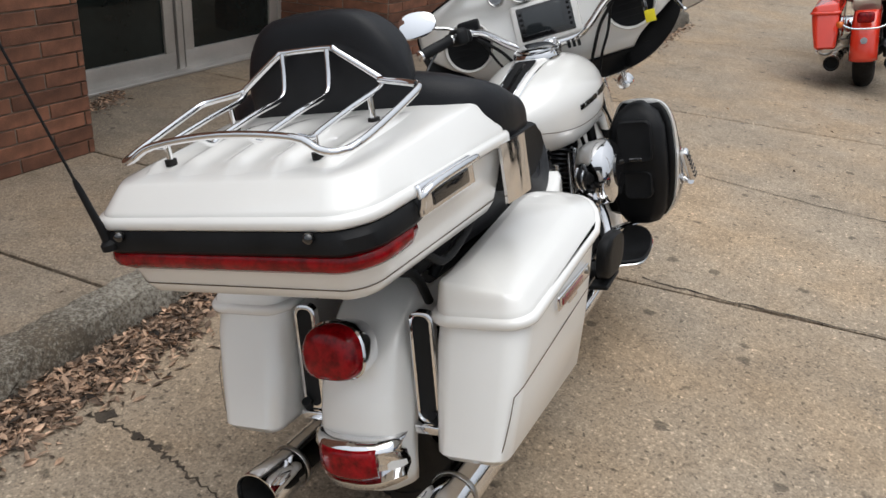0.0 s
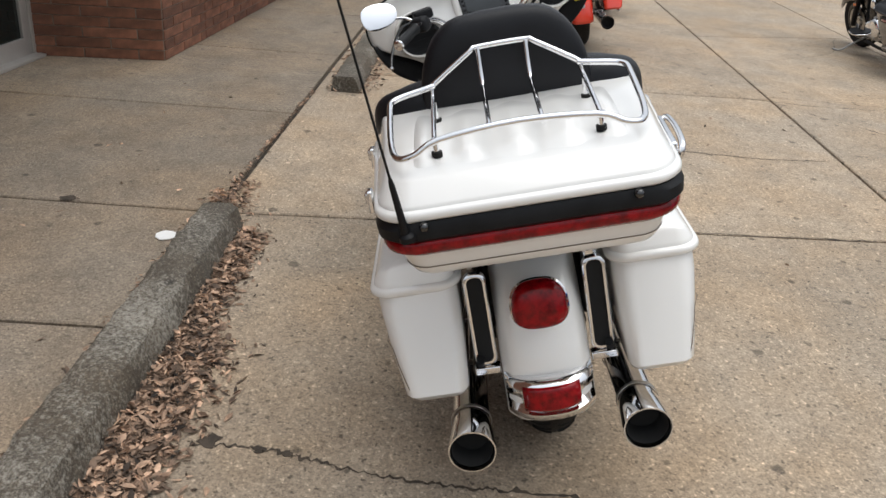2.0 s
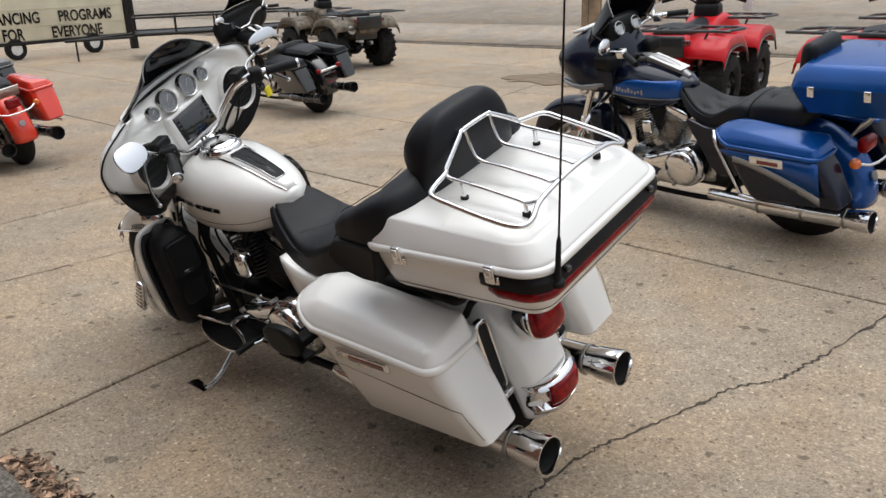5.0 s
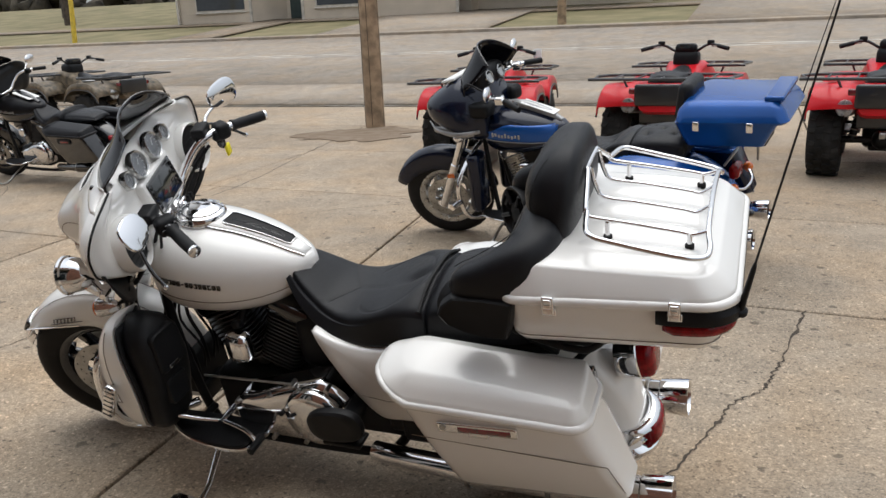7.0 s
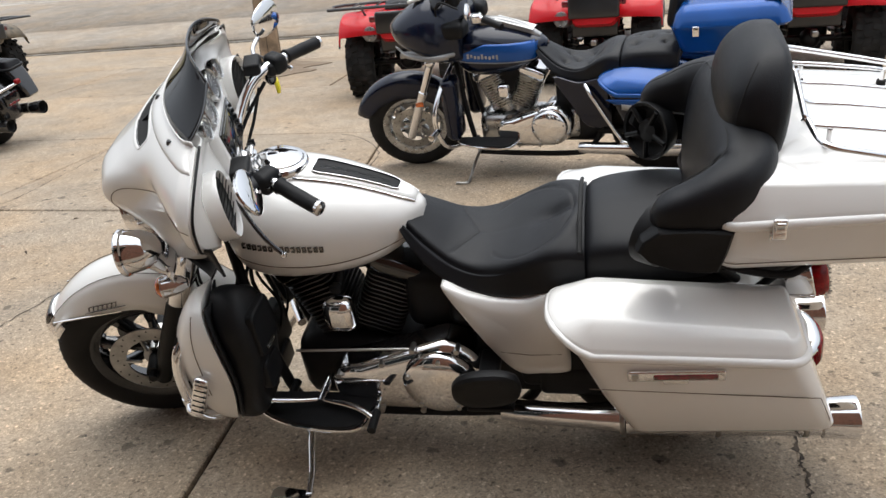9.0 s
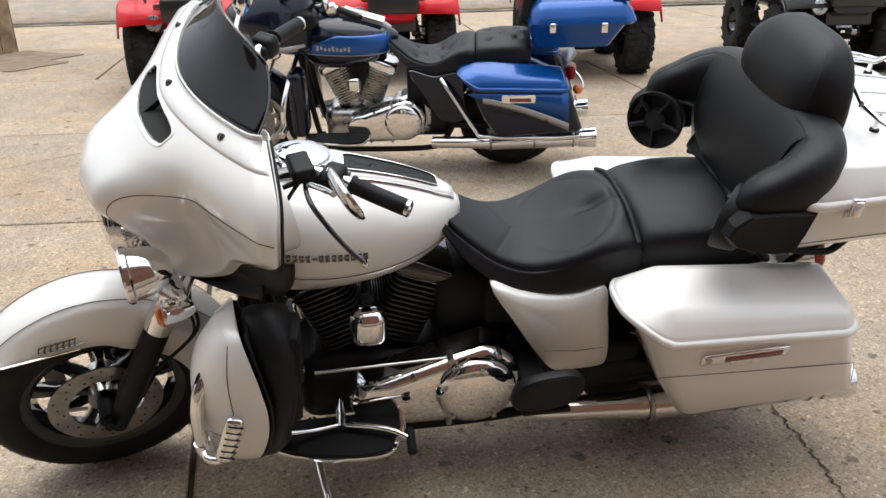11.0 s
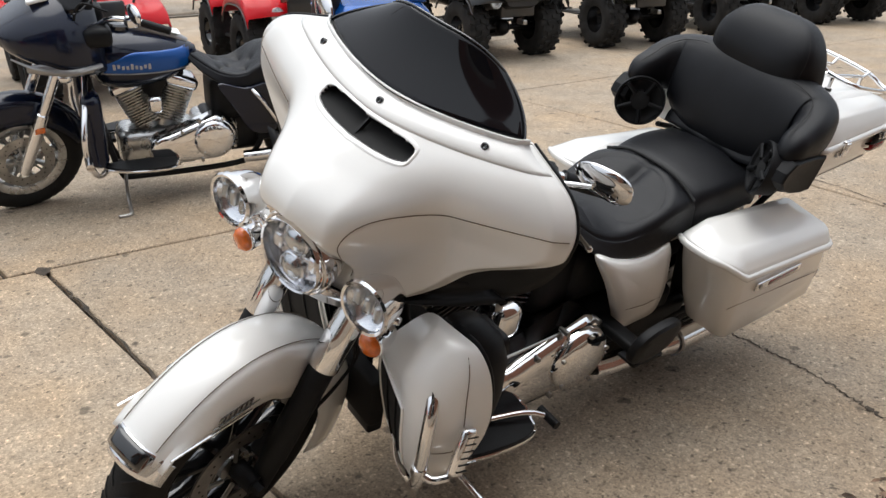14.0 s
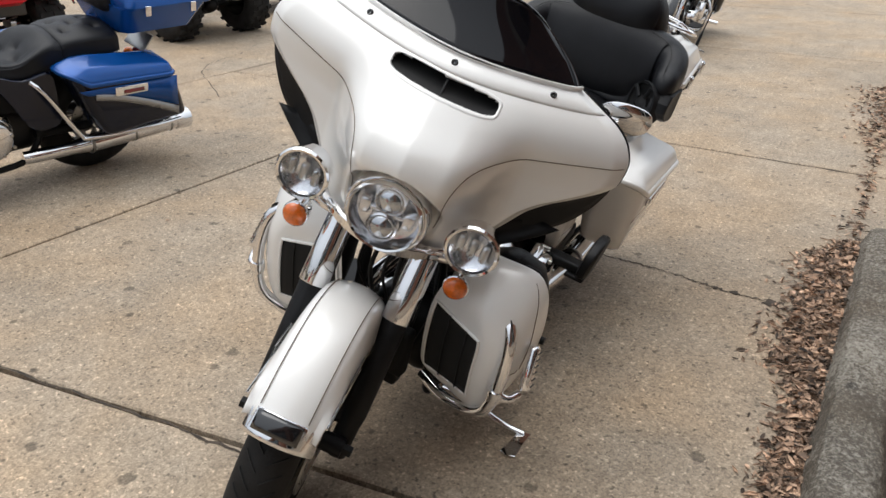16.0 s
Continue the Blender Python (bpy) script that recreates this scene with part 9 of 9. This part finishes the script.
for x, y, h, sd in ((39, -38, 9, 1), (30.5, -41, 10, 2), (46, -45, 9, 3), (60, -40, 10, 4), (52, -60, 12, 5), (36, -62, 11, 6), (-20, -45, 9, 7)):
    tree(x, y, h, sd)
HEDGE = surface("far_brush", (0.062, 0.052, 0.036), 0.95, 0, 0.35, 1.2, 8, 0.8)
rnd = random.Random(21)
hg = Geo()
for k in range(420):
    x, y = rnd.uniform(-120, 160), rnd.uniform(-74, -66)
    r = rnd.uniform(0.8, 2.6)
    hg.ball((x, y, ground_z(-60) + r * rnd.uniform(0.2, 1.1)), (r * rnd.uniform(0.7, 1.4), r * 0.8, r * rnd.uniform(0.7, 1.3)), 8)
hg.warp(lambda p: p + Vector((noise.noise(p * 0.9), noise.noise(p * 0.9 + Vector((5, 0, 0))), noise.noise(p * 0.9 + Vector((0, 7, 0))))) * 0.9)
tagged(part("brush", hg, HEDGE, label="far line of bare brush and trees", angle=180), category="brush", kind="stuff")

# ---- changeable letter sign on wheels, utility trailer, gate ----
SIGNFACE = surface("ivory_sign_face", (0.72, 0.66, 0.50), 0.4, 0, 0.06, 2, 30)
IRON = surface("black_iron", (0.018, 0.016, 0.015), 0.5, 0.4, 0.2, 8, 80)
RUST = surface("rusty_pipe", (0.085, 0.055, 0.038), 0.7, 0.3, 0.3, 9, 80, 0.3)
sign = thing("letter_sign", pose(17.85, -6.95, 0, 0, 0, -2), "ivory letter sign on a black wheeled trailer", "sign")
part("sign_face", Geo().block((0, 0, 1.22), (0.10, 3.5, 1.68), 0.02), SIGNFACE, sign)
part("sign_frame", Geo().block((0, 0, 0.345), (0.18, 3.7, 0.07), 0.02).block((0, 0, 2.10), (0.18, 3.7, 0.10), 0.02).block((0, -1.80, 1.22), (0.18, 0.10, 1.72), 0.02).block((0, 1.80, 1.22), (0.18, 0.10, 1.72), 0.02), IRON, sign)
for z in (0.70, 1.06, 1.42, 1.78):
    part("letter_track", Geo().block((-0.056, 0, z), (0.012, 3.44, 0.012), 0.003), SIGNFACE, sign)
for txt, y, z in (("FOR", 0.90, 0.425), ("EVERYONE", -0.55, 0.425), ("FINANCING", 0.92, 0.765), ("PROGRAMS", -0.79, 0.765)):
    cu = bpy.data.curves.new("lettering", "FONT")
    cu.body, cu.size, cu.extrude, cu.align_x = txt, 0.34, 0.006, "CENTER"
    cu.offset = 0.006
    lt = new("lettering", cu)
    lt.data.materials.append(GLOSS)
    lt.parent = sign
    lt.matrix_basis = Matrix.Translation((-0.064, y, z)) @ Matrix.Rotation(radians(-90), 4, "Z") @ Matrix.Rotation(radians(90), 4, "X") @ Matrix.Diagonal((0.72, 1.0, 1, 1))
for y in (-0.90, 0.88):
    wq = part("sign_wheel", Geo().turned([(0.13, -0.07), (0.20, -0.08), (0.23, -0.05), (0.23, 0.05), (0.20, 0.08), (0.13, 0.07)], (0.0, y, 0.23), (1, 0.1, 0), 28), RUBBER, sign)
    part("wheel_disc", Geo().turned([(0.13, -0.06), (0.10, -0.07), (0.05, -0.06), (0.001, -0.06)], (0.0, y, 0.23), (1, 0.1, 0), 24), WHITETAG, wq)
part("sign_post", Geo().block((0.05, -1.95, 1.2), (0.16, 0.16, 2.4), 0.02), IRON, sign)
trailer = thing("utility_trailer", pose(14.7, -8.55, 0, 0, 0, -32), "black open utility trailer with an angle-iron tongue", "trailer")
tf = Geo().tube([(-0.7, -2.2, 0.52), (-0.7, 1.2, 0.52), (0.7, 1.2, 0.52), (0.7, -2.2, 0.52)], 0.03, 6, closed=True).tube([(-0.7, -2.2, 0.85), (-0.7, 1.2, 0.85), (0.7, 1.2, 0.85), (0.7, -2.2, 0.85)], 0.025, 6, closed=True)
part("trailer_frame", tf, IRON, trailer)
for k in range(5):
    for x in (-0.7, 0.7):
        part("trailer_post", Geo().rod((x, -2.2 + 0.85 * k, 0.52), (x, -2.2 + 0.85 * k, 0.86), 0.022, n=6), IRON, trailer)
part("trailer_deck", Geo().box((0, -0.5, 0.50), (1.4, 3.4, 0.04)), IRON, trailer)
part("trailer_tongue", Geo().tube([(-0.6, 1.2, 0.48), (0, 2.6, 0.42)], 0.03, 6).tube([(0.6, 1.2, 0.48), (0, 2.6, 0.42)], 0.03, 6).rod((0, 2.4, 0.0), (0, 2.4, 0.48), 0.02, n=8), IRON, trailer)
for x in (-0.82, 0.82):
    part("trailer_wheel", Geo().turned([(0.15, -0.07), (0.26, -0.08), (0.30, -0.05), (0.30, 0.05), (0.26, 0.08), (0.15, 0.07)], (x, -0.8, 0.30), (1, 0, 0), 24, True), RUBBER, trailer)
gate = thing("metal_gate", pose(16.4, 1.5, 0, 0, 0, 60), "rusty pipe gate with wire mesh", "gate")
part("gate_frame", Geo().tube([(0, 0, 0.10), (-2.05, 0, 0.10), (-2.05, 0, 1.45), (0, 0, 1.45)], 0.028, 8, closed=True), RUST, gate)
part("gate_post", Geo().rod((0.05, 0, 0), (0.05, 0, 1.7), 0.045, n=10), RUST, gate)
part("gate_post", Geo().rod((-2.12, 0, 0), (-2.12, 0, 1.6), 0.03, n=10), RUST, gate)
ms = Geo()
for k in range(28):
    x = -2.0 + 0.073 * k
    ms.rod((x, 0, 0.12), (x, 0, 1.42), 0.003, n=4)
for k in range(18):
    ms.rod((-2.04, 0, 0.15 + 0.073 * k), (0, 0, 0.15 + 0.073 * k), 0.003, n=4)
tagged(part("gate_mesh", ms, RUST, gate), kind="stuff")
